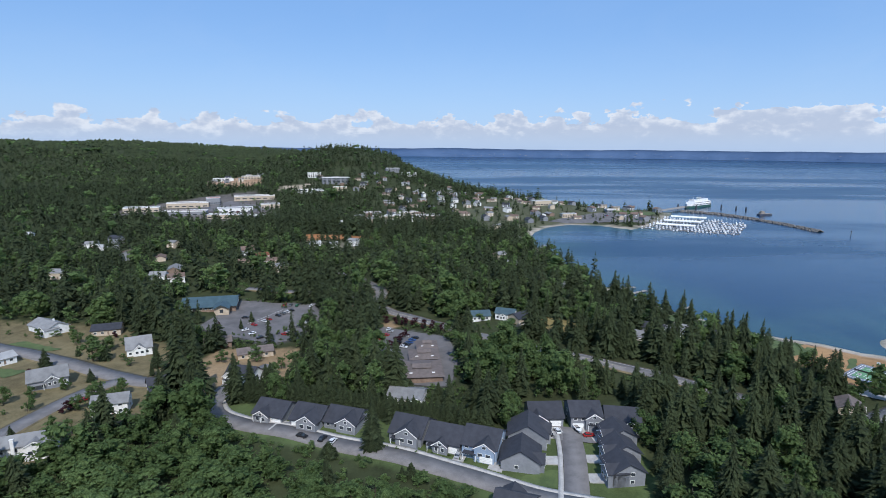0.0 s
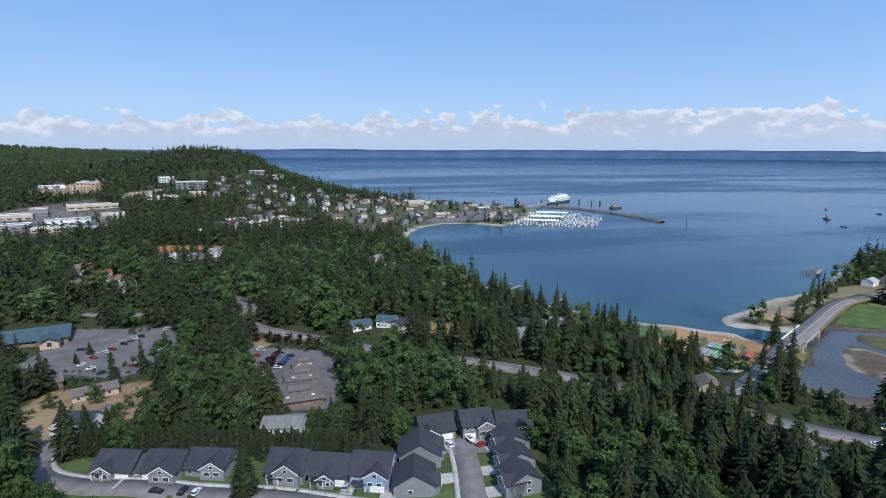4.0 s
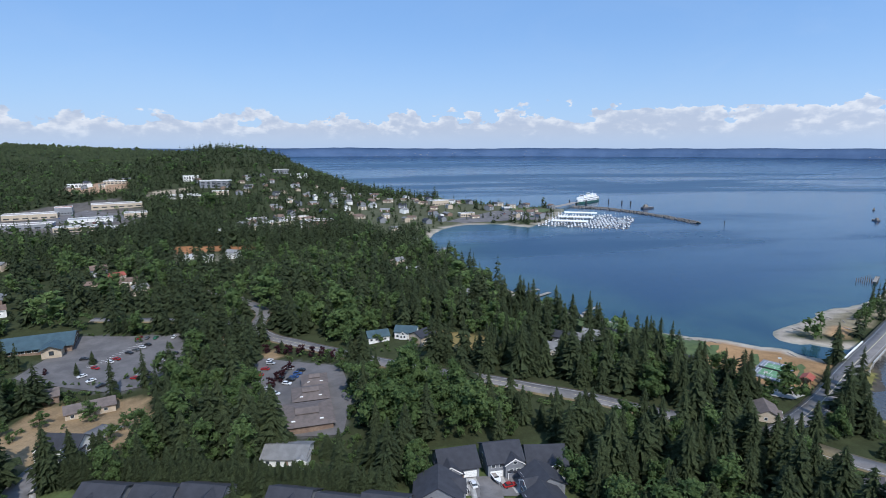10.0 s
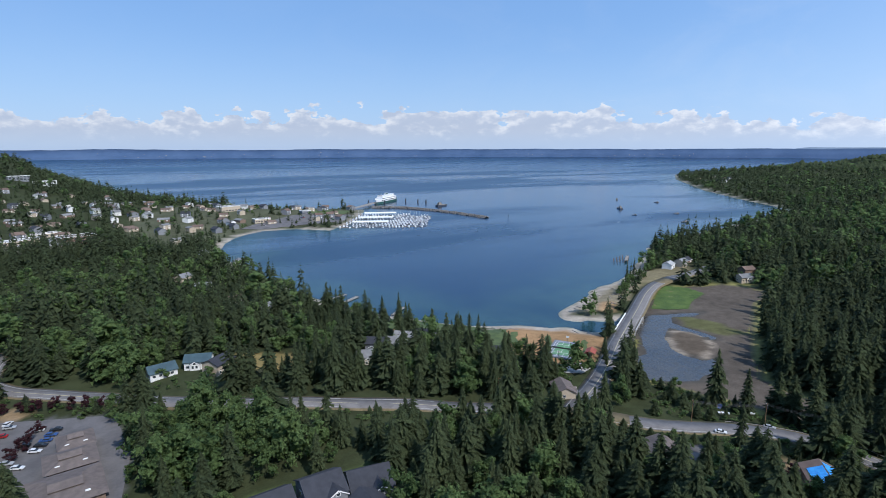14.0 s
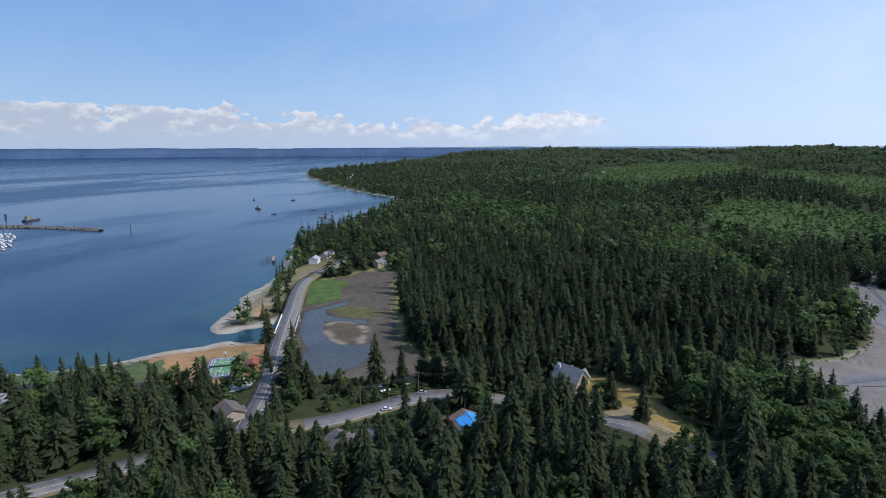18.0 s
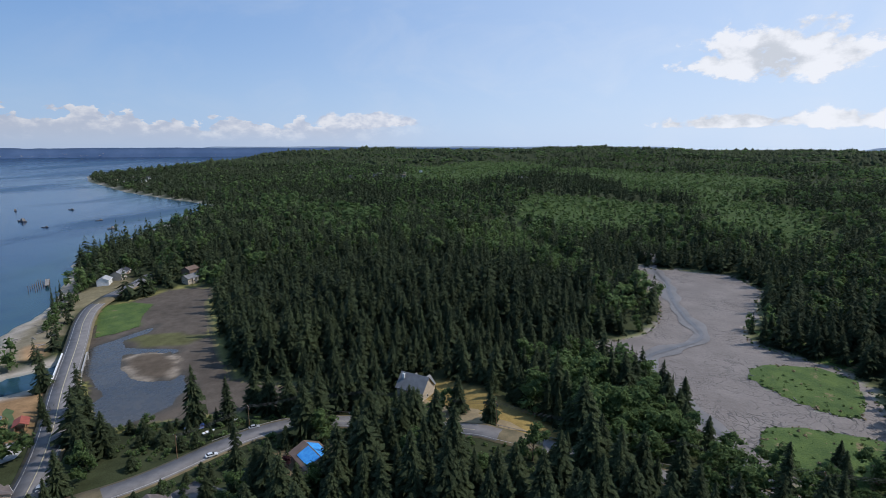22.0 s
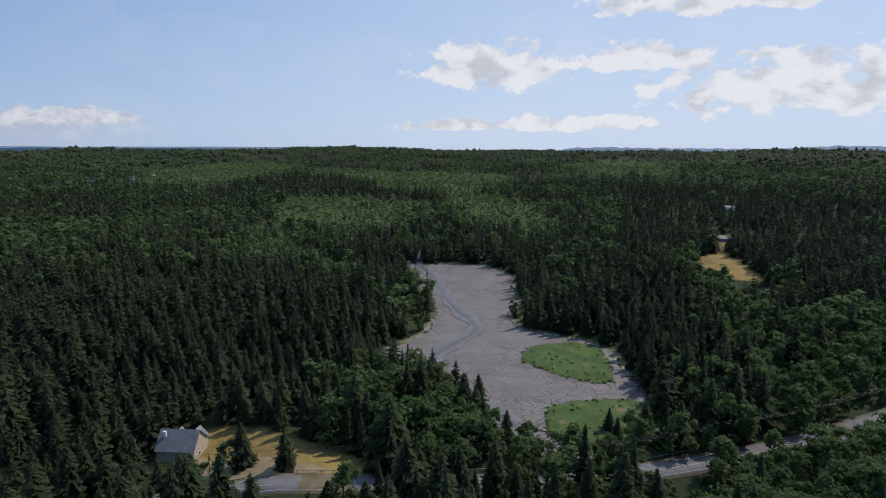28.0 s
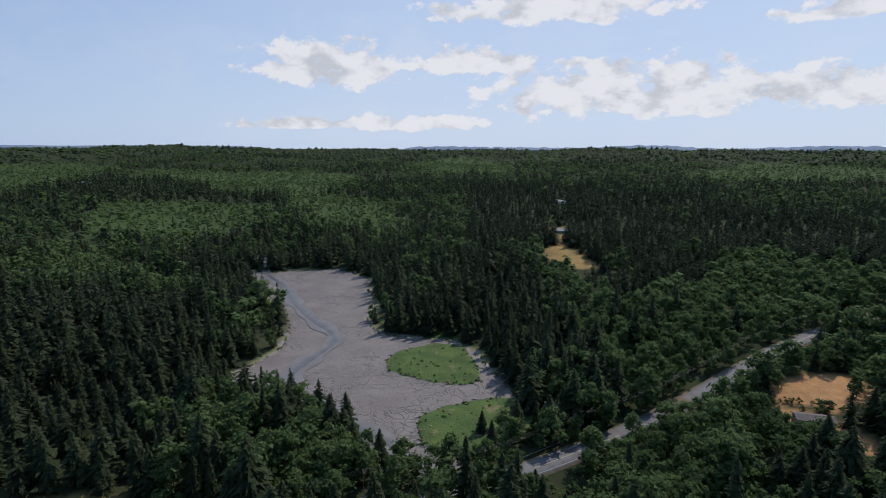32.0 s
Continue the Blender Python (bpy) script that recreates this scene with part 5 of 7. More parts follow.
patch("mudflat", MUD, "mud", 0.10, "bare grey tidal mud with winding rills", 5.0, "mudflat")
patch("mudflat", LAGOON, "ground", 0.04, "brown lagoon mud with a sandbar and weedy banks", 2.6, "mudflat")
patch("lagoon_water", LAGOON, "murky_water", 0.0, "shallow murky lagoon water over mud", 12.0, "water", 0.03)
ribbon("stream", CHANNEL, 11.0, "soft_mud", 0.33, "broad smooth bed of silt along the tidal channel", 4.0, wobble=0.45, skirt=0.0)
ribbon("stream", CHANNEL, 3.0, "wet_mud", 0.6, "shallow wet channel winding through the mud", 4.0, wobble=0.3, skirt=0.0)
patch("lawn", [(x, y) for x, y in ISLE_A], "marsh_grass", 0.45, "bright green salt-marsh islet", 4.0)
patch("lawn", [(x, y) for x, y in ISLE_B], "marsh_grass", 0.45, "bright green salt-marsh islet beside the road", 4.0)

# tufts along the wet edges
TUFT = [broadleaf_shape(random.Random(k), 3, 8, 0.2, 0.6, 0.0) for k in range(4)]
r = np.random.RandomState(77)
for mat_name, count, words in (("marsh_grass", 420, "tufts of green marsh grass along the mud"), ("dry_grass", 260, "pale dry reed tufts along the mud")):
    X, Y = r.uniform(196, 560, 60000), r.uniform(-195, 25, 60000)
    isle = np.maximum(inside_by(ISLE_A, X, Y), inside_by(ISLE_B, X, Y))
    edge = (np.abs(isle - 0.6) < 1.1) | ((np.abs(inside_by(MUD, X, Y) - 0.5) < 1.5) & (isle < 0)) | ((isle > 0) & (r.uniform(0, 1, len(X)) < 0.12))
    X, Y = X[edge][:count], Y[edge][:count]
    tall = r.uniform(0.5, 1.3, len(X))
    tagged(new("marsh_tufts", scatter_mesh("marsh_tufts", TUFT, X, Y, height(X, Y) + 0.1, tall, tall * r.uniform(1.2, 2.6, len(X)), r.uniform(0, 1, len(X)), mat_name, 78)), words, "grass", kind="stuff")


# ---- houses ----
def push(bm, outline, lo, hi, along, cx=0.0, cy=0.0):
    """Pushes a cross-section (across, up) along x or y."""
    rows = []
    for s in (lo, hi):
        rows.append([bm.verts.new((cx + s, cy + a, z) if along == "x" else (cx + a, cy + s, z)) for a, z in outline])
    n = len(outline)
    faces = [bm.faces.new(rows[0]), bm.faces.new(rows[1][::-1])]
    for i in range(n):
        faces.append(bm.faces.new((rows[0][i], rows[1][i], rows[1][(i + 1) % n], rows[0][(i + 1) % n])))
    bmesh.ops.recalc_face_normals(bm, faces=faces)
    return bm


def body_of(bm, cx, cy, w, d, h, rise, along):
    half, run = (d / 2, w / 2) if along == "x" else (w / 2, d / 2)
    return push(bm, [(-half, -1.5), (half, -1.5), (half, h), (0, h + rise), (-half, h)], -run, run, along, cx, cy)


def roof_of(bm, cx, cy, w, d, h, rise, along, over=0.5, thick=0.24):
    half, run = (d / 2, w / 2) if along == "x" else (w / 2, d / 2)
    drop = over * rise / half
    e = half + over
    return push(bm, [(-e, h - drop), (0, h + rise), (e, h - drop), (e, h - drop + thick), (0, h + rise + thick * 1.15), (-e, h - drop + thick)], -run - over * 0.8, run + over * 0.8, along, cx, cy)


UNIT = {}


def unit_box(name, mat):
    if (name, mat) not in UNIT:
        me = bpy.data.meshes.new(name)
        bm = boxes((0, 0, 0, 1, 1, 1))
        bmesh.ops.bevel(bm, geom=bm.edges[:], offset=0.04, segments=1, affect="EDGES")
        bm.to_mesh(me)
        bm.free()
        me.materials.append(MATS[mat])
        UNIT[name, mat] = me
    return UNIT[name, mat]


def slab(name, mat, parent, x, y, z, sx, sy, sz, turn=0.0, label=""):
    ob = new(name, unit_box(name, mat))
    ob.parent = parent
    ob.matrix_local = pose(x, y, z, 0, 0, turn) @ Matrix.Diagonal((sx, sy, sz, 1))
    return tagged(ob, label)


def window(parent, x, y, z, w, h, side, fine=True):
    """A white framed window on a wall that faces the given side (degrees; 0: front)."""
    fr = slab("window", "trim_white", parent, x, y, z, w + 0.24, 0.12, h + 0.24, side)
    if fine:
        pane = new("pane", unit_box("pane", "glass_dark"))
        pane.parent = fr
        pane.matrix_local = Matrix.Translation((0, -0.3, 0)) @ Matrix.Diagonal((w / (w + 0.24), 0.6, h / (h + 0.24), 1))
    return fr


def house(x, y, rz, w, d, h, roof, wall, label, pitch=0.5, gables=(), garage=None, along="x", fine=True, chimney=None, porch=None, group="", floors=1, trim=True):
    root = thing("house", pose(x, y, height_at(x, y) + 0.3, 0, 0, rz), label, "house", group)
    rise = (d if along == "x" else w) / 2 * pitch
    bm = body_of(bmesh.new(), 0, 0, w, d, h, rise, along)
    part("wall", bm, wall, root)
    part("roof", roof_of(bmesh.new(), 0, 0, w, d, h, rise, along, 0.7 if fine else 0.5), roof, root)
    if trim:
        for s in (-1, 1):
            if along == "x":
                slab("gutter", "trim_white", root, 0, s * (d / 2 + 0.53), h - 0.5 * rise / (d / 2) + 0.06, w + 0.8, 0.12, 0.2)
            else:
                slab("gutter", "trim_white", root, s * (w / 2 + 0.53), 0, h - 0.5 * rise / (w / 2) + 0.06, 0.12, d + 0.8, 0.2)
    for gx, gw, out, gh in gables:
        r = gw / 2 * pitch * 1.15
        part("gable_wall", body_of(bmesh.new(), gx, -d / 4 - out / 2, gw, d / 2 + out, gh, r, "y"), wall, root)
        part("gable_roof", roof_of(bmesh.new(), gx, -d / 4 - out / 2, gw, d / 2 + out, gh, r, "y", 0.4), roof, root)
        if fine:
            e, drop = gw / 2 + 0.4, 0.4 * r / (gw / 2)
            part("bargeboard", push(bmesh.new(), [(-e, gh - drop - 0.26), (0, gh + r - 0.26), (e, gh - drop - 0.26), (e, gh - drop + 0.1), (0, gh + r + 0.1), (-e, gh - drop + 0.1)], -d / 2 - out - 0.42, -d / 2 - out - 0.34, "y", gx), "trim_white", root)
        window(root, gx, -d / 2 - out - 0.03, gh + r * 0.25, min(1.2, gw * 0.3), 0.9, 0, fine)
        if fine and gh > 2.2:
            for k in (-1, 1):
                window(root, gx + k * gw * 0.2, -d / 2 - out - 0.03, gh * 0.52, gw * 0.22, 1.3, 0)
    if garage:
        gx, gw = garage
        g = slab("garage_door", "trim_white", root, gx, -d / 2 - (max([o for a, b, o, c in gables if abs(a - gx) < 2.0], default=0)) - 0.05, 1.15, gw, 0.12, 2.2)
        for k in range(3):
            slab("panel_joint", "siding_grey", g, 0, -0.52, -0.22 + 0.24 * k, 0.98, 0.1, 0.012)
    if porch:
        px, pw = porch
        part("porch_roof", boxes((px, -d / 2 - 1.0, 2.55, pw, 2.2, 0.18)), roof, root)
        for k in (-1, 1):
            slab("post", "trim_white", root, px + k * (pw / 2 - 0.2), -d / 2 - 1.9, 1.2, 0.2, 0.2, 2.5)
    slab("door", "siding_brown", root, w * 0.08, -d / 2 - 0.04, 1.02, 0.95, 0.1, 2.05)
    for f in range(floors):
        z = 1.5 + 2.7 * f
        for k in (-0.36, -0.12, 0.3) if fine else (-0.3, 0.3):
            if not garage or f or abs(k * w - garage[0]) > garage[1] / 2 + 0.7:
                window(root, k * w, -d / 2 - 0.03, z, 1.3, 1.2, 0, fine)
        for s in (-1, 1) if fine else ():
            window(root, s * (w / 2 + 0.03), d * 0.1, z, 1.2, 1.1, 90 * s, fine)
    if chimney:
        cx, cy, cz = chimney
        stack = part("chimney", boxes((cx, cy, cz / 2, 1.0, 0.7, cz), (cx, cy, cz, 1.2, 0.9, 0.25)), "siding_white" if wall != "siding_brown" else "rock", root)
    return root


TH = "grey two-storey terrace house with a dark shingle roof and white trim"
TB = "single-storey house with a dark shingle roof, white gable and trim"
ROW = "terrace houses on the close"
house(-67, 203, -18, 13.6, 13, 2.7, "roof_dark", "siding_grey", TB, 0.55, [(-2.0, 6.5, 1.6, 2.9)], (3.8, 4.6), group=ROW, porch=(-3.5, 4))
house(-51, 198, -18, 12.6, 14, 2.7, "roof_dark", "siding_grey", TB, 0.55, [(2.2, 8.4, 2.3, 3.6)], (-3.2, 4.6), group=ROW)
house(-37, 196, -18, 13.6, 13, 2.7, "roof_dark", "siding_grey", TB, 0.55, [(3.2, 8.0, 1.4, 3.5)], None, group=ROW)
house(-11, 187, -20, 12.6, 14, 3.9, "roof_dark", "siding_grey", TH, 0.6, [(1.2, 8.4, 1.8, 4.6)], None, group=ROW, porch=(-3, 4))
house(2.5, 182, -20, 12.6, 13, 3.7, "roof_dark", "siding_grey", TB, 0.6, [(-0.5, 5.5, 1.6, 3.0)], (4.0, 3.2), group=ROW, porch=(-3, 4.5))
house(15.5, 178, -20, 12.6, 14, 4.9, "roof_dark", "siding_blue", "blue-grey two-storey terrace house with a dark shingle roof", 0.55, [(2.2, 7.2, 1.6, 5.0)], (3.0, 4.6), group=ROW, porch=(-3, 5), floors=2)
house(27.5, 170, 80, 11.6, 13, 3.5, "roof_dark", "siding_grey", TB, 0.6, [(-2.0, 5.9, 1.6, 3.2)], (3.0, 4.2), group=ROW)
house(32, 184, 80, 11.6, 14, 4.5, "roof_dark", "siding_grey", TH, 0.6, [(2.0, 6.5, 1.4, 4.2)], (-3.0, 4.2), group=ROW)
house(41, 201, 3, 13.0, 12.5, 3.7, "roof_dark", "siding_grey", TB, 0.6, [(-3.6, 7.0, 1.8, 3.4)], (3.4, 4.4), group=ROW, porch=(-1, 4))
house(56.5, 200, 0, 12.0, 12.5, 5.3, "roof_dark", "siding_grey", TH, 0.55, [(2.6, 6.2, 1.4, 5.0)], (-3.2, 4.2), group=ROW, porch=(2.6, 5), floors=2)
house(71, 197.5, -8, 13.0, 12.5, 3.9, "roof_dark", "siding_grey", TH, 0.6, [(2.2, 7.2, 2.0, 3.4)], (-3.6, 4.2), group=ROW, porch=(2.5, 5))
house(65.5, 184.5, -84, 9.6, 11, 4.7, "roof_dark", "siding_grey", TH, 0.55, [(1.8, 6.0, 1.6, 4.6)], (-2.6, 4.2), group=ROW, floors=2)
house(63, 173.5, -84, 9.6, 11, 4.7, "roof_dark", "siding_grey", TH, 0.55, [(1.8, 6.0, 1.6, 4.6)], (-2.6, 4.2), group=ROW, floors=2)
house(60.5, 162.5, -84, 9.6, 11, 4.7, "roof_dark", "siding_grey", TH, 0.55, [(1.8, 6.0, 1.6, 4.6)], (-2.6, 4.2), group=ROW, floors=2)
house(22, 142, 160, 11.6, 13, 3.7, "roof_dark", "siding_grey", TB, 0.6, [(2.0, 6.5, 1.6, 3.2)], (-3.0, 4.2), group=ROW)
# hillside street
HILL = "houses along the hillside street"
house(-232, 303, -28, 20, 12, 3.4, "roof_grey", "siding_white", "white ranch house with a pale grey shingle roof and garage", 0.45, [(7, 8, 1.5, 3.2)], (-6.5, 5), group=HILL, chimney=(2, 2, 6.5))
house(-165, 278, 30, 12, 13, 4.0, "roof_grey", "siding_white", "white house with a steep grey roof and front gable", 0.7, [(0, 6, 1.2, 3.6)], None, group=HILL, along="x")
house(-181, 232, 35, 15, 11, 4.2, "roof_grey", "siding_grey", "grey house with a brown-grey shingle roof, dormers and white garage", 0.65, [(1.5, 5, 0.6, 3.8)], (5, 4.4), group=HILL, porch=(-4, 5))
house(-136, 206, 20, 13, 9, 5.0, "roof_grey", "siding_white", "white two-storey house with a grey roof, half behind a fir", 0.5, [], None, group=HILL, floors=2)
house(-145, 172, 24, 17, 9, 5.6, "roof_grey", "siding_white", "white two-storey house with a grey roof and tall chimney", 0.45, [(3.5, 6, 1.0, 5.2)], None, group=HILL, chimney=(-2.5, -5.2, 8.6), floors=2)
house(-127, 226, 35, 9, 10, 3.4, "roof_dark", "siding_white", "small white house with a dark steep roof", 0.8, [], None, group=HILL)
house(-198, 304, 20, 15, 10, 3.2, "roof_dark", "siding_tan", "tan single-storey house with a dark roof", 0.45, [], None, group=HILL)
house(-222, 254, 60, 12, 9, 3.0, "roof_pale", "siding_white", "white house with a pale roof beside a green lawn", 0.4, [], None, group=HILL)
house(-94, 240, -14, 14, 10, 3.6, "roof_dark", "siding_white", "white house with two dark navy gables and a wide drive", 0.75, [(-4, 6, 1.2, 3.8), (4, 6, 2.2, 3.2)], None, group=HILL, porch=(-4, 6))
house(-102, 278, 24, 18, 9, 3.0, "shingle_brown", "siding_tan", "low tan house with a long brown shingle roof", 0.4, [], None, group=HILL)
house(-128, 292, 24, 14, 9, 3.0, "shingle_brown", "siding_brown", "low brown house with a brown shingle roof", 0.45, [], None, group=HILL)
house(-15, 219, -12, 15, 11, 3.0, "roof_grey", "siding_white", "low white house with a pale grey roof and skylight", 0.35, [(6, 4, 1, 2.8)], None)
# houses among the trees, on the beach and by the lagoon
SCATTERED = [(24, 333, 10, "roof_teal", "siding_white"), (41, 334, -20, "roof_teal", "siding_white"), (48, 321, 40, "roof_dark", "siding_tan"), (156, 332, -40, "roof_grey", "siding_grey"), (168, 327, -42, "roof_dark", "siding_grey"),
             (131, 318, -38, "roof_dark", "siding_grey"), (144, 322, -50, "roof_grey", "siding_white"), (118, 300, -30, "roof_grey", "siding_tan"), (178, 276, -40, "roof_dark", "siding_tan"), (174, 165, 45, "shingle_brown", "siding_grey"),
             (471, 374, 20, "roof_pale", "siding_white"), (488, 372, 10, "roof_grey", "siding_tan"), (506, 380, 5, "roof_dark", "siding_brown"), (488, 309, -20, "roof_grey", "siding_tan"), (508, 318, -15, "roof_brown", "siding_brown"), (184, 226, 60, "shingle_brown", "siding_tan"),
             (-120, 572, 10, "roof_pale", "siding_white"), (-98, 584, -20, "roof_grey", "siding_white"), (-140, 580, 20, "roof_pale", "siding_white"), (-158, 486, 15, "roof_brown", "siding_tan"), (-172, 500, 40, "red_roof", "siding_tan"),
             (-347, 540, 0, "roof_pale", "siding_white"), (-366, 552, 20, "roof_grey", "siding_white"), (-330, 528, 10, "roof_grey", "siding_tan"), (-228, 420, 10, "roof_grey", "siding_white"), (-210, 412, 30, "roof_brown", "siding_white"), (-310, 424, 0, "roof_grey", "siding_tan"),
             (-480, 612, 10, "roof_pale", "siding_white"), (-139, 716, 0, "roof_pale", "siding_white"), (96, 430, 30, "roof_grey", "siding_white"), (84, 470, 10, "roof_brown", "siding_tan"), (70, 520, 0, "roof_pale", "siding_white"), (60, 560, 40, "roof_grey", "siding_tan"),
             (122, 700 - 60, 80, "roof_grey", "siding_white"), (95, 690, 70, "roof_pale", "siding_white"), (250, 93, 60, "roof_grey", "siding_tan")]
for k, (x, y, rz, roof, wall) in enumerate(SCATTERED[:-1]):
    words = {"roof_teal": "teal metal", "roof_grey": "grey shingle", "roof_dark": "dark shingle", "shingle_brown": "brown shingle", "roof_pale": "pale", "roof_brown": "brown shingle", "red_roof": "red-brown tile"}[roof]
    house(x, y, rz, 12 + (k * 5) % 5, 9 + (k * 3) % 3, 3.2 + (k % 3), roof, wall, "%s house with a %s roof among trees" % (wall[7:], words), 0.5, [((k % 5) - 2.0, 4.5, 0.8, 3.0)] if k % 2 else [], None, fine=y < 360)
# the steep grey house by the lagoon, and the one under a blue tarpaulin
house(266, 93, 62, 14, 10, 4.6, "roof_grey", "siding_tan", "tan house with steep weathered grey gables among firs", 1.05, [(-3.6, 5.6, 2.0, 4.4), (3.2, 5.0, 1.2, 4.4)], None, chimney=(5, 2, 10))
tarp_house = house(209, 126, 40, 15, 11, 3.0, "roof_brown", "siding_brown", "low brown house with a blue tarpaulin over its roof", 0.45, [], None)
for s, n0 in ((-1, 1.12), (1, 0.9)):
    bm = bmesh.new()
    grid = [[bm.verts.new((-6.2 + 10.8 * i / 8 * n0, s * (0.25 + 4.6 * j / 4), 3.42 + 2.475 * (1 - (0.25 + 4.6 * j / 4) / 5.5) + 0.05 * math.sin(i * 2.1 + j * 1.3))) for j in range(5)] for i in range(9)]
    for i in range(8):
        for j in range(4):
            bm.faces.new((grid[i][j], grid[i + 1][j], grid[i + 1][j + 1], grid[i][j + 1]))
    bmesh.ops.recalc_face_normals(bm, faces=bm.faces[:])
    sheet = part("tarpaulin", bm, "tarp_blue", tarp_house, "bright blue creased plastic sheet")
house(161, 150, 48, 16, 6, 2.4, "trim_white", "siding_white", "long low white shed with a white roof", 0.25, [], None)
house(126, -160, 35, 13, 6, 2.6, "shingle_brown", "siding_brown", "small brown shed with a shallow roof on dry ground", 0.3, [], None)
house(690, -742, 20, 22, 12, 4, "roof_pale", "siding_white", "white farmhouse with a pale roof in a far clearing", 0.4, [], None, fine=False)
house(480, -470, 30, 16, 9, 3.5, "roof_pale", "siding_grey", "grey house with a pale roof beside a dry meadow", 0.4, [], None, fine=False)
house(1440, -100, 20, 30, 14, 5, "roof_pale", "siding_white", "white house on the far wooded slope", 0.4, [], None, fine=False)


# ---- gardens of the hillside street ----
rand = random.Random(44)
BUILT = [tuple(o.location.xy) for o in scene.objects if o.name.split(".")[0] == "house"]
planted = []
for k in range(900):
    x, y = rand.uniform(-330, -60), rand.uniform(150, 320)
    spot = (np.array([x]), np.array([y]))
    if max(float(inside_by(HILL_YARDS, *spot)[0]), float(inside_by(YARD_C, *spot)[0])) < 0 or any(math.hypot(x - a, y - b) < 11 for a, b in BUILT) or any(math.hypot(x - a, y - b) < 6 for a, b in planted):
        continue
    if min(float(line_by(line, *spot)[0]) for line, wide in ROADS.values()) < 7.5 or len(planted) > 110:
        continue
    planted.append((x, y))
    pick = rand.random()
    kind, tall = ("fir_tree", rand.uniform(5, 13)) if pick < 0.22 and x < -125 else ("plum_tree", rand.uniform(3, 5)) if pick > 0.93 else ("leafy_tree", rand.uniform(2, 9))
    tree(kind, x, y, tall, tall * rand.uniform(1.0, 1.5), k * 31.0, k, group="garden trees of the hillside street")

# ---- hall and clinic with their car parks ----
def hall(x, y, rz):
    root = thing("village_hall", pose(x, y, height_at(x, y) + 0.3, 0, 0, rz), "low hall with a broad teal metal roof and glazed gable", "hall")
    part("wall", body_of(bmesh.new(), 0, 0, 34, 22, 2.9, 3.8, "x"), "siding_brown", root)
    part("roof", roof_of(bmesh.new(), 0, 0, 34, 22, 2.9, 3.8, "x", 1.4, 0.3), "roof_teal", root)
    part("porch_wall", body_of(bmesh.new(), 9, -14, 9, 8, 3.4, 2.0, "y"), "siding_tan", root)
    part("porch_roof", roof_of(bmesh.new(), 9, -14, 9, 10, 3.4, 2.0, "y", 0.9, 0.28), "roof_teal", root)
    for k in range(7):
        window(root, -14 + 3.0 * k, -11.05, 1.8, 1.8, 2.0, 0)
    for k in range(4):
        window(root, 17.05, -6 + 4.0 * k, 2.0, 2.2, 2.4, 90)
    slab("door", "glass_dark", root, 9, -18.08, 1.2, 2.2, 0.12, 2.3)


def clinic(x, y, rz):
    root = thing("clinic", pose(x, y, height_at(x, y) + 0.3, 0, 0, rz), "long low building with stepped brown shingle roofs and skylights", "building")
    for k, (cx, cy, w, d, h) in enumerate(((0, 0, 19, 19, 3.2), (2.5, 19, 14, 13, 3.0), (5, 33, 10, 11, 2.8))):
        part("wall", boxes((cx, cy, h / 2 - 0.6, w, d, h + 1.2)), "siding_brown", root)
        bm = bmesh.new()
        prism(bm, [(cx - w / 2 - 1, cy - d / 2 - 1), (cx + w / 2 + 1, cy - d / 2 - 1), (cx + w / 2 + 1, cy + d / 2 + 1), (cx - w / 2 - 1, cy + d / 2 + 1)], h, h + 1.4)
        for v in bm.verts:
            if v.co.z > h + 1:
                v.co.x, v.co.y = cx + (v.co.x - cx) * 0.42, cy + (v.co.y - cy) * 0.42
        part("roof", bm, "shingle_brown", root)
        part("clerestory", boxes((cx, cy, h + 1.5, w * 0.42, d * 0.3, 0.7)), "glass_dark", root)
        part("upper_roof", roof_of(bmesh.new(), cx, cy, w * 0.45, d * 0.34, h + 1.8, 0.7, "x", 0.4, 0.2), "shingle_brown", root)
        for s in (-1, 1):
            slab("skylight", "trim_white", root, cx + s * w * 0.28, cy - d * 0.36, h + 0.85, 1.4, 0.9, 0.18)
            window(root, cx + s * (w / 2 + 0.03), cy, 1.6, 2.4, 1.2, 90 * s)


hall(-160, 359, 14)
clinic(-10, 245, 6)


# ---- cars ----
def make_car(tint):
    root = thing("car", Matrix.Identity(4), "%s parked car with dark windows" % tint, "car")
    bm = push(bmesh.new(), [(-2.2, 0.35), (2.2, 0.35), (2.25, 0.75), (1.1, 0.95), (-2.15, 0.98), (-2.25, 0.7)], -0.88, 0.88, "y")
    bmesh.ops.bevel(bm, geom=bm.edges[:], offset=0.07, segments=1, affect="EDGES")
    part("body", bm, "car_" + tint, root)
    bm = push(bmesh.new(), [(-1.75, 0.95), (1.05, 0.93), (0.35, 1.42), (-1.35, 1.44)], -0.76, 0.76, "y")
    part("glasshouse", bm, "glass_dark", root)
    part("roof", boxes((-0.5, 0, 1.45, 1.6, 1.4, 0.05)), "car_" + tint, root)
    for sx in (-1.35, 1.35):
        for sy in (-0.8, 0.8):
            part("wheel", tube(bmesh.new(), (sx, sy - 0.1, 0.32), (sx, sy + 0.1, 0.32), 0.32, 0.32, 10), "rubber", root)
    return root


TINTS = ["white", "silver", "black", "red", "blue", "grey", "green"]
CAR_OF = {}


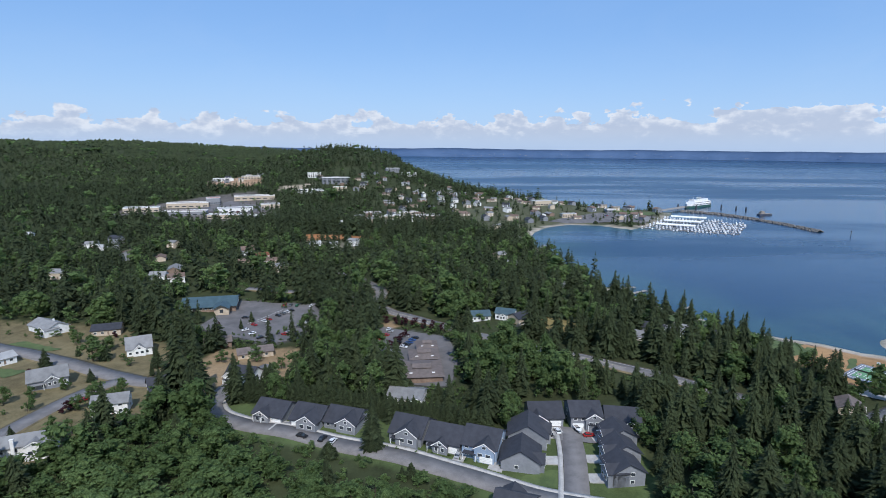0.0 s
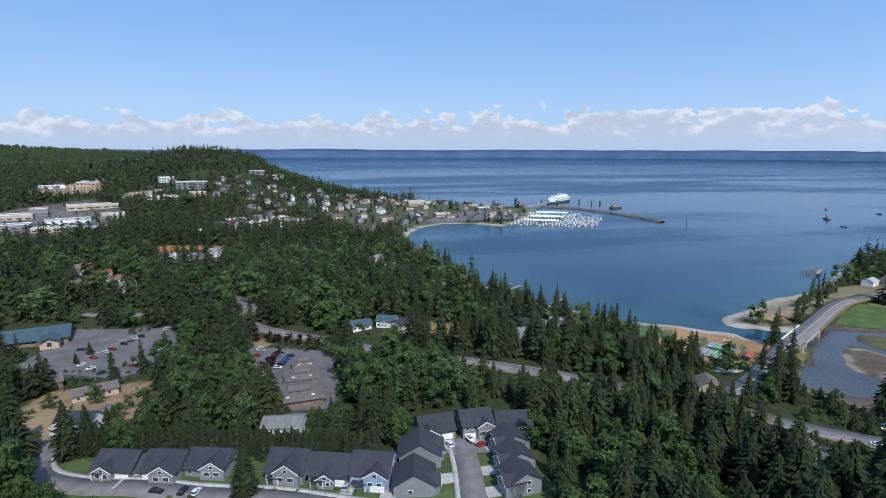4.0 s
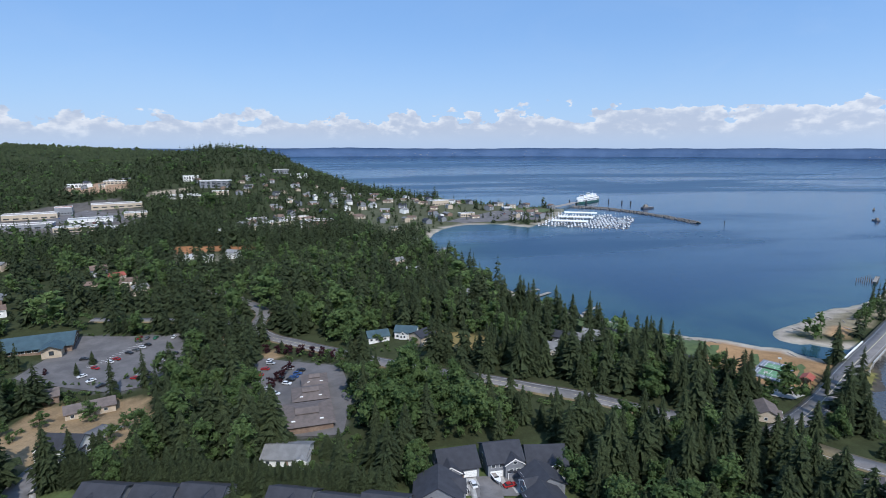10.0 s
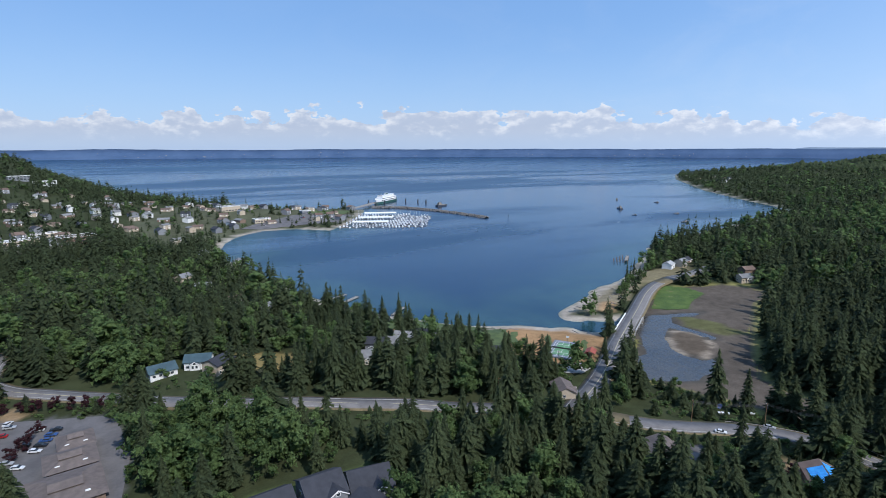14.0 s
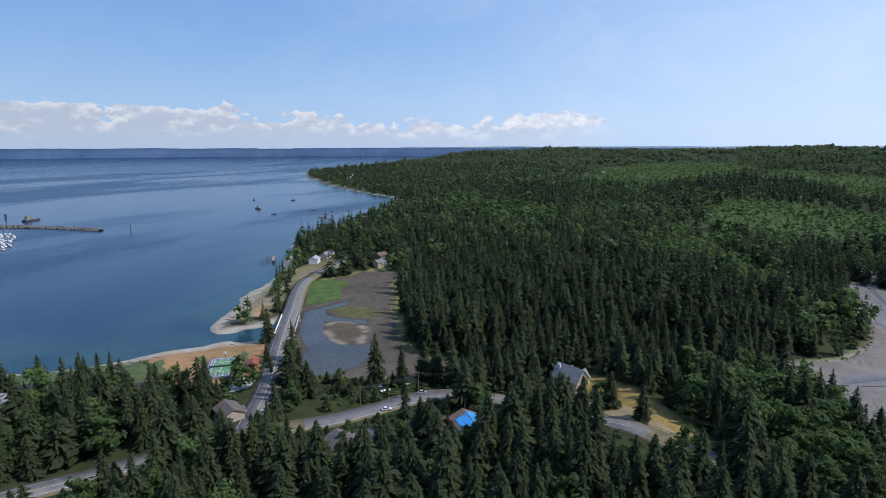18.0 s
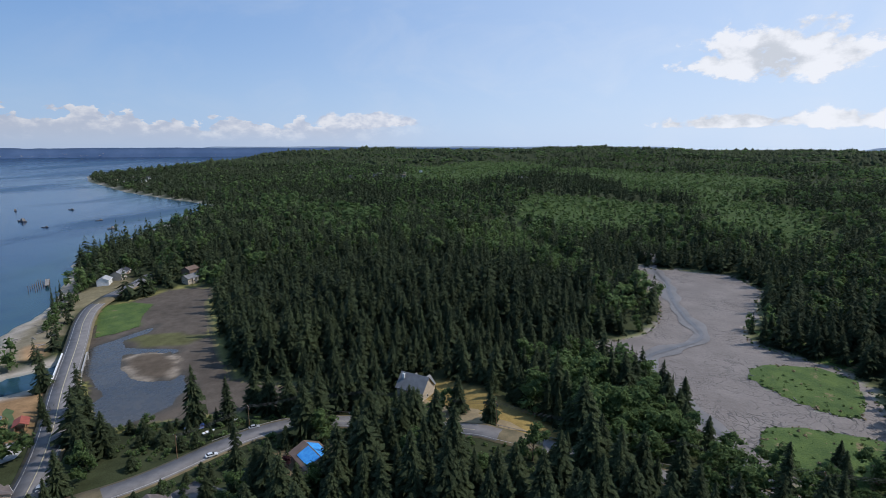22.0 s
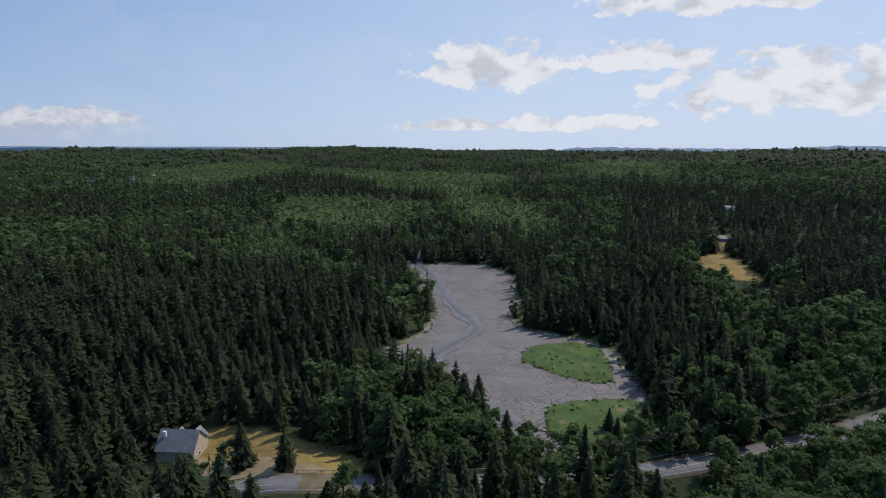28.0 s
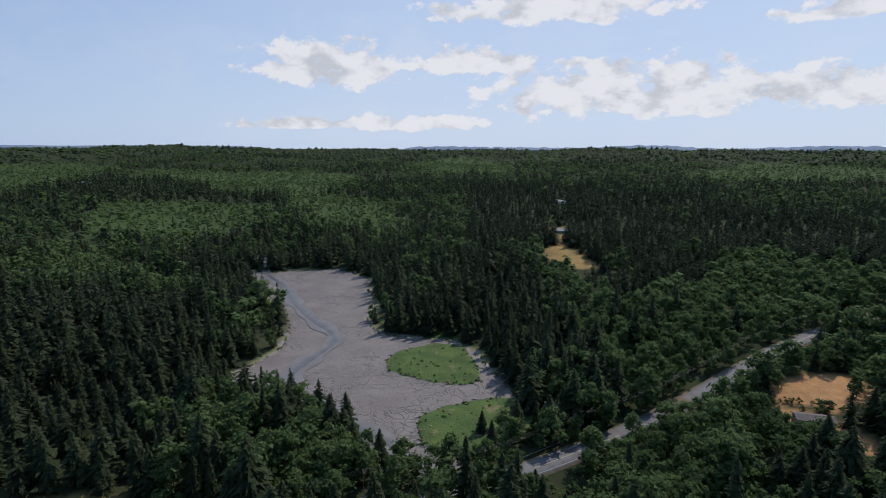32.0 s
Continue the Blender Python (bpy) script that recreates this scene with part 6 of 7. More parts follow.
def park(x, y, rz, tint, group=""):
    m = pose(x, y, height_at(x, y) + 0.36, 0, 0, rz)
    if tint not in CAR_OF:
        CAR_OF[tint] = make_car(tint)
        CAR_OF[tint].matrix_world = m
        ob = CAR_OF[tint]
    else:
        ob = copy_thing(CAR_OF[tint], m)
    ob["group"] = group or "parked cars"
    return ob


rand = random.Random(21)
for x, y, rz, tint in [(-52, 184, -20, "black"), (-40, 181, 70, "white"), (-44, 182.5, 70, "black"), (6, 173, 70, "silver"), (-153, 214, 60, "red"), (-152, 206, 62, "black"), (44.5, 190, 95, "white"), (56, 188, 10, "red"), (40, 187, -5, "black"), (-130, 340, 10, "black"),
                      (168, -240, -80, "black"), (214, 166, -55, "white"), (236, 158, -60, "silver"), (192, 215, 30, "silver"), (338, 304, 30, "white"), (252, 254, 32, "white"), (-50, 376, 80, "black"), (186, 172, 45, "silver"), (-33, 318, 60, "white"), (-24, 240, 20, "red")]:
    park(x, y, rz, tint)
for row, (ax, ay, bx, by, n) in enumerate([(-120, 328, -104, 356, 9), (-96, 312, -86, 342, 9), (-112, 367, -88, 365, 6), (-122, 318, -108, 304, 3), (-27, 272, -16, 300, 9), (-31, 276, -22, 304, 6), (-36, 300, -32, 314, 3)]):
    turn = math.degrees(math.atan2(by - ay, bx - ax)) + 90
    for k in range(n):
        if rand.random() < 0.85:
            s = (k + rand.uniform(-0.06, 0.06)) / max(n - 1, 1)
            park(ax + (bx - ax) * s, ay + (by - ay) * s, turn + rand.uniform(-4, 4) + 180 * rand.randint(0, 1), rand.choice(TINTS + ["white", "silver", "black"]), "cars in the car park")
# planted islands, plum trees and bay lines in the car parks
for k, (x, y, tall) in enumerate([(-24, 296, 6), (-26, 290, 6.5), (-28, 284, 6), (-21, 303, 5.5), (-30, 328, 6), (-24, 325, 7), (-18, 322, 7), (-12, 319, 6.5), (-6, 315, 6.5), (0, 311, 6), (-36, 331, 6), (8, 306, 6)]):
    tree("plum_tree", x, y, tall, tall * 1.25, k * 50, k, group="plum trees by the car park")
for k, (x, y, tall, kind) in enumerate([(-124, 335, 8, "fir_tree"), (-126, 322, 7, "fir_tree"), (-110, 361, 5, "leafy_tree"), (-100, 312, 4, "leafy_tree"), (-97, 318, 4.5, "leafy_tree"), (-90, 350, 5, "leafy_tree"), (-140, 322, 4, "plum_tree"), (-86, 306, 6, "leafy_tree")]):
    tree(kind, x, y, tall, tall * 1.1, k * 70, k, group="trees in the car park")
for k in range(16):
    a, b = Vector((-121, 329)), Vector((-104, 357))
    p = a.lerp(b, k / 15)
    part("bay_line", boxes((0, 0, 0, 4.6, 0.14, 0.03)), "paint_white", None).matrix_world = pose(p.x - 4, p.y + 2, height_at(p.x - 4, p.y + 2) + 0.36, 0, 0, -30)
for o in [o for o in scene.objects if o.name.split(".")[0] == "bay_line"]:
    tagged(o, "white painted parking bay line on asphalt", "marking", "bay lines", "structure")


# ---- hedges and shrubs ----
rand = random.Random(61)


def shrub_row(ax, ay, bx, by, n, low, high, group, kind="leafy_tree", label="low green garden shrub"):
    for k in range(n):
        s = (k + rand.uniform(-0.3, 0.3)) / max(n - 1, 1)
        x, y, tall = ax + (bx - ax) * s + rand.uniform(-0.8, 0.8), ay + (by - ay) * s + rand.uniform(-0.8, 0.8), rand.uniform(low, high)
        ob = tree(kind, x, y, tall, tall * (1.3 if kind == "leafy_tree" else 0.9), rand.uniform(0, 360), k, label, group)
        ob.name = "shrub" if kind == "leafy_tree" else "cypress"
        ob["category"] = "shrub"


shrub_row(-150, 316, -84, 300, 22, 1.2, 2.6, "hedge south of the car park")
shrub_row(-146, 372, -92, 374, 14, 1.5, 3.0, "hedge north of the car park")
shrub_row(-118, 288, -94, 290, 9, 2.6, 4.2, "row of slim cypresses", "fir_tree", "slim dark upright cypress")
shrub_row(147, -170, 116, -182, 13, 1.6, 3.0, "hedge beside the dry field")
shrub_row(-26, 231, 6, 224, 13, 1.4, 3.2, "shrubs behind the clinic", label="yellow-green flowering shrub behind the clinic")
shrub_row(210, 32, 204, -2, 7, 2.0, 3.0, "row of slim cypresses by the road", "fir_tree", "slim dark upright cypress")
shrub_row(238, 216, 250, 180, 10, 2.0, 4.0, "scrub between road and lagoon")
shrub_row(256, 150, 262, 120, 9, 2.0, 4.0, "scrub between road and lagoon")
shrub_row(186, 178, 214, 158, 8, 1.2, 2.6, "shrubs along the roadside gardens")
shrub_row(205, 148, 222, 134, 10, 4.0, 5.5, "clipped conifer hedge by the road", "fir_tree", "clipped dark conifer in a hedge")
# tall conifer hedge behind the terrace, a maple and a fir in its front gardens
for k in range(24):
    s = k / 23
    tall = rand.uniform(7.6, 9.4)
    tree("fir_tree", -79 + 72 * s + rand.uniform(-0.6, 0.6), 219 - 20 * s + rand.uniform(-0.8, 0.8), tall, rand.uniform(15, 19), rand.uniform(0, 360), k, "dense dark conifer grown together into a hedge", "conifer hedge behind the terrace")
tree("fir_tree", -25, 177, 15, 17, 40, 3, "full dark fir in a front garden")
# maples along the near side of the hill road
for k, (x, y) in enumerate([(176, -50), (171, -74), (170, -92), (163, -108), (158, -126), (156, -146), (149, -168), (150, -196), (146, -222)]):
    tall = rand.uniform(8.5, 13)
    tree("leafy_tree", x, y, tall, tall * rand.uniform(1.05, 1.35), k * 53.0, k, "broad green maple beside the hill road", "maples along the hill road")
shrub_row(-20, 178, 20, 168, 12, 0.8, 1.6, "front garden shrubs of the terrace")
shrub_row(30, 176, 40, 194, 7, 0.8, 1.8, "front garden shrubs of the terrace")
shrub_row(206, 290, 222, 322, 9, 1.2, 2.4, "shrubs of the beach gardens")
shrub_row(236, 246, 268, 264, 9, 3.0, 5.0, "dark shrubs along the bridge road", "fir_tree", "bushy dark conifer by the road")


# ---- bridge, court and shore ----
def rowing_boat(x, y, rz, mat, label):
    root = thing("rowing_boat", pose(x, y, height_at(x, y) + 0.1, 0, 0, rz), label, "boat", "boats drawn up by the lagoon")
    bm = prism(bmesh.new(), [(-2.4, -0.8), (1.0, -0.95), (2.2, -0.5), (2.8, 0), (2.2, 0.5), (1.0, 0.95), (-2.4, 0.8)], 0.0, 0.75)
    for v in bm.verts:
        if v.co.z < 0.3:
            v.co.x, v.co.y = v.co.x * 0.85, v.co.y * 0.5
    part("hull", bm, mat, root)
    for k in (-1.2, 0.4):
        part("thwart", boxes((k, 0, 0.78, 0.4, 1.5, 0.08)), "wood_brown", root)


for x, y, rz, mat, words in ((240, 182, 20, "sail_cover", "blue covered rowing boat drawn up on the bank"), (237, 187, 30, "sail_cover", "blue covered rowing boat drawn up on the bank"), (233, 176, -40, "hull_white", "white rowing boat lying beside the road"), (246, 172, -50, "hull_white", "white rowing boat lying beside the road")):
    rowing_boat(x, y, rz, mat, words)


def bridge():
    root = thing("road_bridge", pose(BRIDGE_AT.x, BRIDGE_AT.y, 0, 0, 0, 30), "concrete road bridge with white parapets over the inlet", "bridge")
    part("deck", boxes((0, 0, 4.3, 40, 12.2, 0.7)), "concrete", root)
    for s in (-1, 1):
        part("parapet", boxes((-2 if s > 0 else 0, s * 6.0, 5.25, 44 if s > 0 else 30, 0.45, 1.0), (-2 if s > 0 else 0, s * 6.0, 5.8, 44 if s > 0 else 30, 0.6, 0.14)), "trim_white" if s > 0 else "concrete", root)
        for k in range(10):
            slab("parapet_post", "concrete", root, -18 + 4 * k, s * 6.32, 5.2, 0.35, 0.2, 1.1)
    for x in (-9, 9):
        part("pier", boxes((x, 0, 1.6, 1.2, 10.5, 5.0), (x, 0, 3.8, 1.8, 11.5, 0.6)), "concrete", root)
    for s in (-1, 1):
        part("abutment", boxes((s * 19.5, 0, 2.0, 3.0, 12.0, 4.6)), "concrete", root)


bridge()
for off, mat, words, wide in ((0.0, "paint_yellow", "double yellow centre line", 0.30), (-4.3, "paint_worn", "worn white edge line", 0.18), (4.3, "paint_worn", "worn white edge line", 0.18)):
    ob, _ = ribbon("road_marking", ROADS["bridge_road"][0][1:], wide, mat, 0.40, words + " of the bridge road", 4.0, off, deck)
for off, mat, words in ((0.0, "paint_yellow", "yellow centre line"), (-3.5, "paint_worn", "worn white edge line"), (3.5, "paint_worn", "worn white edge line")):
    ribbon("road_marking", ROADS["bay_road"][0][2:], 0.2, mat, 0.40, words + " of the bay road", 4.0, off)


def guard_rail(line, shift, label):
    """Posts and a rail along a road's edge."""
    root = thing("guard_rail", Matrix.Identity(4), label, "guard rail")
    pts = [Vector(p) for p in line]
    spots = []
    for a, b in zip(pts, pts[1:]):
        side = Vector((-(b - a).y, (b - a).x)).normalized() * shift
        n = max(1, int((b - a).length / 4))
        spots += [a.lerp(b, k / n) + side for k in range(n)]
    zs = [height_at(p.x, p.y) for p in spots]
    rail = bmesh.new()
    for p, q, z0, z1 in zip(spots, spots[1:], zs, zs[1:]):
        tube(rail, (p.x, p.y, z0 + 0.95), (q.x, q.y, z1 + 0.95), 0.14, 0.14, 4)
    part("rail", rail, "wood_grey", root)
    for p, z in zip(spots, zs):
        slab("post", "wood_grey", root, p.x, p.y, z + 0.5, 0.2, 0.2, 1.1)


guard_rail([(222, 168), (240, 148), (246, 130), (243, 108), (236, 85)], 4.2, "low grey guard rail beside the lagoon road")
guard_rail([(227, 62), (219, 30), (209, -5), (195, -47), (186, -90)], 3.5, "low grey guard rail beside the mudflat road")


def court():
    root = thing("sports_court", pose(227, 269.5, height_at(227, 269.5) + 0.45, 0, 0, 34), "blue and green painted sports court with white lines", "court")
    part("slab", boxes((0, 0, -0.35, 27.5, 15.5, 0.7)), "court_blue", root, "blue painted surround")
    part("playing_field", boxes((0, 0, 0.03, 19.5, 9.0, 0.06)), "court_green", root, "green painted playing field")
    for x, y, sx, sy in ((0, 4.9, 24, 0.22), (0, -4.9, 24, 0.22), (0, 6.3, 24, 0.22), (0, -6.3, 24, 0.22), (-12, 0, 0.22, 12.6), (12, 0, 0.22, 12.6), (-6.4, 0, 0.18, 9.8), (6.4, 0, 0.18, 9.8), (0, 0, 12.8, 0.18), (-9, 1.8, 6, 0.16), (-9, -1.8, 6, 0.16), (9, 1.8, 6, 0.16), (9, -1.8, 6, 0.16)):
        slab("line", "paint_white", root, x, y, 0.08, sx, sy, 0.03)
    net = slab("net", "metal_dark", root, 0, 0, 0.5, 0.06, 12.8, 0.95)
    for s in (-1, 1):
        part("post", tube(bmesh.new(), (0, s * 6.5, 0), (0, s * 6.5, 1.1), 0.06, 0.06), "metal_dark", root)
        hoop = part("hoop_post", tube(bmesh.new(), (s * 13.2, 0, 0), (s * 13.2, 0, 3.4), 0.09, 0.07), "metal_dark", root)
        part("backboard", boxes((s * 12.9, 0, 3.1, 0.06, 1.7, 1.0)), "trim_white", hoop)


court()
patch("pavement", [(208, 252), (222, 252), (226, 244), (212, 240), (204, 246)], "concrete", 0.3, "pale gravel forecourt beside the court")
patch("lawn", [(152, 372), (176, 384), (214, 338), (226, 322), (214, 300), (196, 290), (180, 320)], "lawn", 0.14, "patchy green grass strip behind the beach")
for k in range(4):  # worn green strips across the dry park
    o = Vector((196 + 13 * k, 332 - 17 * k))
    patch("lawn", [(o.x - 3, o.y - 22), (o.x + 2, o.y - 24 + k), (o.x + 17, o.y - 6), (o.x + 14, o.y - 2 - k)], "lawn", 0.17 + 0.004 * k, "worn green strip across the dry park")
patch("pavement", [(178, 174), (198, 165), (191, 150), (178, 158)], "lot_asphalt", 0.2, "grey asphalt drive between gardens", 4.0)
patch("lawn", [(205, 258), (218, 252), (212, 244), (196, 250)], "lawn", 0.2, "green lawn by the court")
patch("lawn", [(306, -152), (300, -142), (338, -122), (372, -120), (372, -130)], "marsh_grass", 0.2, "strip of marsh grass under the trees")
patch("lawn", MARSH, "marsh_grass", 0.25, "green salt-marsh at the lagoon's head", 3.0)
patch("lawn", [(228, 44), (262, 92), (252, 96), (226, 66)], "dry_grass", 0.15, "dry yellow lawn beside the road")
patch("pavement", [(43, 184), (57, 183), (64, 187), (66, 191), (56, 194), (42, 195), (38, 191)], "asphalt", 0.39, "asphalt turning head of the close", 4.0)
for k, (x, y, w, d, rz) in enumerate([(-63, 193, 5, 8, -18), (-53, 189, 5, 9, -18), (7, 174, 4, 8, -20), (19.5, 169, 5, 9, -20), (40, 188, 9, 5, 0), (37, 171, 8, 5, 0), (56, 187, 8, 5, 0), (55, 173, 8, 5, 0), (53, 162, 8, 5, 0), (66, 188, 5, 7, -8), (44, 191, 5, 6, 3), (53, 191, 5, 6, 0), (-90, 240, 9, 9, -10)]):
    part("pavement", boxes((0, 0, 0, w, d, 0.5)), "concrete", None).matrix_world = pose(x, y, height_at(x, y) + 0.1, 0, 0, rz)
for o in [o for o in scene.objects if o.name.split(".")[0] == "pavement" and not o.get("label")]:
    tagged(o, "pale concrete drive in front of a garage", "pavement", kind="structure")
for k, poly in enumerate([[(-12, 176), (4, 172), (4, 168), (-12, 174)], [(10, 168), (17, 166), (15, 161), (9, 163)], [(36, 165), (41, 165), (40, 157), (30, 156), (22, 160)], [(34, 198), (44, 200), (40, 195), (33, 194)], [(53, 197), (64, 196), (62, 193), (53, 194)], [(54, 168), (58, 168), (57, 164), (53, 165)],
                          [(-74, 194), (-66, 192), (-68, 196), (-74, 198)], [(-234, 286), (-206, 276), (-216, 268), (-240, 278)], [(-224, 250), (-200, 246), (-206, 238), (-226, 240)]]):
    patch("lawn", poly, "lawn", 0.24, "small mown green front lawn", 3.0)


def playhouse(x, y, rz):
    root = thing("play_shelter", pose(x, y, height_at(x, y), 0, 0, rz), "small shelter with a red roof on dry ground", "shelter")
    part("roof", roof_of(bmesh.new(), 0, 0, 7, 5, 2.6, 1.3, "x", 0.4, 0.2), "red_roof", root)
    for sx in (-3, 3):
        for sy in (-2, 2):
            slab("post", "wood_brown", root, sx, sy, 1.2, 0.22, 0.22, 2.9)
    part("back_wall", boxes((0, 2.2, 1.2, 6.4, 0.2, 2.4)), "siding_brown", root)


playhouse(234, 255, 34)


def jetty(line, wide, z, label, name="jetty"):
    """A plank walkway on piles."""
    root = thing(name, Matrix.Identity(4), label, "jetty")
    for a, b in zip(line, line[1:]):
        a, b = Vector(a), Vector(b)
        turn = math.degrees(math.atan2((b - a).y, (b - a).x))
        c = (a + b) / 2
        part("deck", boxes((c.x, c.y, z, (b - a).length, wide, 0.25, turn)), "wood_grey", root)
        n = max(1, int((b - a).length / 9))
        for k in range(n + 1):
            p = a.lerp(b, k / n)
            for s in (-1, 1):
                o = Vector((-(b - a).y, (b - a).x)).normalized() * s * wide * 0.45
                part("pile", tube(bmesh.new(), (p.x + o.x, p.y + o.y, -3), (p.x + o.x, p.y + o.y, z + 0.5), 0.18, 0.16), "wood_brown", root)
    return root


jetty([(148, 452), (170, 462)], 2.6, 1.0, "grey plank jetty running out from the beach")
jetty([(158, 440), (176, 452)], 3.4, 0.6, "pale floating dock beside the jetty")
jetty([(178, 392), (194, 404)], 2.2, 0.9, "narrow plank jetty from the beach")
for k in range(14):
    x, y = 462 + (k % 7) * 4.2, 428 + (k // 7) * 6 + (k % 7) * 1.5
    ob = part("old_pile", tube(bmesh.new(), (0, 0, -4), (0.2, 0.1, 2.6 + (k * 7 % 5) * 0.4), 0.28, 0.22), "wood_brown")
    ob.matrix_world = pose(x, y, 0)
    tagged(ob, "weathered bare timber pile standing in the water", "pile", "old pier piles")
jetty([(470, 424), (492, 440)], 3.0, 2.4, "ruined old timber pier on bare piles")
rand = random.Random(33)
for k in range(40):  # driftwood along the high-water line
    i = rand.choice([(214, 340), (244, 322), (262, 310), (300, 334), (330, 345), (360, 358), (228, 333), (276, 300), (318, 326), (190, 374), (340, 336)])
    x, y = i[0] + rand.uniform(-14, 14), i[1] + rand.uniform(-6, 3)
    if float(inside_by(SEA, np.array([x]), np.array([y]))[0]) > -3:
        continue
    ob = part("driftwood", tube(bmesh.new(), (-rand.uniform(1.5, 5), 0, 0.25), (rand.uniform(1.5, 4), 0, 0.3), 0.3, 0.18), "wood_grey")
    ob.matrix_world = pose(x, y, height_at(x, y), 0, 0, rand.uniform(0, 180))
    tagged(ob, "bleached driftwood log lying on the beach", "driftwood", "driftwood logs")
for k in range(46):  # logs strewn on the marsh islets
    poly = (ISLE_A, ISLE_B)[k % 2]
    a, b = rand.choice(list(zip(poly, poly[1:])))
    s = rand.random()
    x, y = a[0] + (b[0] - a[0]) * s + rand.uniform(-2, 2), a[1] + (b[1] - a[1]) * s + rand.uniform(-2, 2)
    ob = part("driftwood", tube(bmesh.new(), (-rand.uniform(0.8, 2.5), 0, 0.2), (rand.uniform(0.8, 2.5), 0, 0.25), 0.25, 0.15), "wood_grey")
    ob.matrix_world = pose(x, y, height_at(x, y) + 0.1, 0, 0, rand.uniform(0, 180))
    tagged(ob, "bleached driftwood log at the edge of the marsh", "driftwood", "driftwood logs")


# ---- poles and wires ----
def pole(x, y, rz, tall=11.0):
    root = thing("utility_pole", pose(x, y, height_at(x, y), 0, 0, rz), "brown wooden utility pole with a crossarm", "pole", "utility poles")
    part("pole", tube(bmesh.new(), (0, 0, -0.5), (0, 0, tall), 0.17, 0.11, 8), "wood_brown", root)
    part("crossarm", boxes((0, 0, tall - 0.8, 0.12, 2.4, 0.14)), "wood_brown", root)
    for k in (-1, 0, 1):
        part("insulator", tube(bmesh.new(), (0, k * 1.0, tall - 0.72), (0, k * 1.0, tall - 0.5), 0.06, 0.05), "trim_white", root)
    part("transformer", tube(bmesh.new(), (0.35, 0, tall - 2.6), (0.35, 0, tall - 1.7), 0.22, 0.22, 8), "metal_dark", root)


POLES = [(212, 178), (236, 160), (250, 140), (250, 112), (240, 84), (230, 58), (222, 28), (212, -8), (198, -50), (189, -92), (178, -150), (171, -212), (162, -285)]
spots = []
for (x, y), (u, v) in zip(POLES, POLES[1:] + [(150, -350)]):
    pole(x, y, math.degrees(math.atan2(v - y, u - x)))
    spots.append(Vector((x, y, height_at(x, y) + 10.4)))
wires = thing("power_line", Matrix.Identity(4), "thin dark power lines sagging between poles", "power line")
for a, b in zip(spots, spots[1:]):
    t = (b - a).normalized()
    side = Vector((-t.y, t.x, 0))
    for k in (-1, 0, 1):
        verts, faces = [], []
        for i in range(7):
            p = a.lerp(b, i / 6) + side * k - Vector((0, 0, 4.8 * i / 6 * (1 - i / 6)))
            verts += [p + Vector((0, 0, 0.04)), p + side * 0.035 - Vector((0, 0, 0.02)), p - side * 0.035 - Vector((0, 0, 0.02))]
            if i:
                faces += [(3 * i - 3 + j, 3 * i - 3 + (j + 1) % 3, 3 * i + (j + 1) % 3, 3 * i + j) for j in range(3)]
        new("wire", mesh_from("wire", verts, faces, "metal_dark")).parent = wires
for x, y in [(-52, 360), (-86, 226), (-97, 205), (100, 272), (150, 232)]:
    pole(x, y, 40)

# ---- marina ----
U = Vector((0.62, 0.785))  # along the docks, away from the shore bulkhead
Wd = Vector((0.86, -0.51))  # along the main walkway, out to sea


def make_boat(sail, tint):
    root = thing("sailing_boat" if sail else "motor_boat", Matrix.Identity(4), "white moored %s with a %s" % (("sailing boat", "bare mast and blue sail cover") if sail else ("motor boat", "low cabin")), "boat", "boats in the marina")
    bm = prism(bmesh.new(), [(-4.6, -1.2), (1.5, -1.5), (3.8, -0.8), (5.2, 0), (3.8, 0.8), (1.5, 1.5), (-4.6, 1.2)], -0.3, 1.1)
    for v in bm.verts:
        if v.co.z < 0:
            v.co.x, v.co.y = v.co.x * 0.88, v.co.y * 0.6
    part("hull", bm, tint, root)
    if sail:
        part("cabin", boxes((0.4, 0, 1.4, 4.2, 1.7, 0.6)), "hull_white", root)
        mast = part("mast", tube(bmesh.new(), (0.9, 0, 1), (0.9, 0, 11.5), 0.08, 0.05, 5), "trim_white", root)
        part("boom", boxes((-1.6, 0, 2.5, 4.6, 0.4, 0.45)), "sail_cover", mast)
    else:
        part("cabin", boxes((-0.4, 0, 1.9, 4.6, 2.2, 1.6), (-0.8, 0, 2.9, 2.6, 1.8, 0.5)), "hull_white", root)
        part("cabin_glass", boxes((-0.4, 0, 2.1, 4.7, 2.28, 0.55)), "glass_dark", root)
    return root


BOATS = {}


def moor(kind, x, y, rz, size=1.0):
    m = pose(x, y, 0, 0, 0, rz)
    if kind not in BOATS:
        BOATS[kind] = make_boat(kind[0], kind[1])
        BOATS[kind].matrix_world = m
        return BOATS[kind]
    ob = copy_thing(BOATS[kind], m)
    return ob


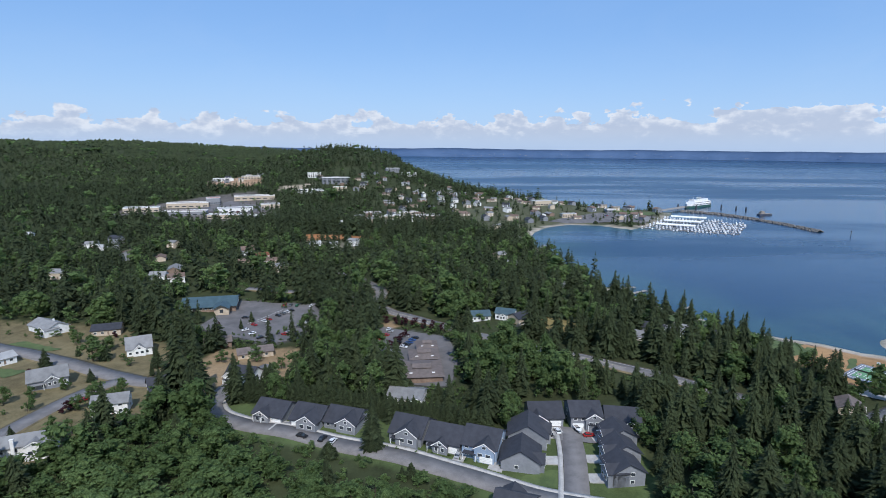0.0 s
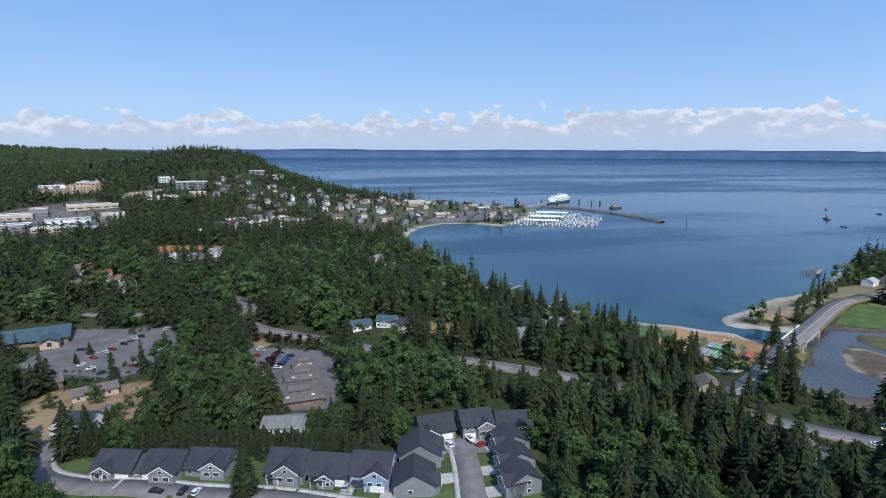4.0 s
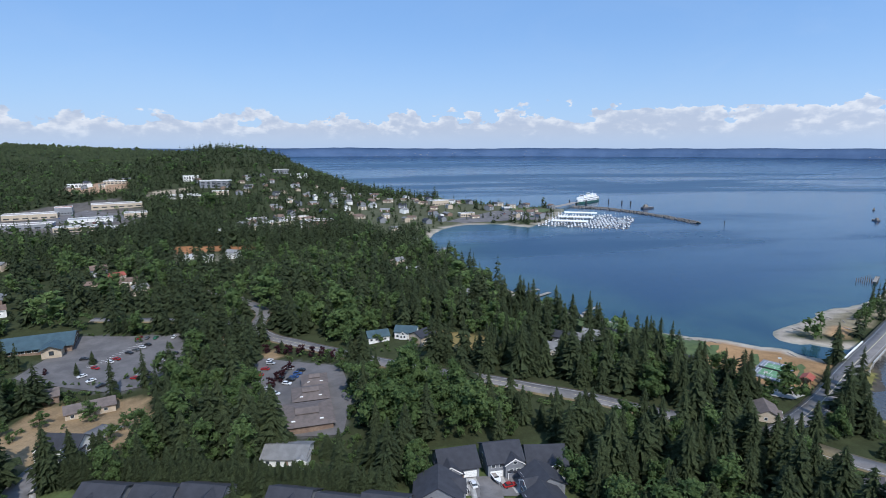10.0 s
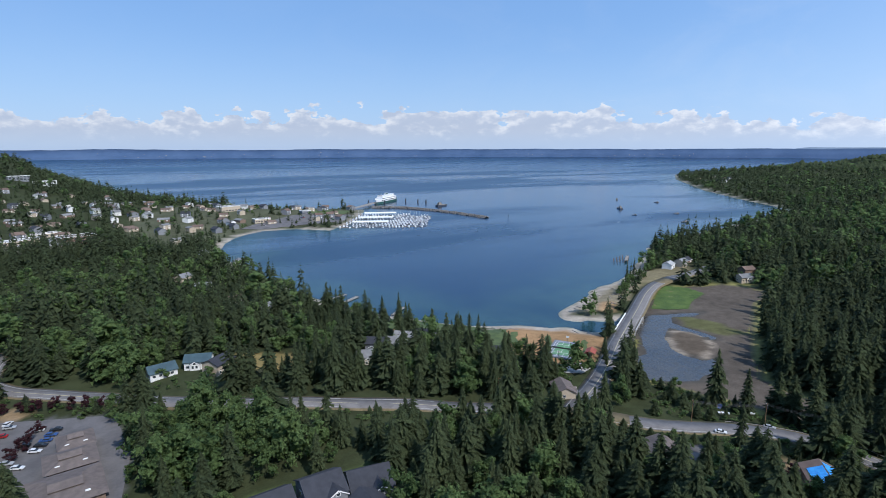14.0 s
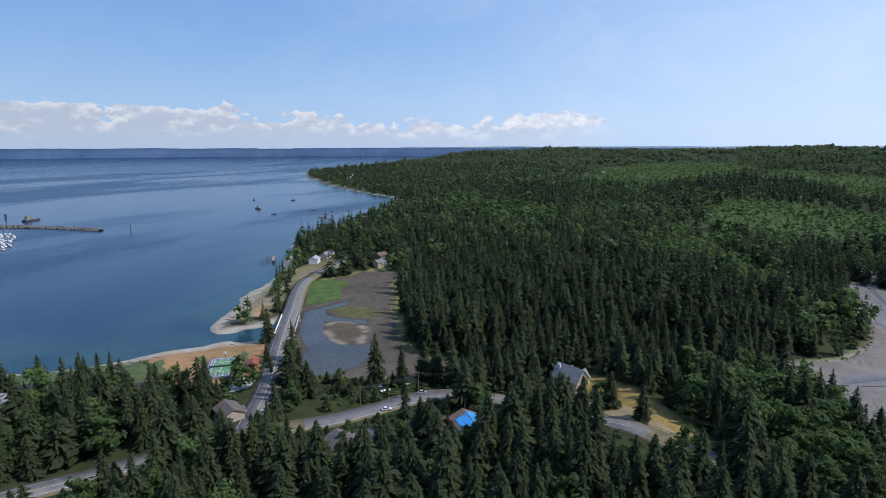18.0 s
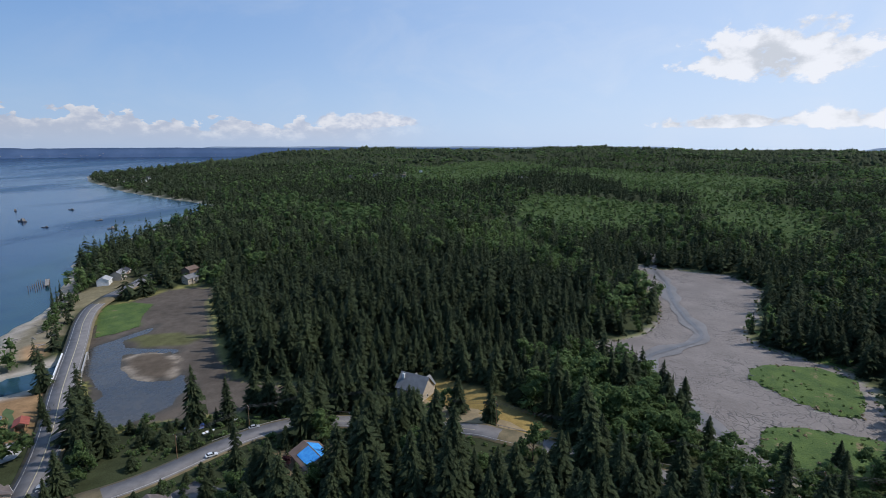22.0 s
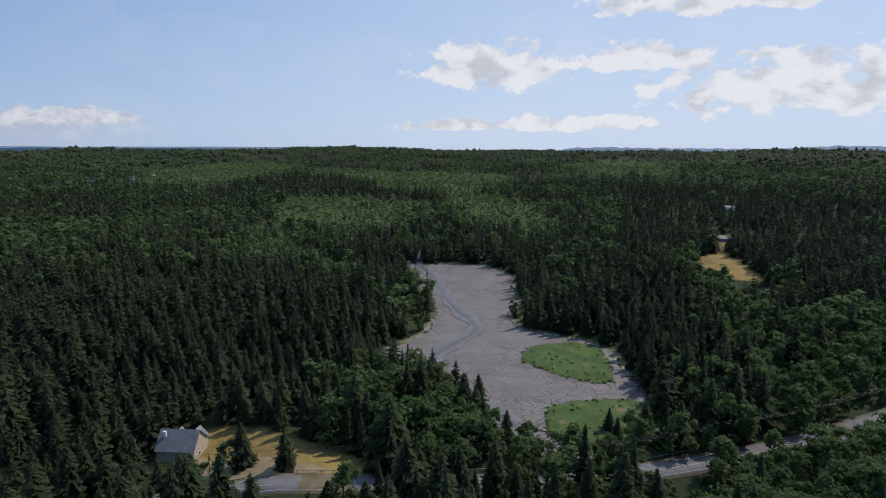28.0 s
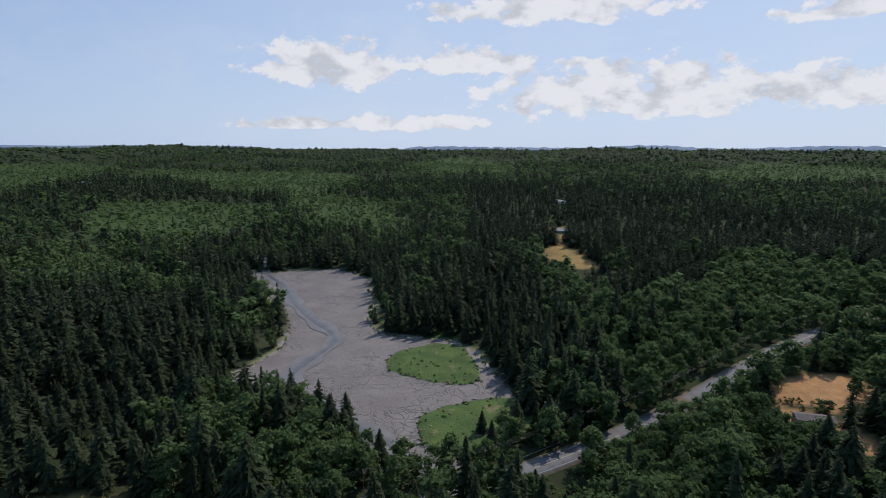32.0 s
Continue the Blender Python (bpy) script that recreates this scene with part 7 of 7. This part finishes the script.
def trailer_boat(x, y, rz):
    root = thing("trailer_boat", pose(x, y, height_at(x, y) + 0.36, 0, 0, rz), "white motor boat standing on a trailer on a drive", "boat")
    bm = prism(bmesh.new(), [(-2.6, -1.05), (1.2, -1.1), (2.5, -0.5), (3.0, 0), (2.5, 0.5), (1.2, 1.1), (-2.6, 1.05)], 0.6, 1.5)
    for v in bm.verts:
        if v.co.z < 1:
            v.co.x, v.co.y = v.co.x * 0.86, v.co.y * 0.5
    part("hull", bm, "hull_white", root)
    part("cockpit", boxes((-0.9, 0, 1.5, 2.4, 1.5, 0.1)), "wood_grey", root)
    part("windscreen", boxes((0.6, 0, 1.75, 0.12, 1.6, 0.5)), "glass_dark", root)
    part("trailer", boxes((0.2, 0.6, 0.5, 5.6, 0.1, 0.12), (0.2, -0.6, 0.5, 5.6, 0.1, 0.12), (3.6, 0, 0.5, 1.4, 0.12, 0.12)), "metal_dark", root)
    for s in (-1, 1):
        part("wheel", tube(bmesh.new(), (-0.8, s * 0.95 - 0.1, 0.32), (-0.8, s * 0.95 + 0.1, 0.32), 0.32, 0.32, 10), "rubber", root)


trailer_boat(52.5, 191.5, -80)
rand = random.Random(5)
A0 = Vector((292, 838))
SHEDS = [(364, 836), (395, 882), (428, 934)]
walkway = thing("marina_dock", Matrix.Identity(4), "grey floating marina docks with finger piers", "dock")
count = 0
for row in range(7):
    a = A0 + Vector((0.57, 0.82)) * 24 * row
    length = 136 - (40 if row == 6 else 0)
    way = Vector((0.90, -0.436))
    c = a + way * (length / 2 + 16)
    turn = math.degrees(math.atan2(way.y, way.x))
    part("walkway", boxes((c.x, c.y, 0.4, length, 2.4, 0.4, turn)), "wood_grey", walkway)
    cross = Vector((-way.y, way.x))
    for k in range(int(length / 5.0)):
        for s in (-1, 1):
            p = a + way * (20 + 5.0 * k) + cross * s * 7.0
            if any(abs((p.x - sx) * way.x + (p.y - sy) * way.y) < 31 and abs((p.x - sx) * cross.x + (p.y - sy) * cross.y) < 9 for sx, sy in SHEDS):
                continue
            if k % 4 == 0:
                q = a + way * (22.4 + 5.0 * k) + cross * s * 5.5
                slab("finger", "wood_grey", walkway, q.x, q.y, 0.35, 0.9, 9.0, 0.3, turn)
            if rand.random() < 0.66 and count < 215:
                count += 1
                moor((rand.random() < 0.3, "hull_dark" if rand.random() < 0.1 else "hull_white"), p.x, p.y, turn + 90 * s + rand.uniform(-2, 2))
for x, y in SHEDS:  # covered moorings
    way = Vector((0.90, -0.436))
    root = thing("boat_shed", pose(x, y, 0, 0, 0, math.degrees(math.atan2(way.y, way.x))), "long open boat shed with a white metal roof", "boat shed", "covered moorings")
    part("roof", roof_of(bmesh.new(), 0, 0, 56, 12, 5.0, 1.0, "x", 0.5, 0.3), "trim_white", root)
    for k in range(10):
        for s in (-1, 1):
            slab("post", "trim_white", root, -26 + 5.6 * k, s * 6, 2.4, 0.35, 0.35, 5.4)
    part("fascia", boxes((0, -6.6, 4.7, 56, 0.2, 0.7)), "trim_white", root)


def breakwater():
    line = [(470, 1060), (520, 1015), (545, 950), (560, 880), (566, 800)]
    rng = random.Random(9)
    V, F = [], []
    for a, b in zip(line, line[1:]):
        a, b = Vector(a), Vector(b)
        n = int((b - a).length * 3.2)
        side = Vector((-(b - a).y, (b - a).x)).normalized()
        for k in range(n):
            o = rng.uniform(-7, 7)
            p = a.lerp(b, k / n) + side * o
            z = 3.4 * (1 - abs(o) / 8.5) - 0.5
            r = rng.uniform(0.8, 1.7)
            base = len(V)
            for sx, sy, sz in ((-1, -1, -1), (1, -1, -1), (1, 1, -1), (-1, 1, -1), (-1, -1, 1), (1, -1, 1), (1, 1, 1), (-1, 1, 1)):
                V.append((p.x + sx * r * rng.uniform(0.5, 1), p.y + sy * r * rng.uniform(0.5, 1), z + sz * r * rng.uniform(0.5, 0.9)))
            F += [tuple(base + q for q in f) for f in ((0, 3, 2, 1), (4, 5, 6, 7), (0, 1, 5, 4), (1, 2, 6, 5), (2, 3, 7, 6), (3, 0, 4, 7))]
    tagged(new("breakwater_rocks", mesh_from("breakwater_rocks", V, F, "rock")), "long breakwater of dark tumbled rocks", "breakwater", kind="stuff")
    core, _ = ribbon("breakwater", line, 8.0, "rock", 0.0, "dark rock core of the breakwater", 6.0, 0.0, lambda p: 1.8)


breakwater()
marker = thing("channel_marker", pose(590, 770, 0), "dark beacon post standing in the water", "beacon")
part("post", tube(bmesh.new(), (0, 0, -4), (0, 0, 7), 0.5, 0.4), "metal_dark", marker)
part("board", boxes((0, 0, 6.2, 1.8, 0.3, 1.8)), "metal_dark", marker)


def ferry(x, y, rz):
    root = thing("car_ferry", pose(x, y, 0, 0, 0, rz) @ Matrix.Diagonal((0.8, 0.8, 0.8, 1)), "large white car ferry with green trim at its berth", "ferry")
    hull = [(-55, -8), (-40, -12), (40, -12), (55, -8), (60, 0), (55, 8), (40, 12), (-40, 12), (-55, 8), (-60, 0)]
    part("hull", prism(bmesh.new(), hull, -1, 5.5), "deck_green", root, "dark green hull")
    part("car_deck", prism(bmesh.new(), [(a * 0.985, b * 0.985) for a, b in hull], 5.5, 11), "hull_white", root)
    part("cabin_deck", boxes((0, 0, 13, 92, 21, 4)), "hull_white", root)
    part("sun_deck", boxes((0, 0, 16.6, 74, 17, 3.2)), "hull_white", root)
    for k in range(26):
        for s in (-1, 1):
            slab("window", "glass_dark", root, -42 + 3.3 * k, s * 10.55, 13.2, 2.2, 0.15, 1.6)
    # car deck openings: dark boxes on a solid side, inner shade as colour
    for k in range(12):
        for s in (-1, 1):
            slab("opening", "glass_dark", root, -44 + 8 * k, s * 11.75, 8.4, 5.2, 0.3, 2.4)
    for s in (-1, 1):
        house_ = part("wheelhouse", boxes((s * 33, 0, 20, 9, 14, 3.6)), "hull_white", root)
        part("wheelhouse_window", boxes((s * 37.55, 0, 20.6, 0.2, 12, 1.4)), "glass_dark", house_)
        part("mast", tube(bmesh.new(), (s * 28, 0, 20), (s * 28, 0, 31), 0.4, 0.2), "trim_white", root)
    for s in (-5, 5):
        stack = part("funnel", boxes((s, 0, 22, 4, 6, 8)), "hull_white", root)
        part("funnel_band", boxes((s, 0, 23.5, 4.1, 6.1, 2)), "deck_green", stack)


ferry(545, 1150, 38)


def small_ship(x, y, rz, k, label, name="work_boat"):
    root = thing(name, pose(x, y, 0, 0, 0, rz), label, "boat")
    bm = prism(bmesh.new(), [(-9 * k, -2.4 * k), (5 * k, -2.6 * k), (10 * k, 0), (5 * k, 2.6 * k), (-9 * k, 2.4 * k)], -0.5, 1.8 * k)
    part("hull", bm, "hull_dark", root)
    part("deck", boxes((-1 * k, 0, 1.9 * k, 14 * k, 4.2 * k, 0.3)), "wood_grey", root)
    part("cabin", boxes((-4 * k, 0, 3.0 * k, 5 * k, 3.4 * k, 2.4 * k), (-4 * k, 0, 4.6 * k, 3 * k, 2.6 * k, 1.2 * k)), "wood_grey", root)
    part("mast", tube(bmesh.new(), (0, 0, 2 * k), (0, 0, 8 * k), 0.2 * k, 0.1 * k), "metal_dark", root)


small_ship(606, 1010, 12, 1.6, "white passenger boat with a dark hull by the breakwater", "passenger_boat")
for k, (x, y, s) in enumerate([(1019, 901, 0.8), (875, 773, 1.1), (1038, 808, 0.6), (813, 687, 0.5), (890, 656, 0.6), (805, 582, 0.7)]):
    small_ship(x, y, 40 + k * 25, s, "dark fishing boat lying at anchor in the bay")
small_ship(3550, 2530, 150, 3.4, "long dark cargo ship far out on the water", "cargo_ship")
# ferry landing: trestle, ramp and guide piles
jetty([(415, 1030), (470, 1080), (500, 1112)], 14.0, 4.5, "broad timber ferry trestle on piles", "ferry_trestle")
for k, (x, y) in enumerate([(520, 1105), (530, 1125), (585, 1130), (600, 1100), (612, 1085), (498, 1140)]):
    root = thing("dolphin", pose(x, y, 0), "dark cluster of mooring piles", "mooring piles", "mooring piles")
    for q in range(5):
        part("pile", tube(bmesh.new(), (math.cos(q * 1.26) * 1.6, math.sin(q * 1.26) * 1.6, -4), (math.cos(q * 1.26) * 0.9, math.sin(q * 1.26) * 0.9, 7), 0.5, 0.45), "hull_dark", root)


# ---- town ----
def make_plain_house(w, d, h, roof, wall, floors, pitch):
    root = house(0, 0, 0, w, d, h, roof, wall, "%s house with a %s roof in the town" % (wall[7:], roof.split("_")[1]), pitch, [], None, fine=False, floors=floors, group="houses of the town", trim=False)
    return root


KINDS = [make_plain_house(*k) for k in ((12, 10, 5.4, "roof_grey", "siding_white", 2, 0.5), (14, 9, 3.2, "roof_brown", "siding_tan", 1, 0.4), (11, 9, 5.6, "roof_grey", "siding_tan", 2, 0.35), (13, 10, 5.4, "roof_dark", "siding_grey", 2, 0.55), (16, 10, 3.4, "roof_grey", "siding_brown", 1, 0.4), (12, 12, 6.0, "roof_brown", "siding_grey", 2, 0.45))]
HOUSES = []
rand = random.Random(12)
for poly, n, gap in ((TOWN, 46, 20), ([(-110, 880), (-20, 820), (60, 880), (120, 1100), (60, 1330), (-90, 1320), (-150, 1080)], 46, 24), ([(-300, 1120), (-160, 1060), (-110, 1250), (-180, 1420), (-300, 1330)], 16, 24), ([(-560, 1220), (-430, 1200), (-400, 1300), (-540, 1330)], 10, 24), (SHOPS_E, 7, 20), ([(2050, 1420), (2180, 1520), (1900, 1320), (1600, 1000), (1750, 1000)], 14, 50),
                     ([(1300, 250), (1900, 500), (2000, 150), (1400, 60)], 12, 60), ([(-420, 520), (-330, 500), (-200, 400), (-120, 460), (-220, 560), (-380, 620)], 9, 30)):
    xs, ys = [p[0] for p in poly], [p[1] for p in poly]
    tries, got = 0, []
    while len(got) < n and tries < 3000:
        tries += 1
        x, y = rand.uniform(min(xs), max(xs)), rand.uniform(min(ys), max(ys))
        if float(inside_by(poly, np.array([x]), np.array([y]))[0]) > 6 and all(math.hypot(x - a, y - b) > gap for a, b in got) and float(inside_by(SEA, np.array([x]), np.array([y]))[0]) < -14:
            got.append((x, y))
    HOUSES += got
for k, (x, y) in enumerate(HOUSES):
    m = pose(x, y, height_at(x, y) + 0.3, 0, 0, rand.choice([20, -70, 110, -20, 35]) + rand.uniform(-8, 8))
    if k < len(KINDS):
        KINDS[k].matrix_world = m
    else:
        copy_thing(rand.choice(KINDS), m)


def block(x, y, rz, w, d, h, wall, roof, label, floors=1, bays=6, name="commercial_building"):
    """A flat-roofed building with a parapet, rows of windows and roof plant."""
    root = thing(name, pose(x, y, height_at(x, y) + 0.2, 0, 0, rz), label, "building")
    part("wall", boxes((0, 0, h / 2 - 1.5, w, d, h + 3)), wall, root)
    part("roof", boxes((0, 0, h + 0.1, w - 0.8, d - 0.8, 0.2)), roof, root)
    part("parapet", boxes((0, -d / 2, h + 0.3, w + 0.3, 0.4, 0.8), (0, d / 2, h + 0.3, w + 0.3, 0.4, 0.8), (-w / 2, 0, h + 0.3, 0.4, d, 0.8), (w / 2, 0, h + 0.3, 0.4, d, 0.8)), "trim_white", root)
    for f in range(floors):
        for k in range(bays):
            slab("window", "glass_dark", root, -w / 2 + w * (k + 0.5) / bays, -d / 2 - 0.06, 1.7 + 3.0 * f, w / bays * 0.62, 0.15, 1.7)
        for k in range(3):
            slab("window", "glass_dark", root, w / 2 + 0.06, -d / 2 + d * (k + 0.5) / 3, 1.7 + 3.0 * f, 0.15, d * 0.18, 1.6)
    for k in range(3):
        slab("roof_plant", "roof_pale", root, -w * 0.3 + w * 0.28 * k, d * 0.1, h + 0.9, 2.4, 2.0, 1.5)


BLOCKS = [(-475, 845, 20, 50, 22, 6, "siding_tan", "roof_pale", 1), (-430, 905, 20, 64, 24, 7, "siding_tan", "flat_roof", 1), (-400, 935, 20, 22, 20, 10, "siding_grey", "red_roof", 1), (-345, 985, 20, 70, 26, 6, "siding_tan", "flat_roof", 1), (-385, 800, 12, 60, 20, 6, "siding_grey", "flat_roof", 1),
          (-330, 850, 20, 52, 26, 6, "siding_white", "roof_pale", 1), (-315, 770, 10, 44, 16, 5, "siding_tan", "roof_pale", 1), (-270, 765, 0, 28, 12, 5, "siding_grey", "roof_pale", 1), (-290, 900, 20, 30, 18, 6, "siding_tan", "roof_grey", 1),
          (-268, 1062, 22, 54, 16, 6, "siding_white", "roof_pale", 2), (-238, 1062, 40, 34, 14, 6, "siding_tan", "roof_grey", 2), (-236, 1185, 18, 58, 20, 13, "siding_grey", "roof_pale", 4), (-300, 1260, 20, 30, 16, 10, "siding_white", "roof_pale", 3), (-215, 1120, 10, 30, 14, 6, "siding_tan", "roof_pale", 1),
          (-140, 1480, 30, 40, 14, 9, "siding_grey", "roof_pale", 3), (-95, 1470, 30, 40, 14, 9, "siding_white", "roof_pale", 3), (-22, 770, 20, 34, 18, 10, "siding_brown", "shingle_brown", 3), (-80, 800, 30, 50, 14, 4, "siding_tan", "roof_pale", 1), (-60, 845, 30, 40, 12, 4, "siding_tan", "flat_roof", 1),
          (-110, 830, 20, 26, 16, 5, "siding_brown", "roof_brown", 1), (185, 1020, 20, 34, 18, 8, "siding_tan", "roof_pale", 1), (298, 960, 10, 16, 12, 5, "siding_grey", "roof_pale", 1), (215, 920, 10, 26, 12, 5, "siding_tan", "roof_grey", 1), (-520, 1275, 10, 40, 16, 6, "siding_white", "roof_pale", 2), (-445, 1255, 10, 40, 16, 6, "siding_tan", "roof_pale", 2)]
for x, y, rz, w, d, h, wall, roof, floors in BLOCKS:
    block(x, y, rz, w, d, h, wall, roof, "%s %s-storey shop building with a %s flat roof" % (wall[7:], ("one", "two", "three", "four")[floors - 1], roof.split("_")[1]), floors)
for k in range(60):  # cars by the shops and the harbour
    poly = rand.choice([[(-400, 880), (-330, 880), (-310, 940), (-380, 960)], [(-380, 770), (-330, 810), (-300, 880)], [(200, 880), (330, 880), (330, 950), (220, 940)], [(-90, 790), (-40, 750), (-20, 800), (-60, 830)], [(200, 1000), (330, 1000), (300, 1090)]])
    xs, ys = [p[0] for p in poly], [p[1] for p in poly]
    x, y = rand.uniform(min(xs), max(xs)), rand.uniform(min(ys), max(ys))
    if float(inside_by(SEA, np.array([x]), np.array([y]))[0]) < -12:
        park(x, y, 20 + 90 * (k % 2), rand.choice(TINTS + ["white", "silver"]), "cars in the town")
patch("pavement", [(-420, 870), (-300, 830), (-270, 900), (-380, 960)], "lot_asphalt", 0.35, "wide asphalt car park among the shops", 12.0)
patch("pavement", [(170, 868), (326, 866), (380, 950), (300, 960), (200, 905)], "lot_asphalt", 0.35, "asphalt harbour car park", 10.0)
patch("lawn", [(300, 970), (370, 960), (400, 1000), (330, 1050)], "lawn", 0.3, "green harbour park lawn", 10.0)
# trees in the town
for k in range(190):
    poly = (TOWN, SHOPS, SHOPS_E)[k % 5 if k % 5 < 3 else 0]
    xs, ys = [p[0] for p in poly], [p[1] for p in poly]
    x, y = rand.uniform(min(xs), max(xs)), rand.uniform(min(ys), max(ys))
    if float(inside_by(poly, np.array([x]), np.array([y]))[0]) < 3 or float(inside_by(SEA, np.array([x]), np.array([y]))[0]) > -28 or any(math.hypot(x - a, y - b) < 9 for a, b in HOUSES):
        continue
    kind, tall = ("fir_tree", rand.uniform(11, 19)) if k % 3 == 0 else ("leafy_tree", rand.uniform(6, 10))
    if kind == "fir_tree" and poly is TOWN and x > 170:
        kind, tall = "leafy_tree", 6
    tree(kind, x, y, tall, tall * rand.uniform(0.9, 1.3), k * 40.0, k, group="trees of the town")
